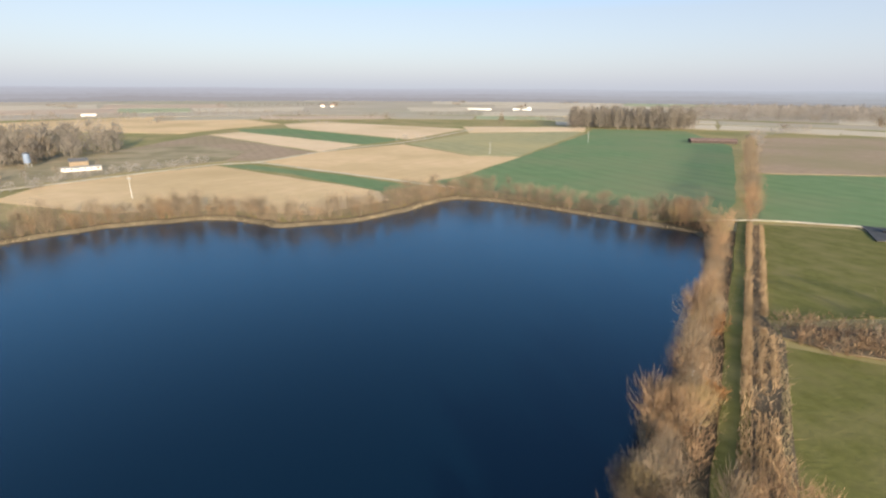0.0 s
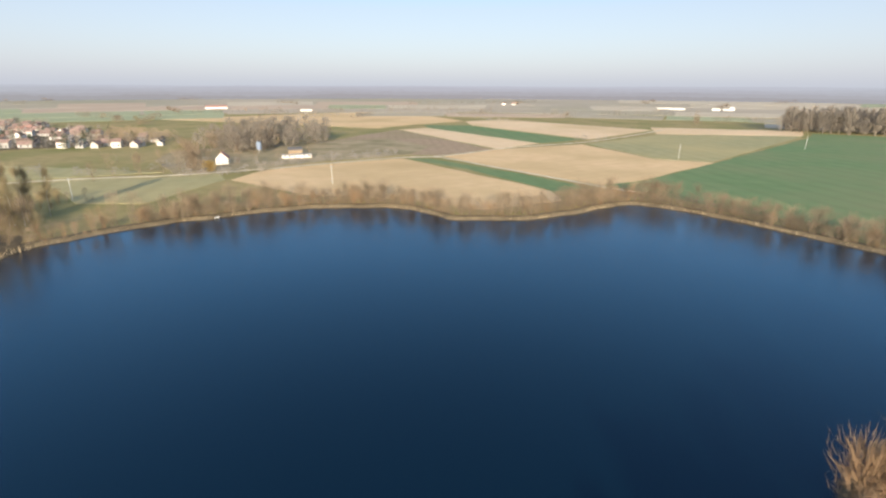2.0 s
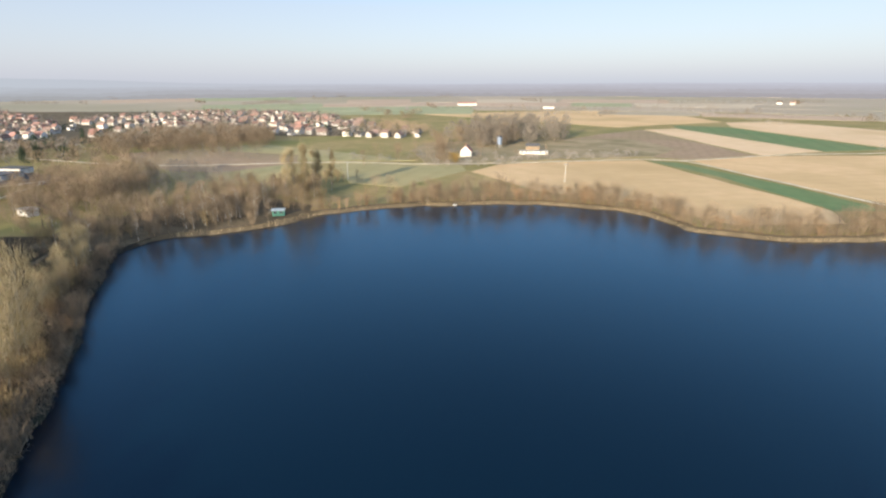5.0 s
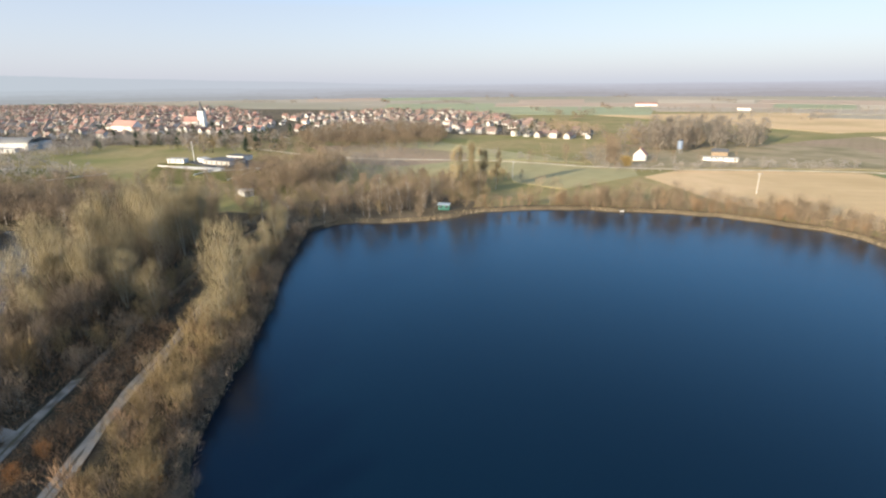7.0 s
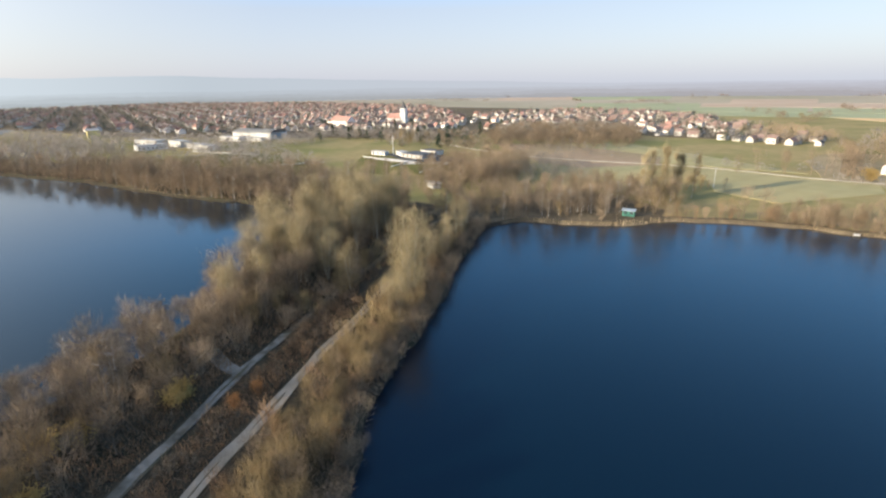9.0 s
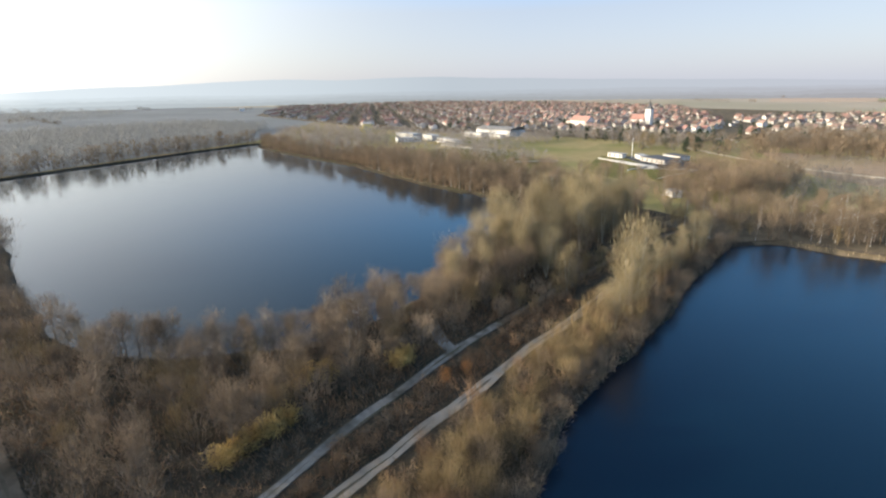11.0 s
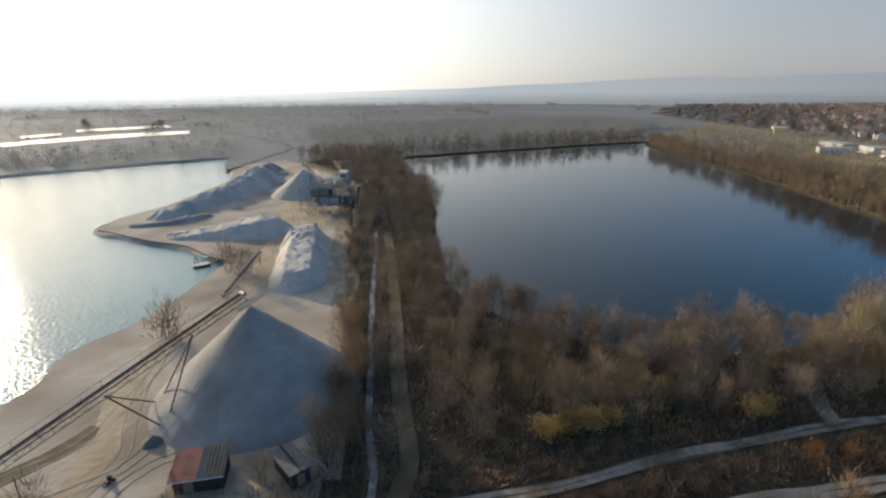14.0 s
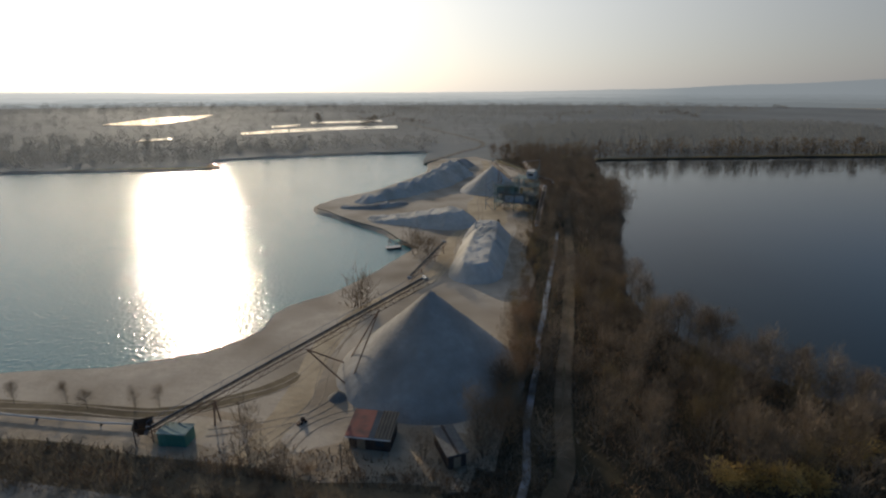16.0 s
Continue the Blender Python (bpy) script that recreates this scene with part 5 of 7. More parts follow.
grove("far_wood", spread_points([(-240, 70), (-262, 52), (-300, 50), (-345, 70), (-350, 95), (-300, 110), (-250, 110)], 11, 45), 9, 8, "wood_brown", "bare brown trees behind the western shore", 45, 140, 0.36)
grove("far_wood", spread_points([(-425, 78), (-398, 125), (-388, 180), (-440, 228), (-520, 235), (-548, 150), (-500, 95)], 11, 47), 12, 10, "twig_grey", "bare wooded belt before the village", 47, 170, 0.36)
grove("far_conifers", spread_points([(-480, 30), (-470, 180), (-600, 200), (-620, 0)], 34, 24), 10, 5, "needle", "dark evergreens before the village", 24, 70)
grove("far_wood", spread_points([(-395, 305), (-380, 350), (-420, 400), (-520, 420), (-470, 330)], 10, 25), 9, 8, "twig_grey", "bare trees along the village edge", 25, 140, 0.36)


grove("far_wood", spread_points([(-90, -480), (-60, -560), (100, -640), (500, -620), (900, -700), (1200, -1100), (700, -1300), (0, -1250), (-250, -900), (-170, -560)], 44, 26), 8, 12, "wood_hazed", "scattered bare trees beyond the pit", 26, 40)
grove("hedgerow", np.concatenate([row_points([(-150 - 0.3 * d, -d), (150, -d - 25), (500, -d + 10), (900 + d * 0.4, -d - 50)], 9 + d * 0.006, 4 + d * 0.006, 50 + d) for d in (500, 560, 640, 760, 900, 1080, 1300)]), 8, 12, "wood_hazed", "long bare hedges between fields beyond the pit", 46, 40)
grove("far_wood", spread_points([(-250, -900), (0, -1250), (700, -1300), (1200, -1100), (1500, -2200), (0, -2500), (-1300, -2200), (-1100, -1300), (-600, -900)], 40, 27), 13, 30, "wood_hazed", "wide bare woods in the southern plain", 27)
grove("far_wood", spread_points([(60, -436), (112, -440), (112, -400), (280, -385), (330, -440), (300, -500), (60, -500)], 9, 28), 6, 8, "wood_hazed", "dark scrub on the far bank of the pit", 28)


belt = spread_points([(-345, -95), (-345, -60), (-410, -55), (-500, -70), (-530, -140), (-590, -270), (-660, -440), (-560, -420), (-470, -300), (-400, -180)], 10, 29)
belt = belt[[noise.noise(Vector((x * 0.02, y * 0.02, 2.0))) > -0.08 for x, y in belt]]
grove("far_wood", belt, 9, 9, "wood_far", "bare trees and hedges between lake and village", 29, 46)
grove("far_wood", spread_points([(-345, -135), (-440, -205), (-520, -300), (-600, -420), (-560, -440), (-470, -330), (-415, -250), (-350, -180)], 11, 48), 8, 8, "wood_brown", "bare scrub between lake and school", 48, 60, 0.7)


def hedgerows():
    rng = random.Random(9)
    pts = []
    for i in range(70):
        az = radians(rng.uniform(-50, 190))
        r = rng.uniform(766.7, 2200)
        x, y = -math.sin(az) * r, math.cos(az) * r
        if -1650 < x < -400 and -1000 < y < 510:
            continue
        a = az + math.pi * 0.5 + rng.gauss(0, 0.35)
        ln = rng.uniform(53.3, 280)
        n = int(ln / 13)
        for k in range(n):
            t = (k / n - 0.5) * ln
            pts.append((x + math.cos(a) * t + rng.uniform(-2.7, 2.7), y + math.sin(a) * t + rng.uniform(-2.7, 2.7)))
    grove("hedgerow", pts, 9, 11, "twig_grey", "long bare hedgerows between far fields", 11, 40)


hedgerows()
grove("hedgerow", row_points([(-160, -362), (-200, -372), (-293, -368), (-373, -365), (-428, -356)], 2.6, 1.4, 63), 4, 6, "twig_grey", "low bare bushes along the far shore", 63, 40, 0.7)
grove("far_wood", spread_points([(490, 1020), (571, 880), (690, 810), (1080, 1000), (1080, 1280), (1090, 1500), (800, 1560), (560, 1300)], 21, 64), 15, 15, "wood_brown", "wide bare wood at the edge of the plain", 64, 50, 0.7)
FAR_ROWS = [[(-572, 927), (-450, 985), (-336, 1050)], [(-134, 904), (-87, 922)], [(-853, 612), (-722, 574)], [(-558, 692), (-522, 898)], [(-577, 1354), (-420, 1480), (-274, 1608)], [(-40, 1010), (120, 1060)], [(-760, 760), (-640, 860)], [(120, 860), (330, 905), (520, 900)]]
grove("hedgerow", np.concatenate([row_points(line, 9, 5, 60 + k) for k, line in enumerate(FAR_ROWS)]), 9, 9, "twig_grey", "bare tree rows between the far fields", 61, 46, 0.7)
grove("far_wood", row_points([(-150, -376), (-200, -378), (-293, -374), (-373, -371), (-430, -364)], 4, 4, 62), 14, 9, "twig_grey", "tall bare trees along the far shore", 62, 80, 0.5)
grove("hedgerow", row_points([(-506.7, 726.7), (-385.3, 923.3), (-170, 740)], 14, 6, 12), 6, 10, "wood_far", "bare hedge at the end of a stubble field", 12)
grove("hedgerow", np.concatenate([row_points([(-232, 222), (-207.7, 237), (-203, 267), (-191, 296), (-158, 349)], 5, 3, 16), row_points([(-410, 479), (-426, 573), (-486, 771), (-388, 892)], 12, 5, 17), row_points([(-401, 948), (-306, 1003), (-182, 918)], 12, 5, 18), row_points([(-333.3, 200), (-286.7, 200), (-261.3, 248), (-220, 280), (-166.7, 343.3)], 8, 5, 13), row_points([(-40, 516.7), (-20, 526.7), (-46.7, 510)], 9, 6, 14)]), 5, 6, "wood_far", "low bare bushes along the field road", 13)
grove("hedgerow", row_points([(293.3, 480), (346.7, 566.7), (466.7, 666.7)], 9, 4, 15), 9, 8, "wood_far", "bare trees along the brown field", 14)


def reeds(name, lines, width, height, label, seed, density=9.0, mat="reed", blade=0.1, base=0.2):
    """A belt of dry reeds along the water's edge."""
    rng = np.random.default_rng(seed)
    V = []
    for points in lines:
        line = smooth_loop(points, 1.0, 0, 0, closed=False)
        n = int(len(line) * density)
        i = rng.integers(0, len(line), n)
        dens = np.array([noise.noise(Vector((line[k][0] * 0.05, line[k][1] * 0.05, seed))) for k in range(len(line))])
        keep = rng.uniform(-0.55, 0.75, n) < dens[i] * 1.8 + 0.15
        i = i[keep]
        n = len(i)
        b = np.concatenate([line[i] + rng.uniform(-width, width, (n, 2)), np.full((n, 1), base)], 1)
        d = np.concatenate([rng.normal(0, 0.22, (n, 2)), np.ones((n, 1))], 1) * (height * rng.uniform(0.6, 1.2, (n, 1)))
        s = rng.normal(0, 1, (n, 3)) * [1, 1, 0]
        s *= (blade / np.linalg.norm(s, axis=1))[:, None]
        V.append(np.stack([b - s, b + s, b + d], 1).reshape(-1, 3))
    v = np.concatenate(V)
    return tagged(fast(name, v, np.arange(len(v)).reshape(-1, 3), mat), label, "reeds", kind="stuff")


SHORE_N = [(92.7, 180), (81.3, 191.3), (61.3, 206.7), (41.3, 222.7), (17.3, 236), (2, 236), (-19.3, 208.7), (-35.3, 194.7), (-59.3, 186), (-74, 192.7), (-94.7, 195.3), (-125.3, 181.3), (-150, 154.7), (-165.3, 135.3), (-172.7, 114), (-176.7, 100.7)]
reeds("reed_belt", [SHORE_N[:11]], 1.5, 1.0, "dry straw-coloured reed belt along the far shore", 1, 16.0, blade=0.07)
reeds("reed_belt", [SHORE_N[10:]], 1.2, 0.8, "thin dry reeds along the far shore", 15, 7.0, blade=0.07)
reeds("reed_belt", [[(-176, 100), (-174, 82.7), (-178.7, 65.3), (-184.7, 52)], [(-226.7, -42.7), (-239.3, -64.7), (-256, -97.3), (-293.3, -148.7)]], 2.0, 1.8, "patchy dry reeds on the western shores", 2, 7.0)
reeds("undergrowth", [[(35, 47), (38.4, 52.7), (42.9, 60.1), (51.2, 74.1), (60.3, 89.8), (69.5, 105.6), (87.1, 136), (107.2, 171), (116.4, 186.6)]] * 2, 0.75, 1.3, "row of tall dry tawny reed beside the grass strip", 3, 40.0, "reed_brown", 0.09, 1.25)
reeds("undergrowth", [[(38, 48), (40.8, 52.7), (45.3, 60.1), (53.8, 74.2), (60.7, 85.4), (68.2, 97.5)], [(41, 48), (43.6, 53.7), (47.4, 60.2), (56, 74.2), (62.9, 85.4), (68.5, 94.6)], [(73.2, 105.6), (85.8, 127), (100.4, 151.7), (120.8, 186.7)]], 0.65, 1.3, "rows of dry tawny reeds in the ditch", 4, 40.0, "reed_brown", 0.09, 1.25)
reeds("undergrowth", [[(44, 51), (49, 60.2), (56, 71), (63.5, 83.4), (69, 92.4)]], 0.6, 0.7, "rough yellowish grass along the meadow edge", 14, 30.0, "twig_buff", 0.1, 1.1)


reeds("undergrowth", [[(-176, 30.5), (-160, 23.2), (-135.3, 14.6), (-107.3, 5.9), (-88.7, -1.4), (-72.7, -7.4), (-56, -10.2), (-34, -9)]] * 2, 2.0, 1.1, "dead brown weeds along the dam shore", 5, 22.0, "twig_grey", 0.25)


def brush(name, poly, n, height, mat, label, seed):
    """Bramble, dead weeds and tall grass on the ground of a wood."""
    rng = np.random.default_rng(seed)
    lo, hi = poly.min(0), poly.max(0)
    p = rng.uniform(lo, hi, (n * 3, 2))
    p = p[inside(poly, p[:, 0], p[:, 1])][:n]
    for lake in LAKES:
        p = p[~inside(lake, p[:, 0], p[:, 1])]
    path = np.concatenate([smooth_loop(l, 1.5, 0, 0, closed=False) for l in (ROAD_N, ROAD_S, TRACK, DITCH)])
    near = np.array([np.min((path[:, 0] - x) ** 2 + (path[:, 1] - y) ** 2) for x, y in p])
    p = p[near > 1.6 ** 2]
    n = len(p)
    b = np.concatenate([p, np.full((n, 1), 1.1)], 1)
    d = np.concatenate([rng.normal(0, 0.55, (n, 2)), np.ones((n, 1))], 1) * (height * rng.uniform(0.4, 1.3, (n, 1)))
    s = rng.normal(0, 1, (n, 3)) * [1, 1, 0.3]
    s *= (0.11 / np.linalg.norm(s, axis=1))[:, None]
    v = np.stack([b - s, b + s, b + d], 1).reshape(-1, 3)
    return tagged(fast(name, v, np.arange(len(v)).reshape(-1, 3), mat), label, "undergrowth", kind="stuff")


brush("undergrowth", WOOD_SW, 18000, 1.2, "twig_grey", "tangled grey-brown undergrowth in the wood", 1)
brush("undergrowth", WOOD_SW, 20000, 1.0, "twig_red", "dead reddish-brown bramble in the wood", 16)
brush("undergrowth", DAM, 9000, 1.0, "twig_grey", "dry grass and weeds on the lake bank", 2)
brush("undergrowth", VERGE, 14000, 0.8, "twig_red", "reddish dead weeds between two tracks", 3)
brush("undergrowth", band(YARD_EDGE, -2.0, 4.5), 5000, 0.7, "twig_gold", "dry grass tufts at the edge of the sand", 18)
brush("undergrowth", STRIP, 14000, 1.0, "twig_grey", "dead weeds and bramble beside the works", 4)
LANE = np.array([(110, -74), (84, -69), (54, -63.5), (27, -58.5), (8, -55), (-12, -53), (-16, -47), (-2, -49), (26, -56), (54, -60), (84, -64), (110, -68)], float)
brush("undergrowth", LANE, 6000, 0.9, "twig_grey", "dead weeds along the works track", 6)
brush("undergrowth", np.array([(-60, -142), (-30, -72), (-22, -50), (-14, -50), (-26, -80), (-52, -140)], float), 5000, 0.9, "twig_grey", "dead weeds between ditch and track", 7)


brush("undergrowth", band(ROAD_N[:9], 1.7, 8.0), 15000, 0.9, "twig_red", "dead reddish weeds beside the track", 8)
brush("undergrowth", band(ROAD_N[:9], 1.5, 5.0), 4000, 0.6, "twig_red", "reddish weeds beside the track", 9)
brush("undergrowth", band(ROAD_N[:9], -5.0, -1.5), 4000, 0.6, "twig_red", "reddish weeds between two tracks", 10)
brush("undergrowth", np.array([(-26, -58), (-26, -46), (-12, -49), (2, -53), (8, -57), (-8, -56), (-14, -60)], float), 2600, 0.8, "twig_grey", "dead weeds where the tracks meet", 12)
brush("undergrowth", band(TRACK[:5], -4.5, -1.8), 3500, 0.8, "twig_grey", "dead weeds between ditch and track", 11)
brush("undergrowth", np.array(HEDGE_BANK, float), 3000, 0.8, "twig_red", "dead weeds in the reedy ditch", 13)
brush("undergrowth", np.array(HEDGE_BANK, float), 7000, 1.3, "reed_brown", "dense dry tawny reeds filling the ditch", 17)
brush("undergrowth", EAST, 8000, 0.9, "twig_red", "dead bracken under the bank trees", 5)

# ---- village ----


def house_parts(w, d, eaves, rise):
    wall = bmesh.new()
    box(wall, (-w / 2, -d / 2, -0.4), (w / 2, d / 2, eaves))
    for s in (-1, 1):
        v = [wall.verts.new(p) for p in ((s * w / 2, -d / 2, eaves), (s * w / 2, d / 2, eaves), (s * w / 2, 0, eaves + rise))]
        wall.faces.new(v if s > 0 else v[::-1])
    roof = bmesh.new()
    gable(roof, w, d, eaves, rise)
    chimney = bmesh.new()
    box(chimney, (w * 0.18, 0.3, eaves + rise * 0.6), (w * 0.18 + 0.7, 1.0, eaves + rise + 1.0))
    return wall, roof, chimney


HOUSES = [(8, 7, 3.8, 3.0, "tile_red"), (9.5, 7.5, 4.0, 3.2, "tile_red"), (8, 6.5, 2.8, 3.2, "tile_red"), (8.5, 7, 4.0, 2.8, "tile_brown"), (10, 6, 2.8, 2.4, "tile_brown"), (7, 7, 4.4, 2.2, "tile_brown"), (6, 4.5, 2.4, 1.3, "slate"), (12, 7, 3.2, 3.0, "tile_red")]
LABELS = {"tile_red": "pale rendered village house with a red tiled roof", "tile_brown": "pale rendered house with a brown tiled roof", "slate": "small grey-roofed outbuilding between the gardens"}


def village():
    rng = random.Random(21)
    areas = [(np.array([(-590, 56), (-620, -40), (-610, -170), (-640, -280), (-760, -480), (-980, -790), (-1500, -1120), (-2000, -800), (-1750, -250), (-1300, 100), (-900, 120), (-666.7, 100)], float), 0.93),
             (np.array([(-426.7, 293.3), (-466.7, 253.3), (-573.3, 246.7), (-640, 200), (-733.3, 220), (-933.3, 253.3), (-1000, 346.7), (-900, 426.7), (-720, 460), (-533.3, 393.3), (-426.7, 363.3)], float), 0.9),
             (np.array([(-600, 106.7), (-900, 126.7), (-966.7, 253.3), (-766.7, 220), (-640, 193.3), (-566.7, 180)], float), 0.35),
             (np.array([(-366, 330), (-392, 292), (-428, 262), (-462, 262), (-430, 292), (-426, 340), (-440, 373), (-400, 373)], float), 1.1)]
    spots = []
    for poly, chance in areas:
        base = 24.0
        lo, hi = poly.min(0), poly.max(0)
        c, s = math.cos(radians(28)), math.sin(radians(28))
        for i in range(-90, 90):
            for j in range(-90, 90):
                u, v = i * 14.5, j * 20.0 + (6 if j % 2 else -3)
                m = (lo + hi) / 2
                x, y = m[0] + c * u - s * v + rng.uniform(-2, 2), m[1] + s * u + c * v + rng.uniform(-2, 2)
                turn = 28 + rng.choice((0, 90, 0, 0)) + rng.gauss(0, 4)
                kind = rng.choice((0, 1, 2, 3, 3, 4, 5, 5, 6, 6, 7) if y < 150 else (4, 6, 6, 6, 5) if x > -480 else (0, 3, 3, 4, 5, 5, 6, 6, 4))
                if rng.random() < chance * 0.8 and lo[0] < x < hi[0] and lo[1] < y < hi[1] and inside(poly, np.array([x]), np.array([y]))[0]:
                    if math.hypot(x + 735, y - 18) < 34 or math.hypot(x + 720, y + 62) < 28 or math.hypot(x + 615, y + 328) < 24:
                        continue
                    spots.append((x * x + y * y, x, y, turn, kind))
    spots.sort()
    first = {}
    far = []
    for n, (_, x, y, turn, kind) in enumerate(spots):
        if n >= 200:
            far.append((x, y, turn, kind))
            continue
        m = pose(x, y, 1.3, 0, 0, turn)
        w, d, e, r, mat = HOUSES[kind]
        if kind not in first:
            h = empty("house", m, LABELS[mat], "house", "houses of the village")
            wall, roof, chimney = house_parts(w, d, e, r)
            shell = part("wall", wall, "plaster", h)
            part("roof", roof, mat, h), part("chimney", chimney, "rust", h)
            for s in (-1, 1):
                for u in (-0.25, 0.25):
                    bm = bmesh.new()
                    box(bm, (u * w - 0.6, s * d / 2 - 0.06, 0.9), (u * w + 0.6, s * d / 2 + 0.06, 2.2))
                    part("window", bm, "glass", shell)
            first[kind] = h
        else:
            copy_thing(first[kind], m)
    verts, faces, mats, k = [], [], [], 0
    for x, y, turn, kind in far:
        w, d, e, r, mat = HOUSES[kind]
        wall, roof, chimney = house_parts(w, d, e, r)
        chimney.free()
        m = pose(x, y, 1.3, 0, 0, turn)
        for bm, slot in ((wall, 0), (roof, {"tile_red": 1, "tile_brown": 2, "slate": 3}[mat])):
            bm.verts.index_update()
            verts += [tuple(m @ p.co) for p in bm.verts]
            faces += [[p.index + k for p in f.verts] for f in bm.faces]
            mats += [slot] * len(bm.faces)
            k += len(bm.verts)
            bm.free()
    ob = raw("distant_houses", verts, faces, "plaster")
    for name in ("tile_red", "tile_brown", "slate"):
        ob.data.materials.append(M[name])
    ob.data.polygons.foreach_set("material_index", mats)
    tagged(ob, "far part of the village, pale houses under red roofs", "houses", kind="stuff")
    g = np.random.default_rng(4)
    trees = np.array([(s[1], s[2]) for s in spots])
    trees = trees[g.integers(0, len(trees), 8200)] + g.uniform(-13, 13, (8200, 2))
    grove("garden_trees", trees[:6900], 9.5, 7.0, "wood_brown", "bare garden trees between the village houses", 31, 26)
    grove("garden_conifers", trees[6900:], 9.5, 4.6, "needle", "dark evergreens between the village houses", 32, 44)


patch("village_ground", [(-500, 40), (-545, -60), (-560, -140), (-600, -270), (-740, -480), (-960, -790), (-1500, -1130), (-2020, -800), (-1770, -240), (-1300, 110), (-980, 420), (-720, 460), (-520, 385), (-400, 360), (-430, 300), (-470, 250), (-590, 240), (-620, 200), (-560, 110)], "bank", 1.28, "brown gardens and yards between the village houses", "gardens", 3.0, 40, 93)
village()


def church():
    m = pose(-724, 20, 1.2, 0, 0, 62)
    c = empty("church", m, "white village church with a pointed grey spire and red nave roof", "church")
    bm = bmesh.new()
    box(bm, (-3.8, -3.8, 0), (3.8, 3.8, 20.5))
    tower = part("tower", bm, "white_wall", c)
    for s in (-1, 1):
        for t in (-1, 1):
            bm = bmesh.new()
            box(bm, (s * 1.3 - 0.5, t * 3.82 - 0.06, 14.5), (s * 1.3 + 0.5, t * 3.82 + 0.06, 18))
            part("belfry_window", bm, "glass", tower)
    bm = bmesh.new()
    base = [bm.verts.new((x * 4.2, y * 4.2, 20.5)) for x, y in ((-1, -1), (1, -1), (1, 1), (-1, 1))]
    ring = [bm.verts.new((2.1 * math.cos(a), 2.1 * math.sin(a), 23.5)) for a in [math.pi * (1.25 + 0.5 * k) for k in range(4)]]
    tip = bm.verts.new((0, 0, 32.5))
    for k in range(4):
        j = (k + 1) % 4
        bm.faces.new((base[k], base[j], ring[j], ring[k]))
        bm.faces.new((ring[k], ring[j], tip))
    bm.faces.new(base[::-1])
    part("spire", bm, "slate", c, "dark slate spire")
    bm = bmesh.new()
    box(bm, (-22, -5.5, 0), (-3.8, 5.5, 7.5))
    nave = part("nave", bm, "white_wall", c)
    for k in range(5):
        for s in (-1, 1):
            bm = bmesh.new()
            box(bm, (-20.5 + 3.4 * k, s * 5.52 - 0.06, 2.5), (-19.3 + 3.4 * k, s * 5.52 + 0.06, 6))
            part("nave_window", bm, "glass", nave)
    bm = bmesh.new()
    gable(bm, 18.4, 11, 7.5, 6.0, 0.3, 0.4)
    bmesh.ops.translate(bm, verts=bm.verts, vec=(-12.8, 0, 0))
    part("roof", bm, "tile_red", c)


church()

# ---- gravel works ----


def heap(name, ridge, top, mat, label, seed, lumps=0, rough=0.35, cell=1.1, flat=0.0, steep=0.76):
    """A heap of gravel along a ridge line, at the angle at which gravel lies, with dumped lumps on it."""
    rng = np.random.default_rng(seed)
    ridge = np.array(ridge, float)
    if len(ridge) == 1:
        ridge = np.concatenate([ridge, ridge + [[0.01, 0]]])
    reach = max(top) / steep + flat + 1.5
    lo, hi = ridge.min(0) - reach, ridge.max(0) + reach
    nx, ny = int((hi[0] - lo[0]) / cell), int((hi[1] - lo[1]) / cell)
    gx, gy = np.meshgrid(np.linspace(lo[0], hi[0], nx), np.linspace(lo[1], hi[1], ny), indexing="ij")
    z = np.full(gx.shape, -5.0)
    for i in range(len(ridge) - 1):
        a, b = ridge[i], ridge[i + 1]
        d = b - a
        t = np.clip(((gx - a[0]) * d[0] + (gy - a[1]) * d[1]) / (d @ d), 0, 1)
        dist = np.hypot(gx - a[0] - t * d[0], gy - a[1] - t * d[1])
        h = top[i] + (top[min(i + 1, len(top) - 1)] - top[i]) * t
        z = np.maximum(z, np.minimum(h, h - steep * (dist - flat)))
    for _ in range(lumps):
        t = rng.uniform()
        i = rng.integers(0, len(ridge) - 1)
        c = ridge[i] + (ridge[i + 1] - ridge[i]) * t + rng.uniform(-1, 1, 2) * flat * 0.95
        h = top[min(i, len(top) - 1)] + rng.uniform(0.15, 0.75)
        z = np.maximum(z, h - 1.3 * np.hypot(gx - c[0], gy - c[1]))
    bump = np.array([[noise.fractal(Vector((x * 0.22, y * 0.22, seed)), 1.0, 2.0, 3) for y in gy[0]] for x in gx[:, 0]])
    z = np.maximum(z, -0.6) + rough * bump * np.clip(z + 0.6, 0, 1)
    verts = np.stack([gx.ravel(), gy.ravel(), z.ravel() + 1.2], 1)
    idx = np.arange(nx * ny).reshape(nx, ny)
    quads = np.stack([idx[:-1, :-1], idx[1:, :-1], idx[1:, 1:], idx[:-1, 1:]], -1).reshape(-1, 4)
    quads = quads[(z.ravel()[quads] > -0.55).any(1)]
    tris = np.concatenate([quads[:, :3], quads[:, [0, 2, 3]]])
    ob = fast(name, verts, tris, mat)
    ob.data.polygons.foreach_set("use_smooth", [True] * len(ob.data.polygons))
    return tagged(ob, label, "gravel mound", "gravel mounds of the works")


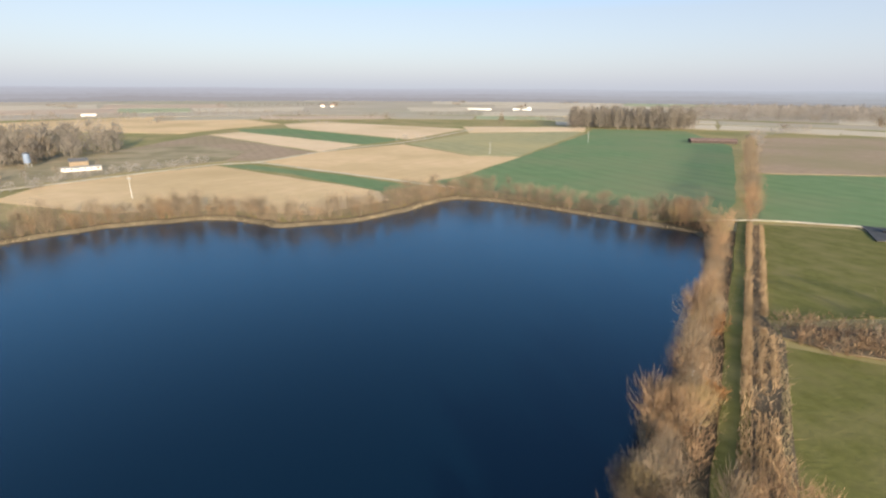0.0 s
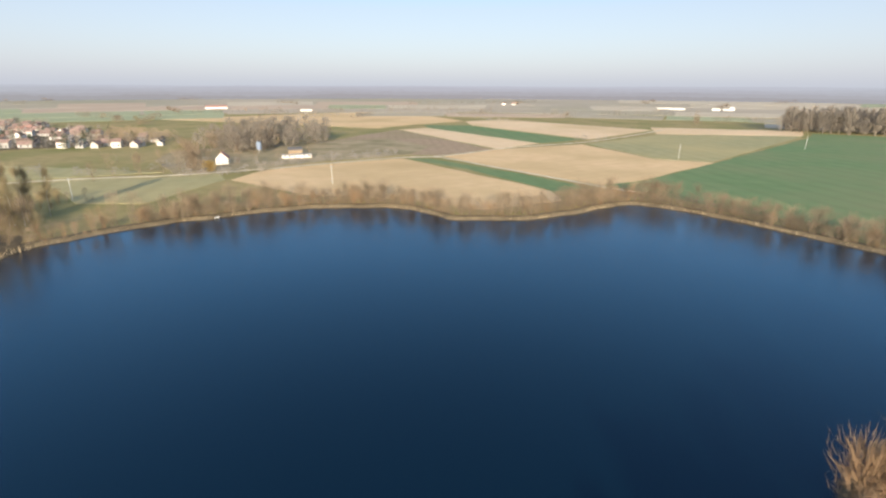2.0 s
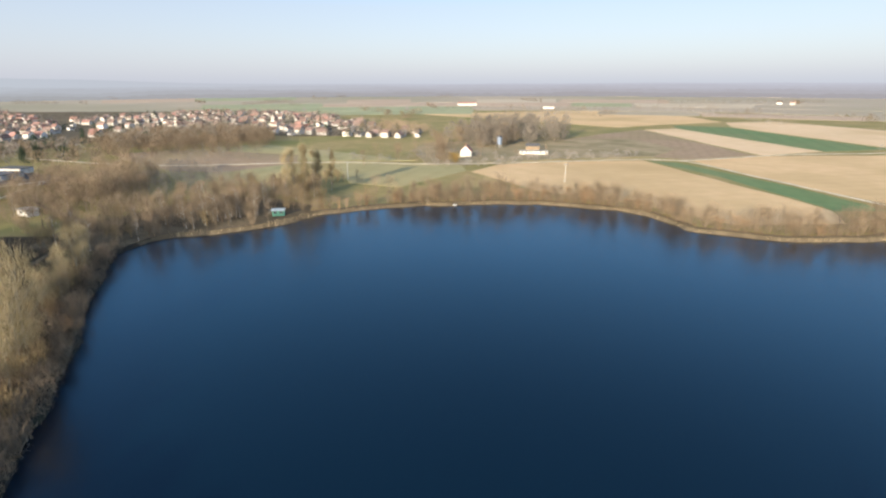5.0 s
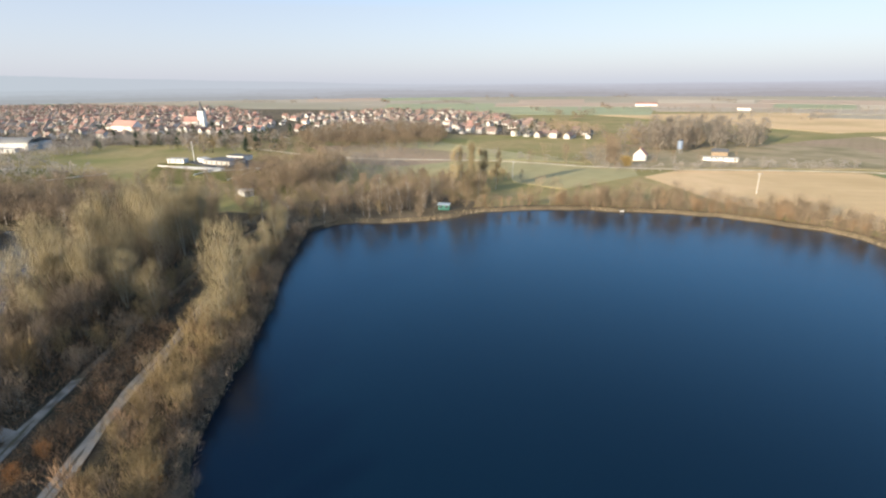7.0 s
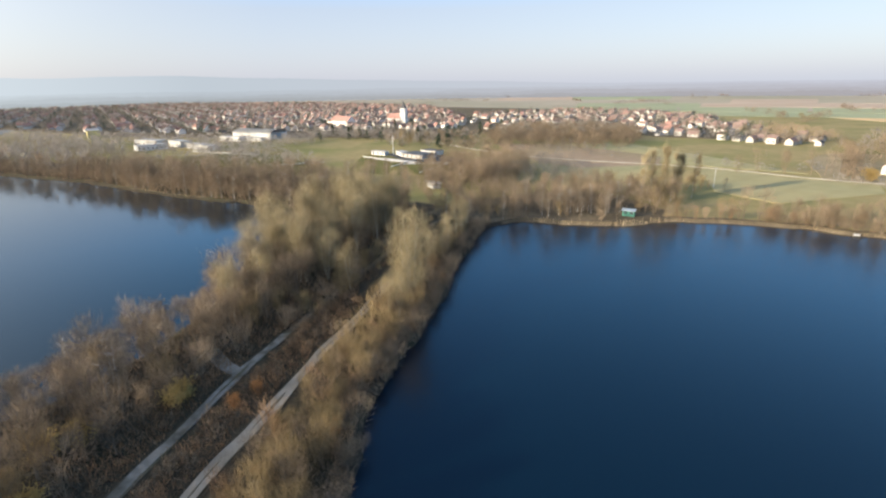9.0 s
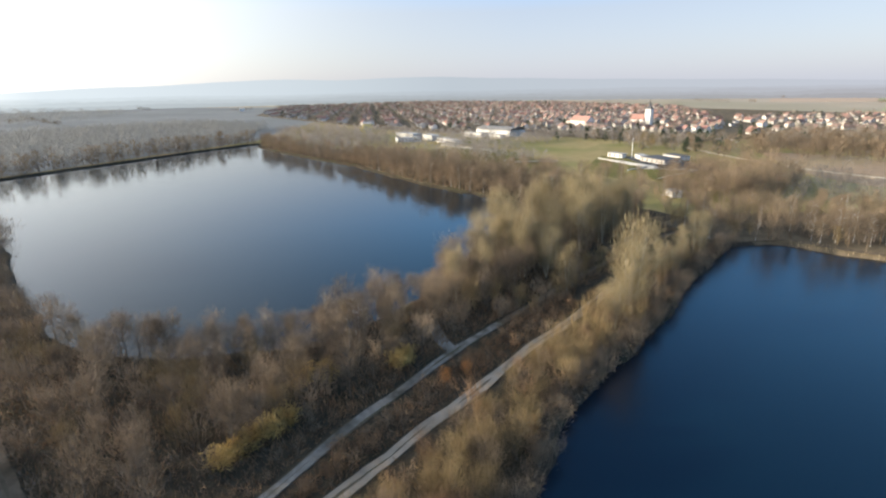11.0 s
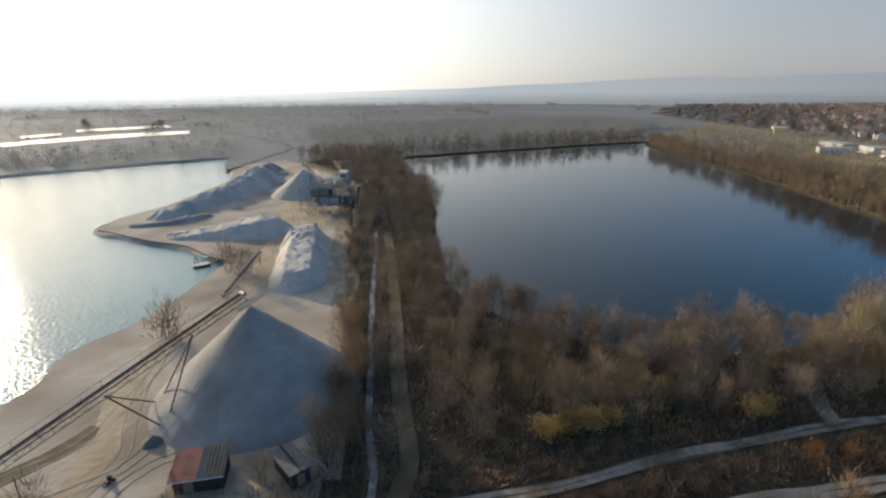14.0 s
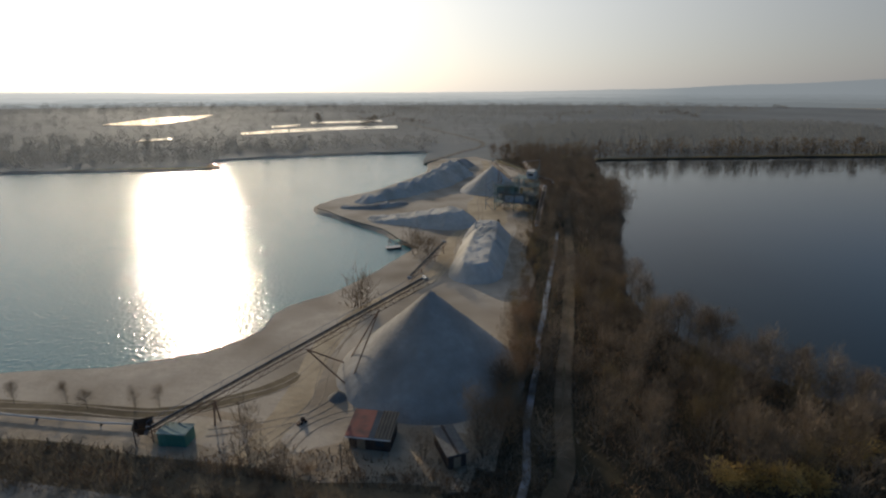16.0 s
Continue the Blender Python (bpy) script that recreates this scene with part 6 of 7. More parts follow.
heap("gravel_mound", [(-9.5, -83.0)], [15.6], "gravel_fine", "tall smooth cone of pale grey gravel under a conveyor", 1, 0, 0.22, 0.8, 0.0, 0.9)
heap("gravel_mound", [(7.0, -75.6)], [1.5], "dark_gravel", "small dark heap of gravel at the foot of the cone", 7, 0, 0.2, 0.4)
heap("gravel_mound", [(-27.5, -131), (-33.5, -149), (-40.5, -171)], [4.6, 5.2, 5.0], "gravel_pale", "long flat-topped heap of pale gravel with dumped lumps", 2, 300, 0.35, 0.45, 3.6, 1.15)
heap("gravel_mound", [(-4, -200), (-14, -197), (-22, -193), (-29, -191)], [0.8, 2.2, 4.0, 5.6], "gravel_pale", "lumpy pale gravel heap beside the water", 3, 260, 0.6, 0.5, 5.5, 0.85)
heap("gravel_mound", [(12, -224), (-2, -222), (-14, -229)], [0.9, 1.6, 1.3], "gravel_fine", "low grey bank of gravel along the spit", 8, 30, 0.5, 0.7, 1.4)
heap("gravel_mound", [(3, -236), (-14, -252), (-34, -278), (-50, -312)], [2.2, 4.6, 6.4, 8.2], "gravel_pale", "long uneven grey ridge of gravel on the spit", 4, 40, 1.7, 1.0, 2.6)
heap("gravel_mound", [(-62, -256)], [13.0], "gravel_pale", "cone of pale gravel below the washing plant", 5, 0, 0.25, 1.0)
heap("gravel_mound", [(-52, -330), (-64, -352)], [6.0, 5.0], "gravel_fine", "grey gravel heap at the end of the yard", 6, 4, 0.4, 1.4, 2.0)
ribbon("road", [(19, -61), (15, -72), (12.5, -84), (10, -96), (2, -112), (-12, -126), (-21, -144), (-26, -165), (-38, -186), (-46, -208), (-50, -232), (-60, -268), (-74, -320), (-84, -372)], 5.0, "haul_sand", 1.362, "ochre haul road through the sand yard", "road", 81, 0.03)
patch("yard", [(-36, -178), (-44, -177), (-52, -188), (-56, -204), (-56, -224), (-62, -246), (-54, -244), (-44, -226), (-40, -208), (-37, -194)], "haul_sand", 1.366, "trodden ochre sand in front of the sorting plant", "yard", 1.5, 4, 98)
patch("yard", [(108, -89), (80, -82.5), (60, -77.2), (42, -72.2), (30, -69), (22, -64), (12, -59), (8, -56), (27, -59.5), (54, -64), (84, -69.5), (108, -74)], "rut_sand", 1.36, "darker brown sand between pipeline and bushes", "yard", 1.2, 4, 100)
ribbon("road", [(105, -92), (85, -87), (63, -81.6), (47, -77.7), (37, -75.2), (28, -76), (20, -79.5), (14, -84)], 3.2, "bank", 1.372, "curved brown track in the sand", "track", 82)
ribbon("road", [(30, -75), (22, -72), (16, -66), (12, -60)], 1.8, "ochre", 1.366, "faint wheel track past the sheds", "track", 83)


def wheel_marks():
    """Pairs of narrow dark wheel marks that curve through the sand."""
    lines = [[(105, -92), (85, -87), (63, -81.6), (47, -77.7), (36, -75), (26, -76.6), (16, -81), (10, -90), (4, -106)],
             [(20, -62), (15, -68), (10.5, -75), (10, -84), (7, -97), (-2, -113), (-14, -126), (-22, -146)],
             [(14, -62), (11, -67.5), (6, -71), (1, -70.5)],
             [(26, -69), (18, -69.5), (11, -71.5), (7, -76)],
             [(-26, -150), (-31, -172), (-43, -196), (-49, -226), (-58, -262)]]
    rng = random.Random(6)
    for k, line in enumerate(lines):
        p = smooth_loop(line, 3.0, 0, 0, closed=False)
        t = np.gradient(p, axis=0)
        t /= np.linalg.norm(t, axis=1)[:, None]
        n = np.stack([-t[:, 1], t[:, 0]], 1)
        for s in (-0.85, 0.85):
            ribbon("wheel_mark", (p + n * s).tolist(), rng.uniform(0.18, 0.34), "rut_sand", 1.38 + 0.004 * k + 0.0013 * s, "dark wheel mark pressed into the sand", "wheel mark", 140 + k, 0.02, 2.0)


wheel_marks()


def lattice(bm, a, b, width, height, bays, r=0.06):
    """A box girder of four chords with cross bracing between two points."""
    a, b = Vector(a), Vector(b)
    along_ = (b - a).normalized()
    side = along_.cross(Vector((0, 0, 1))).normalized() * width / 2
    up = side.cross(along_).normalized() * height
    if up.z < 0:
        up = -up
    rails = [(-1, 0), (1, 0), (1, 1), (-1, 1)]
    node = lambda k, s, u: a.lerp(b, k / bays) + side * s + up * u
    for s, u in rails:
        tube(bm, node(0, s, u), node(bays, s, u), r, r, 4)
    for k in range(bays + 1):
        for (s, u), (s2, u2) in zip(rails, rails[1:] + rails[:1]):
            tube(bm, node(k, s, u), node(k, s2, u2), r * 0.6, r * 0.6, 3)
        if k < bays:
            for s in (-1, 1):
                tube(bm, node(k, s, k % 2), node(k + 1, s, 1 - k % 2), r * 0.6, r * 0.6, 3)
    return side, up


def conveyor(name, a, b, width, bays, label, supports=(), depth=0.9):
    root = empty(name, Matrix.Identity(4), label, "conveyor")
    bm = bmesh.new()
    side, up = lattice(bm, a, b, width, depth, bays)
    part("truss", bm, "rust", root)
    a, b = Vector(a), Vector(b)
    bm = bmesh.new()
    lift = up.normalized() * (depth + 0.12)
    v = []
    for p in (a, b):
        for s in (-0.75, -0.35, 0.35, 0.75):
            v.append(bm.verts.new(p + lift + side * s + up.normalized() * (0.12 if abs(s) > 0.5 else 0)))
    for k in range(3):
        bm.faces.new((v[k], v[k + 1], v[k + 5], v[k + 4]))
    part("belt", bm, "belt", root, "dark rubber conveyor belt")
    for s in (-1, 1):
        bm = bmesh.new()
        for k in range(0, bays + 1, 2):
            p = a.lerp(b, k / bays) + side * s * 1.05 + up
            tube(bm, p, p + Vector((0, 0, 1.0)), 0.03, 0.03, 3)
        tube(bm, a + side * s * 1.05 + up + Vector((0, 0, 1)), b + side * s * 1.05 + up + Vector((0, 0, 1)), 0.035, 0.035, 4)
        part("handrail", bm, "steel", root)
    for end, p in (("head_drum", b), ("tail_drum", a)):
        bm = bmesh.new()
        tube(bm, p + lift - side * 0.9, p + lift + side * 0.9, 0.35, 0.35, 12)
        part(end, bm, "steel", root)
    for p, q in supports:
        bm = bmesh.new()
        tube(bm, p, q, 0.13, 0.13, 5)
        part("support_leg", bm, "rust", root)
    return root


A, B = Vector((33.4, -68.3, 2.2)), Vector((-8.9, -82.8, 18.2))
at = lambda k: A.lerp(B, k)
conveyor("conveyor", A, B, 1.5, 34, "long rusty belt conveyor rising on struts to the gravel cone",
         [(at(0.8), (6.1, -86.4, 1.1)), (at(0.8), (5.4, -78.4, 1.1)), (at(0.52), (6.1, -86.4, 1.6)), (at(0.52), (5.4, -78.4, 1.6)), ((6.1, -86.4, 1.4), (5.4, -78.4, 1.4)),
          (at(0.2), at(0.2).xy.to_3d() + Vector((0.3, 0.6, 1))), (at(0.2), at(0.2).xy.to_3d() + Vector((-0.3, -0.6, 1))), (at(0.02), at(0.02).xy.to_3d() + Vector((0, 0, 1)))])
conveyor("conveyor", (-9, -127, 2.0), (-22, -152, 4.2), 1.2, 16, "low belt conveyor lying across the yard", [((-13, -134.7, 2.6), (-13, -134.7, 1.1)), ((-18, -144.3, 3.4), (-18, -144.3, 1.1)), ((-21.6, -151.2, 4.0), (-21.6, -151.2, 1.1))])


def slab(name, lo, hi, mat, parent, label="", m=None):
    bm = bmesh.new()
    box(bm, lo, hi, m)
    return part(name, bm, mat, parent, label)


def shed_red():
    s = empty("shed", pose(1.2, -63.8, 1.3, 0, 0, -17), "dark timber shed with a patched red and glazed roof", "shed")
    slab("wall", (-3.0, -2.2, -0.3), (3.0, 2.2, 2.5), "dark_wood", s)
    tilt = pose(0, 0, 2.75, -9)
    slab("roof_panel", (0.0, -2.7, 0), (3.4, 2.7, 0.12), "shed_red", s, "red corrugated roof panel", tilt)
    slab("skylight", (-0.9, -2.7, 0.02), (-0.02, 2.7, 0.1), "glass", s, "blue-black glazed strip in the roof", tilt)
    slab("roof_panel", (-3.3, -2.7, 0), (-0.92, 2.7, 0.12), "timber", s, "bare timber roof panel", tilt)
    for k in range(5):
        slab("roof_batten", (-3.1 + 0.5 * k, -2.7, 0.13), (-3.0 + 0.5 * k, 2.7, 0.2), "dark_wood", s, "", tilt)
    slab("gutter", (-3.3, 2.72, -0.05), (3.4, 2.85, 0.06), "white_wall", s, "pale metal gutter", tilt)
    slab("door", (0.6, 2.21, -0.2), (1.8, 2.27, 1.9), "timber", s)
    slab("window", (-2.2, 2.21, 0.9), (-1.0, 2.26, 1.8), "glass", s)


def shed_dark():
    s = empty("shed", pose(-9.3, -59.2, 1.2, 0, 0, 12), "small dark weathered hut with a flat felt roof", "shed")
    slab("wall", (-1.3, -2.9, -0.3), (1.3, 2.9, 2.4), "dark_wood", s)
    slab("roof", (-1.6, -3.2, 2.42), (1.6, 3.2, 2.6), "dark_gravel", s, "dark felt roof")
    slab("roof_ridge", (-0.15, -3.2, 2.61), (0.15, 3.2, 2.72), "dark_wood", s)
    slab("door", (-0.5, 2.91, -0.1), (0.5, 2.97, 1.9), "timber", s)


def shed_green():
    s = empty("shed", pose(29.6, -67.6, 1.3, 0, 0, -13), "green metal container shed with a pale roof", "shed")
    slab("wall", (-2.1, -1.2, -0.3), (2.1, 1.2, 2.1), "green_paint", s)
    slab("roof", (-2.25, -1.35, 2.11), (2.25, 1.35, 2.22), "pale_green", s, "pale greenish sheet roof")
    for k in range(9):
        slab("wall_rib", (-2.0 + 0.48 * k, 1.2, -0.2), (-1.92 + 0.48 * k, 1.26, 2.05), "green_paint", s)
    slab("door", (1.0, 1.21, -0.2), (1.8, 1.28, 1.85), "green_paint", s)


shed_red(), shed_dark(), shed_green()


def hopper():
    h = empty("feed_hopper", pose(34.3, -68.6, 1.2, 0, 0, 15), "rusty steel feed hopper at the conveyor foot", "hopper")
    bm = bmesh.new()
    lo = [bm.verts.new((x * 0.5, y * 0.5, 1.4)) for x, y in ((-1, -1), (1, -1), (1, 1), (-1, 1))]
    hi = [bm.verts.new((x * 1.3, y * 1.3, 3.0)) for x, y in ((-1, -1), (1, -1), (1, 1), (-1, 1))]
    for k in range(4):
        bm.faces.new((lo[k], lo[(k + 1) % 4], hi[(k + 1) % 4], hi[k]))
    bmesh.ops.solidify(bm, geom=bm.faces[:], thickness=0.06)
    part("funnel", bm, "belt", h)
    for x in (-1, 1):
        for y in (-1, 1):
            bm = bmesh.new()
            tube(bm, (x * 1.1, y * 1.1, -0.2), (x * 1.1, y * 1.1, 2.8), 0.09, 0.09, 5)
            part("leg", bm, "rust", h)


hopper()


def washing_plant():
    p = empty("washing_plant", pose(-62, -211, 1.2, 0, 0, -28), "tall teal-grey steel sorting plant with platforms, tanks and belts", "plant")
    xs, ys, floors = (-8.5, -4.2, 0.0, 4.2, 8.5), (-4.5, 0.0, 4.5), (3.6, 7.2, 10.8, 14.2)
    tops = (19.0, 14.4, 14.4, 11.0, 11.0)
    for x, top in zip(xs, tops):
        for y in ys:
            bm = bmesh.new()
            tube(bm, (x, y, -0.3), (x, y, top), 0.2, 0.2, 4)
            part("column", bm, "plant_steel", p)
    for k, z in enumerate(floors):
        x0, x1 = (-9.0, 9.0) if k < 3 else (-9.0, 0.5)
        slab("platform", (x0, -5.0, z), (x1, 5.0, z + 0.2), "plant_steel", p)
        for y in (-4.9, 4.9):
            bm = bmesh.new()
            for h in (0.6, 1.15):
                tube(bm, (x0, y, z + h), (x1, y, z + h), 0.06, 0.06, 4)
            for i in range(9):
                x = x0 + (x1 - x0) * i / 8
                tube(bm, (x, y, z + 0.1), (x, y, z + 1.15), 0.05, 0.05, 3)
            part("handrail", bm, "steel", p)
    for z0, z1 in ((0.2, 3.6), (3.8, 7.2), (7.4, 10.8)):
        for a, b in ((-8.5, -4.2), (0.0, 4.2), (4.2, 8.5)):
            for y in (-4.5, 4.5):
                bm = bmesh.new()
                tube(bm, (a, y, z0), (b, y, z1), 0.09, 0.09, 3)
                tube(bm, (b, y, z0), (a, y, z1), 0.09, 0.09, 3)
                part("brace", bm, "plant_steel", p)
    slab("cladding", (-4.1, 3.2, 3.85), (4.1, 4.3, 6.9), "blue_grey", p, "grey-blue sheet cladding")
    slab("cladding", (0.2, -3.9, 7.45), (7.9, 3.9, 10.2), "plant_steel", p, "teal sheet-clad screen house")
    slab("cabin", (-7.9, -3.6, 14.45), (-4.6, 3.0, 17.0), "white_wall", p, "pale control cabin")
    slab("cabin_window", (-7.4, 3.02, 15.3), (-5.1, 3.08, 16.4), "glass", p)
    slab("cabin_roof", (-8.2, -3.9, 17.02), (-4.3, 3.3, 17.2), "flat_roof", p)
    slab("bunker", (-12.5, 0.5, -0.3), (-9.4, 4.2, 5.2), "dark_wood", p, "dark steel bunker")
    slab("panel", (-3.6, 4.32, 8.0), (-2.5, 4.4, 10.4), "leaf_yellow", p, "yellow painted panel")
    for x in (-6.3, -2.1, 2.1, 6.3):
        bm = bmesh.new()
        tube(bm, (x, -1.6, 3.8), (x, -1.6, 6.6), 1.5, 1.5, 14)
        part("tank", bm, "steel", p)
        bm = bmesh.new()
        tube(bm, (x, -1.6, 1.7), (x, -1.6, 3.6), 0.3, 1.4, 14)
        part("tank_funnel", bm, "steel", p)
    for x, z in ((-3.0, 12.0), (-1.0, 12.4), (6.0, 12.2)):
        bm = bmesh.new()
        tube(bm, (x, 0.5, 10.9), (x, 0.5, z + 1.2), 0.5, 0.5, 10)
        part("cyclone", bm, "blue_grey", p)
    for y in (-2.5, 2.8):
        bm = bmesh.new()
        tube(bm, (-9.2, y, 11.6), (9.2, y, 11.2), 0.22, 0.22, 8)
        part("pipe", bm, "steel", p)
    for k in range(4):
        bm = bmesh.new()
        s0, s1 = (8.9, 3.6 * k), (12.4, 3.6 * (k + 1))
        tube(bm, (s0[0] if k % 2 == 0 else s1[0], 5.3, s0[1]), (s1[0] if k % 2 == 0 else s0[0], 5.3, s1[1] if k < 3 else 13.0), 0.14, 0.14, 4)
        part("stair_flight", bm, "steel", p)
    for x in (9.4, 12.2):
        bm = bmesh.new()
        tube(bm, (x, 5.3, -0.3), (x, 5.3, 13.4), 0.12, 0.12, 4)
        part("stair_post", bm, "steel", p)
    bm = bmesh.new()
    tube(bm, (-8.5, -4.5, 19.0), (-8.5, -4.5, 21.5), 0.12, 0.1, 5)
    tube(bm, (-8.5, -4.5, 21.3), (-3.0, -4.5, 20.4), 0.1, 0.1, 4)
    part("crane_arm", bm, "steel", p)


washing_plant()
conveyor("conveyor", (-61, -217, 13.0), (-62, -255, 15.6), 1.2, 20, "steel discharge belt over a gravel cone", [((-61.7, -240, 14), (-60.4, -240, 1)), ((-61.7, -240, 14), (-63.4, -240, 1))])
conveyor("conveyor", (-60, -176, 2.0), (-73, -206, 11.0), 1.3, 22, "steel belt conveyor climbing to the sorting plant", [((-66.5, -191, 6.5), (-65.3, -191, 1)), ((-66.5, -191, 6.5), (-67.8, -191, 1)), ((-70.6, -200.5, 9), (-70.6, -200.5, 1))])
conveyor("conveyor", (-74, -190, 2.0), (-92, -300, 9.0), 1.3, 40, "long pale belt conveyor beside the trees", [((-78.5, -217.5, 3.8), (-78.5, -217.5, 1)), ((-83, -245, 5.5), (-83, -245, 1)), ((-88, -275, 7.5), (-88, -275, 1))])


conveyor("conveyor", (-54, -217, 20.5), (-76, -206, 12.5), 1.1, 14, "steel belt conveyor sloping over the sorting plant", [((-55, -216.5, 20.2), (-55, -216.5, 1)), ((-56.5, -215.8, 19.6), (-56.5, -215.8, 1)), ((-75, -206.5, 12.8), (-76.2, -204.5, 1))])


def pontoon():
    p = empty("pontoon", pose(-6.5, -164, 0.0, 0, 0, 8), "small steel work pontoon with a frame, moored at the shore", "pontoon")
    slab("hull", (-2.4, -1.2, -0.25), (2.4, 1.2, 0.5), "dark_wood", p)
    slab("deck", (-2.5, -1.3, 0.51), (2.5, 1.3, 0.6), "steel", p)
    for x in (-2.1, -0.6):
        for y in (-1, 1):
            bm = bmesh.new()
            tube(bm, (x, y, 0.6), (x, y, 2.6), 0.06, 0.06, 4)
            part("post", bm, "steel", p)
    slab("roof", (-2.3, -1.2, 2.6), (-0.4, 1.2, 2.7), "green_paint", p)
    for x in (0.6, 1.9):
        bm = bmesh.new()
        tube(bm, (x, -0.9, 0.6), (1.25, 0, 3.8), 0.07, 0.06, 4)
        tube(bm, (x, 0.9, 0.6), (1.25, 0, 3.8), 0.07, 0.06, 4)
        part("tripod", bm, "rust", p)
    slab("gangway", (-10.0, -0.4, 0.9), (-2.4, 0.4, 1.05), "timber", p)


pontoon()


def fence(points, spacing, height, label):
    line = smooth_loop(points, spacing, 0, 0, closed=False)
    f = empty("fence", Matrix.Identity(4), label, "fence")
    post = None
    for x, y in line:
        bm = bmesh.new()
        if post is None:
            tube(bm, (0, 0, -0.3), (0, 0, height), 0.06, 0.05, 5)
            post = part("post", bm, "timber", f)
            post.location = (x, y, 1.3)
        else:
            o = new("post", post.data)
            o.parent, o.location = f, (x, y, 1.3)
            bm.free()
    for z in (height * 0.5, height * 0.95):
        bm = bmesh.new()
        for (x, y), (u, v) in zip(line, line[1:]):
            tube(bm, (x, y, 1.3 + z), (u, v, 1.3 + z), 0.02, 0.02, 3)
        part("rail", bm, "timber", f)


fence([(37, -60.5), (20, -58.8), (8, -57)], 2.4, 1.2, "low timber fence by the works track")


def pipeline():
    """A pale pipe on short stands along the edge of the sand."""
    line = smooth_loop([(100, -90), (80, -84), (65.4, -79.7), (59.5, -77.9), (49.8, -75.1), (42.4, -73.1), (36.3, -71.9)], 3.0, 0, 0, closed=False)
    p = empty("pipeline", Matrix.Identity(4), "pale steel pipeline on short stands along the sand", "pipe")
    bm = bmesh.new()
    stem(bm, [Vector((x, y, 1.85)) for x, y in line], [0.15] * len(line), 8)
    part("pipe", bm, "concrete", p)
    for x, y in line[::3]:
        slab("stand", (x - 0.12, y - 0.12, 1.2), (x + 0.12, y + 0.12, 1.66), "dark_wood", p)


pipeline()


def lamp_mast(x, y, h):
    m = empty("mast", pose(x, y, 1.2), "thin weathered wooden mast with a cross arm", "mast", "masts in the sand yard")
    bm = bmesh.new()
    tube(bm, (0, 0, -0.4), (0, 0, h), 0.11, 0.08, 6)
    part("pole", bm, "timber", m)
    bm = bmesh.new()
    tube(bm, (-0.5, 0, h - 0.4), (0.5, 0, h - 0.4), 0.05, 0.05, 4)
    part("cross_arm", bm, "timber", m)


lamp_mast(25.3, -71.3, 4.0), lamp_mast(5.6, -58.5, 4.2), lamp_mast(21.8, -71.8, 3.4)


def digger(x, y, turn):
    d = empty("loader", pose(x, y, 1.25, 0, 0, turn) @ Matrix.Scale(0.45, 4), "small rusty machine standing in the sand yard", "loader")
    slab("chassis", (-1.2, -0.6, 0.5), (1.2, 0.6, 1.0), "rust", d)
    slab("cab", (-0.6, -0.55, 1.0), (0.4, 0.55, 2.1), "dark_wood", d)
    slab("bucket", (1.4, -0.9, 0.1), (2.0, 0.9, 0.7), "rust", d)
    slab("arm", (0.9, -0.12, 0.7), (1.5, 0.12, 0.95), "rust", d)
    for px in (-0.8, 0.8):
        for s in (-0.75, 0.75):
            bm = bmesh.new()
            tube(bm, (px, s - 0.15, 0.45), (px, s + 0.15, 0.45), 0.45, 0.45, 14)
            part("wheel", bm, "tyre", d)


digger(12.0, -69.5, 40)
digger(-49, -190, 120)

# ---- houses and sheds in the plain ----


def power_pole(x, y, h, turn):
    p = empty("power_pole", pose(x, y, 1.0, 0, 0, turn), "tall pale concrete power pole standing in a field", "power pole", "power poles across the fields")
    bm = bmesh.new()
    stem(bm, [Vector((0, 0, -0.5)), Vector((0, 0, h * 0.5)), Vector((0, 0, h))], [0.17, 0.14, 0.11], 8)
    part("pole", bm, "concrete", p)
    slab("cross_arm", (-1.1, -0.1, h - 0.9), (1.1, 0.1, h - 0.7), "steel", p)
    for k in (-1, 0, 1):
        bm = bmesh.new()
        tube(bm, (k, 0, h - 0.7), (k, 0, h - 0.35), 0.07, 0.05, 6)
        part("insulator", bm, "dark_wood", p)


for x, y, h in ((-142.5, 230, 10), (-229.5, 155, 10), (37, 402, 10), (141, 502, 11)):
    power_pole(x, y, h, 35)


def building(name, x, y, turn, w, d, eaves, rise, wall, roof, label, category, windows=0, z=1.2, flat=False):
    b = empty(name, pose(x, y, z, 0, 0, turn), label, category)
    if flat:
        shell = slab("wall", (-w / 2, -d / 2, -0.4), (w / 2, d / 2, eaves), wall, b)
        slab("roof", (-w / 2 - 0.4, -d / 2 - 0.4, eaves + 0.01), (w / 2 + 0.4, d / 2 + 0.4, eaves + 0.35), roof, b)
    else:
        a, r, c = house_parts(w, d, eaves, rise)
        shell = part("wall", a, wall, b)
        part("roof", r, roof, b)
        if name == "house":
            part("chimney", c, "rust", b)
        else:
            c.free()
    for s in (-1, 1):
        for k in range(windows):
            u = -w / 2 + w * (k + 0.5) / windows
            slab("window", (u - 0.6, s * d / 2 - 0.05, 0.9), (u + 0.6, s * d / 2 + 0.05, min(2.3, eaves - 0.3)), "glass", shell)
    return b


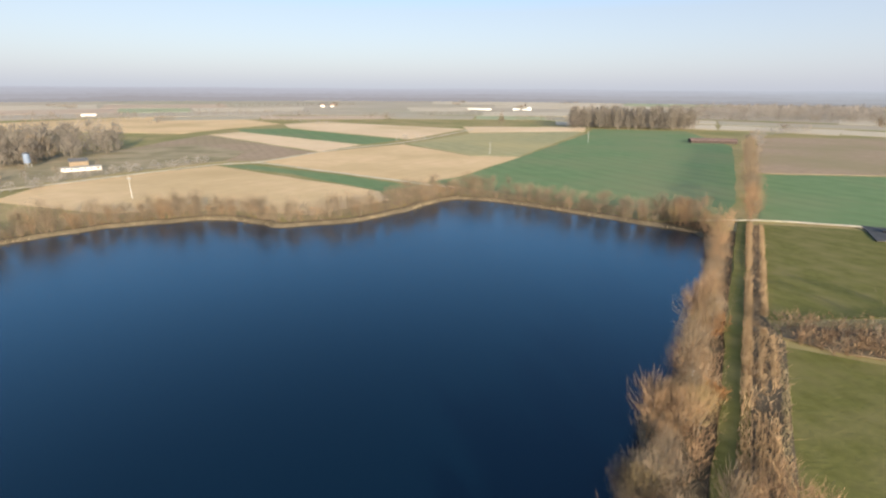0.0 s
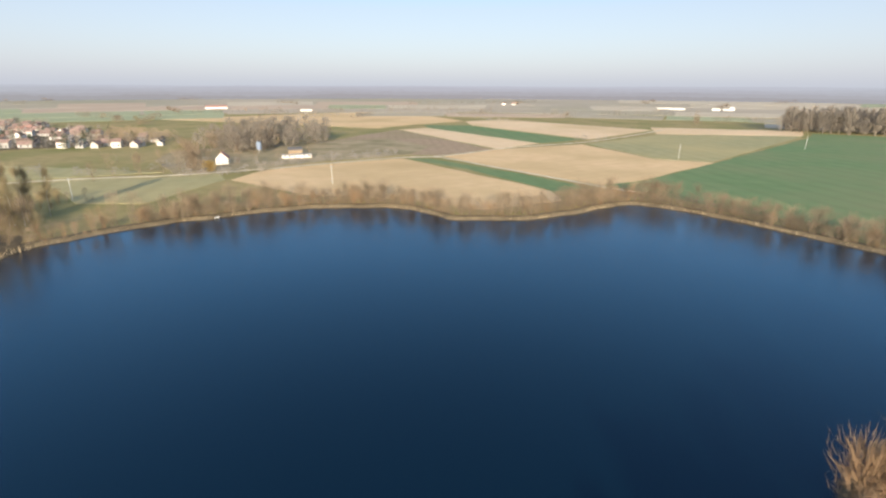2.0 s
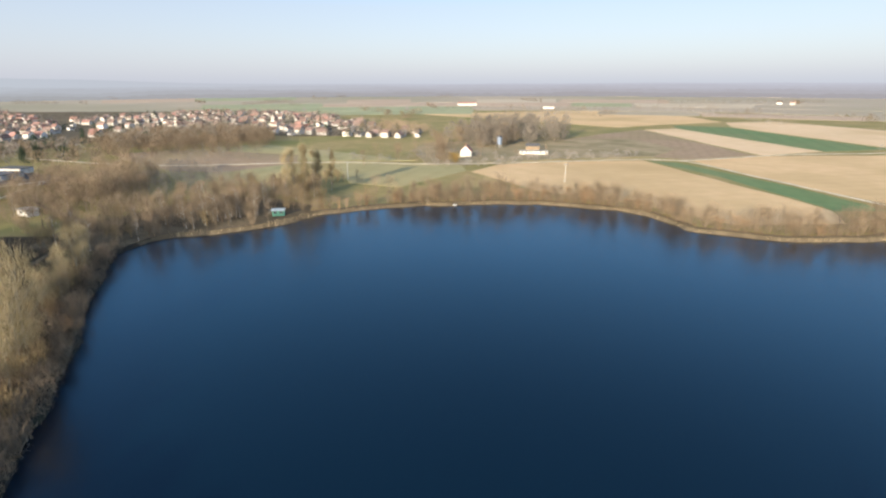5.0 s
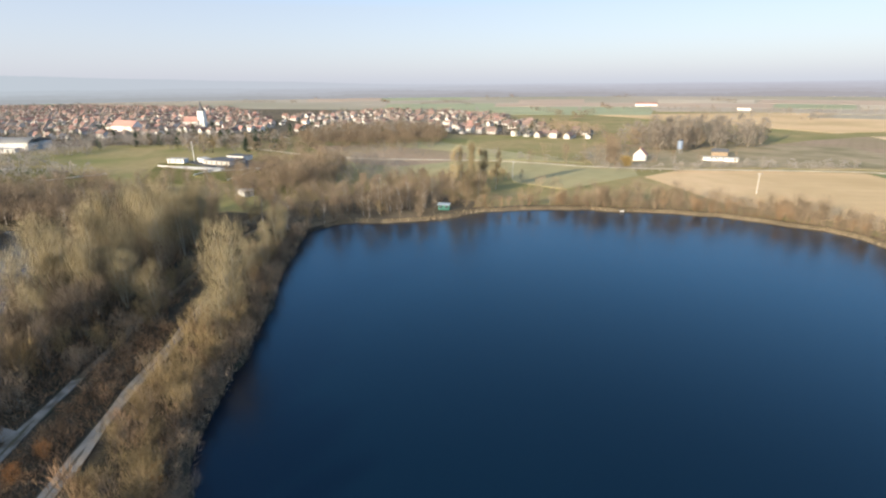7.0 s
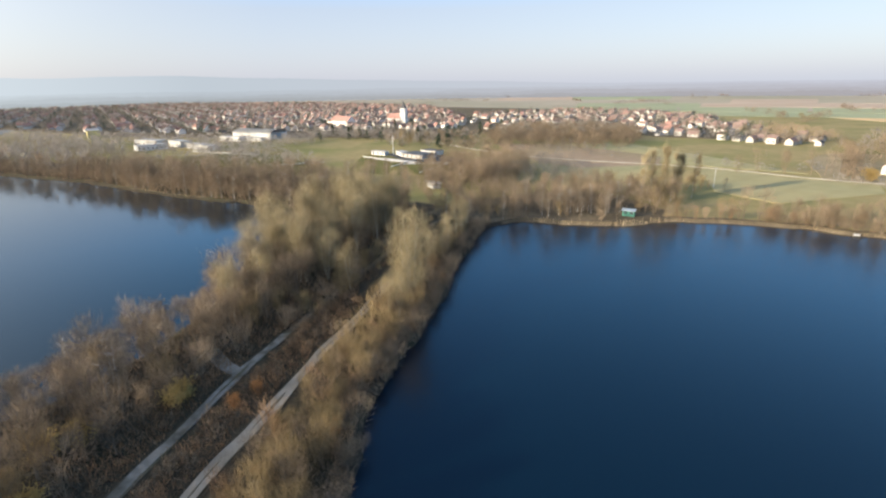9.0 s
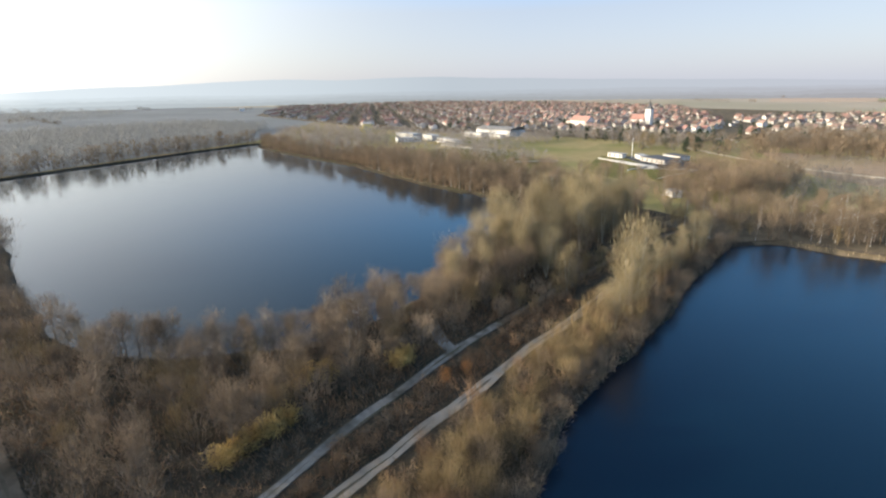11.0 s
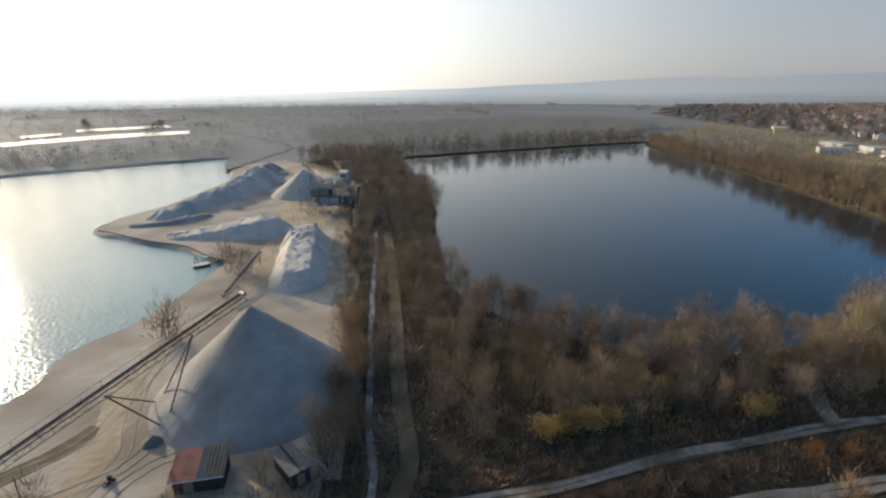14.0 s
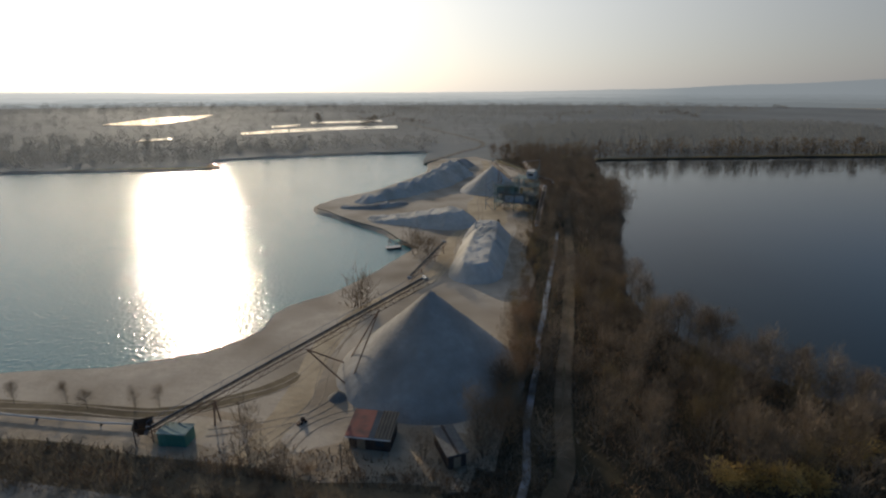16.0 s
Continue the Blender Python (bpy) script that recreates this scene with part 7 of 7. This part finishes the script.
building("barn", 264, 507, -10, 42, 12, 2.4, 1.8, "dark_wood", "tile_brown", "long low barn with a weathered brown roof beside a tree row", "barn")
building("house", -246.5, 267, 125, 8.5, 7.5, 4.0, 3.6, "white_wall", "tile_red", "white rendered house with a red gable roof", "house", 3)
building("shed", -219, 309, 38, 20, 5, 2.0, 0, "plaster", "flat_roof", "long low white shed beside the field road", "shed", 6, flat=True)
building("shed", -235, 330, 38, 10, 6, 3.0, 1.6, "timber", "slate", "weathered grey barn behind the long shed", "shed", 0)
building("farm_building", -847, 918, 50, 44, 12, 4.0, 3.5, "white_wall", "tile_red", "long white farm building with a red roof", "farm", 0)
building("farm_building", -610, 905, 30, 22, 9, 3.5, 0, "plaster", "flat_roof", "pale flat farm shed in the plain", "farm", 0, flat=True)
for x, y, w, e in ((84, 1330, 42, 2.4), (104, 1300, 30, 3.2), (180, 1290, 16, 4), (206, 1296, 22, 3), (214, 1306, 9, 7)):
    building("farm_building", x, y, -8, w, 12, e, 0, "white_wall", "flat_roof", "bright white flat farm building, far in the plain", "farm", 0, flat=True)
for x, y in ((-300, 1430), (-330, 1445)):
    building("house", x, y, 20, 11, 9, 4, 3.5, "plaster", "tile_brown", "far pale house among bare trees", "house", 0)
building("hut", -183, 90.5, 52, 4.4, 2.8, 2.2, 0.4, "green_paint", "blue_grey", "teal-green painted hut with a pale roof by the shore", "hut", 2)
building("annex", -535, -156, 62, 26, 9, 4.2, 0, "white_wall", "flat_roof", "low white annex in front of the hall", "annex", 7, flat=True)
building("annex", -527, -132, 62, 20, 7, 3.2, 0, "concrete", "flat_roof", "low grey flat-roofed wing beside the hall", "annex", 5, flat=True)
building("school_building", -466, -162, 47, 36, 9, 3.8, 0, "white_wall", "flat_roof", "long low white building with a flat roof", "building", 8, flat=True)
building("school_building", -472, -207, 130, 24, 9, 4, 0, "white_wall", "flat_roof", "long white flat-roofed building by the meadow", "building", 7, flat=True)
building("school_building", -492, -190, 47, 22, 10, 5, 0, "concrete", "flat_roof", "grey flat-roofed building at the village edge", "building", 5, flat=True)
building("school_building", -508, -222, 60, 30, 12, 5, 0, "concrete", "flat_roof", "broad grey flat-roofed building", "building", 6, flat=True)
building("inn", -720, -62, 44, 34, 14, 6, 6, "plaster", "tile_red", "big house with a long red roof", "building", 7)
building("inn", -615, -328, 30, 26, 12, 8, 0, "yellow_wall", "flat_roof", "yellow flat-roofed block among the houses", "building", 6, flat=True)
building("shed", -254, 21, 20, 7, 4.5, 2.3, 0, "white_wall", "flat_roof", "small pale hut behind the dam", "shed", 1, flat=True)


def hall_vault():
    b = empty("vaulted_hall", pose(-556, -134, 1.2, 0, 0, 62), "large white hall with a low arched roof", "hall")
    slab("wall", (-24, -13, -0.4), (24, 13, 6), "white_wall", b)
    for k in range(8):
        slab("window", (-22 + 5.6 * k, 13.0, 2.6), (-18.4 + 5.6 * k, 13.08, 4.6), "glass", b)
    bm = bmesh.new()
    prev = None
    for k in range(13):
        a = math.pi * k / 12
        p = [bm.verts.new((s * 24.5, -13.4 * math.cos(a), 6.02 + 3.6 * math.sin(a))) for s in (-1, 1)]
        if prev:
            bm.faces.new((prev[0], prev[1], p[1], p[0]))
        prev = p
    bmesh.ops.solidify(bm, geom=bm.faces[:], thickness=0.2)
    part("roof", bm, "flat_roof", b)


hall_vault()


def sports_ground():
    patch("terrace", [(-366, -12), (-338, 14), (-343, 20), (-371, -6)], "concrete", 1.62, "pale paved terrace of the sports ground", "terrace", 0.3, 8, 90)
    patch("terrace", [(-358, 8), (-326, 36), (-345, 52), (-400, 24), (-392, -4)], "tarmac", 1.6, "grey paved yard of the sports ground", "terrace", 0.3, 8, 91)
    patch("lawn", [(-338, -6), (-296, 14), (-290, 24), (-318, 44), (-336, 20)], "grassland", 1.6, "green lawn below the terrace", "lawn", 0.5, 8, 92)
    for (x, y), (u, v) in (((-379, -20), (-340, 16)), ((-325, 0), (-356, 18)), ((-298, 16), (-336, 40)), ((-333, 6), (-336, 40)), ((-445, -163), (-408, -101)), ((-358, -46), (-348, -76))):
        ln, a = math.hypot(u - x, v - y), math.degrees(math.atan2(v - y, u - x))
        w = empty("garden_wall", pose((x + u) / 2, (y + v) / 2, 1.3, 0, 0, a), "low white garden wall of the sports ground", "wall", "low white walls")
        slab("body", (-ln / 2, -0.25, -0.3), (ln / 2, 0.25, 0.7), "concrete", w)
        slab("coping", (-ln / 2, -0.35, 0.71), (ln / 2, 0.35, 0.8), "concrete", w)
    building("clubhouse", -368, 20, 40, 22, 14, 3.0, 0, "plaster", "slate", "low white clubhouse with a dark flat roof", "clubhouse", 5, flat=True)
    building("clubhouse", -386, 31, 40, 15, 9, 3.0, 0, "plaster", "slate", "low clubhouse with a dark roof and white front", "clubhouse", 4, flat=True)
    building("clubhouse", -381, 9, 24, 14, 5, 2.8, 0, "white_wall", "flat_roof", "long white changing room beside the terrace", "clubhouse", 4, flat=True)
    building("clubhouse", -390, -8, 53, 12.5, 5, 2.7, 0, "white_wall", "flat_roof", "small white changing room beside the terrace", "clubhouse", 3, flat=True)


sports_ground()


def flood_mast(x, y, h):
    m = empty("floodlight_mast", pose(x, y, 1.2), "tall white floodlight mast beside the sports ground", "mast")
    bm = bmesh.new()
    tube(bm, (0, 0, -0.4), (0, 0, h), 0.28, 0.2, 8)
    part("pole", bm, "white_wall", m)
    slab("lamp_frame", (-0.9, -0.3, h), (0.9, 0.3, h + 0.9), "white_wall", m)


flood_mast(-387, 2, 13.0)


def silo():
    s = empty("silo", pose(-259, 319, 1.0), "blue-grey cylindrical silo on a steel frame", "silo")
    bm = bmesh.new()
    tube(bm, (0, 0, 3.2), (0, 0, 9.0), 1.8, 1.8, 20)
    part("tank", bm, "blue_paint", s)
    bm = bmesh.new()
    tube(bm, (0, 0, 9.0), (0, 0, 10.0), 1.9, 0.3, 20)
    part("lid", bm, "slate", s)
    for x in (-1.2, 1.2):
        for y in (-1.2, 1.2):
            bm = bmesh.new()
            tube(bm, (x, y, -0.3), (x, y, 3.3), 0.15, 0.15, 5)
            part("leg", bm, "steel", s)


silo()


def dock():
    d = empty("jetty", pose(-148.6, 154, 0.0, 0, 0, 130), "small pale wooden jetty at the reed edge", "jetty")
    for k in range(7):
        slab("plank", (-1.8 + 0.52 * k, -0.9, 0.5), (-1.32 + 0.52 * k, 0.9, 0.58), "white_wall", d)
    for x in (-1.6, 1.6):
        for y in (-0.75, 0.75):
            bm = bmesh.new()
            tube(bm, (x, y, -1.0), (x, y, 0.9), 0.08, 0.08, 5)
            part("post", bm, "timber", d)


dock()


PONDS = [[(160.9, -684.4), (117.7, -739.5), (44, -789), (-43, -803), (-41, -739), (40.3, -717), (108, -676.5), (149, -647)], [(98, -918), (-23, -975), (-23, -900), (93, -868)],
         [(415, -886), (421, -1131), (349, -1256), (319, -1027), (330, -859)], [(244, -607), (218.5, -617.6), (208, -588), (239, -573)], [(146, -818), (109, -855), (104, -811), (139, -778)]]
for i, p in enumerate(PONDS):
    patch("pond", p, "lake_mid", 1.75, "shallow settling pond shining in the low sun", "pond", 2.0, 14, 200 + i, thick=0.6)
building("farm_building", -1210, -1040, 40, 40, 14, 7, 0, "white_wall", "flat_roof", "far white flat building beyond the wood", "farm", 0, flat=True)


def car(x, y, turn, paint, label):
    c = empty("car", pose(x, y, 1.62, 0, 0, turn), label, "car", "cars on the parking place")
    bm = bmesh.new()
    box(bm, (-2.1, -0.85, 0.3), (2.1, 0.85, 0.85))
    bmesh.ops.bevel(bm, geom=bm.edges[:], offset=0.12, segments=2, affect="EDGES")
    part("body", bm, paint, c)
    bm = bmesh.new()
    lo = [bm.verts.new(p) for p in ((-1.6, -0.78, 0.84), (1.0, -0.78, 0.84), (1.0, 0.78, 0.84), (-1.6, 0.78, 0.84))]
    hi = [bm.verts.new(p) for p in ((-1.2, -0.62, 1.42), (0.4, -0.62, 1.42), (0.4, 0.62, 1.42), (-1.2, 0.62, 1.42))]
    for k in range(4):
        bm.faces.new((lo[k], lo[(k + 1) % 4], hi[(k + 1) % 4], hi[k]))
    part("glasshouse", bm, "glass", c)
    slab("roof", (-1.2, -0.62, 1.43), (0.4, 0.62, 1.47), paint, c)
    for px in (-1.3, 1.3):
        for s in (-0.8, 0.8):
            bm = bmesh.new()
            tube(bm, (px, s - 0.1, 0.32), (px, s + 0.1, 0.32), 0.32, 0.32, 14)
            part("wheel", bm, "tyre", c)


patch("parking_place", [(159, 187), (169, 182), (185, 165), (155, 166), (148, 166)], "tarmac", 1.6, "dark tarmac parking place at the field edge", "parking place", 0.3, 8, 95)
car(161, 177, 30, "slate", "dark grey parked car on the tarmac")
car(165, 175, 30, "white_wall", "white parked car on the tarmac")

patch("wood_floor", [(-9, -46), (-7, -53.5), (0, -55.5), (8.6, -56.5), (17, -59.7), (29.5, -63.8), (43.5, -68.9), (57.6, -71.8), (90, -76), (90, -50), (40, -44)], "bank", 1.4, "dark scrubby verge beside the gravel works", "verge", 1.0, 5, 96)
ribbon("road", [(90, -68), (52, -61.5), (40, -58), (31, -55), (20, -50)], 3.0, "gravel_road", 1.5, "pale gravel track behind the scrub", "track", 84, 0.05)
brush("undergrowth", np.array([(6, -52), (9, -56.5), (17, -60), (29.5, -64), (43.5, -69), (57.6, -72), (90, -76), (90, -64), (40, -60), (20, -54)], float), 5000, 1.3, "twig_grey", "dark tangled scrub along the works fence", 6)
patch("yard", [(-13, -58), (-10, -52), (14, -53), (16, -62), (-6, -66), (-13, -63)], "ochre", 1.37, "brown trodden ground in front of the sheds", "yard", 0.8, 4, 97)
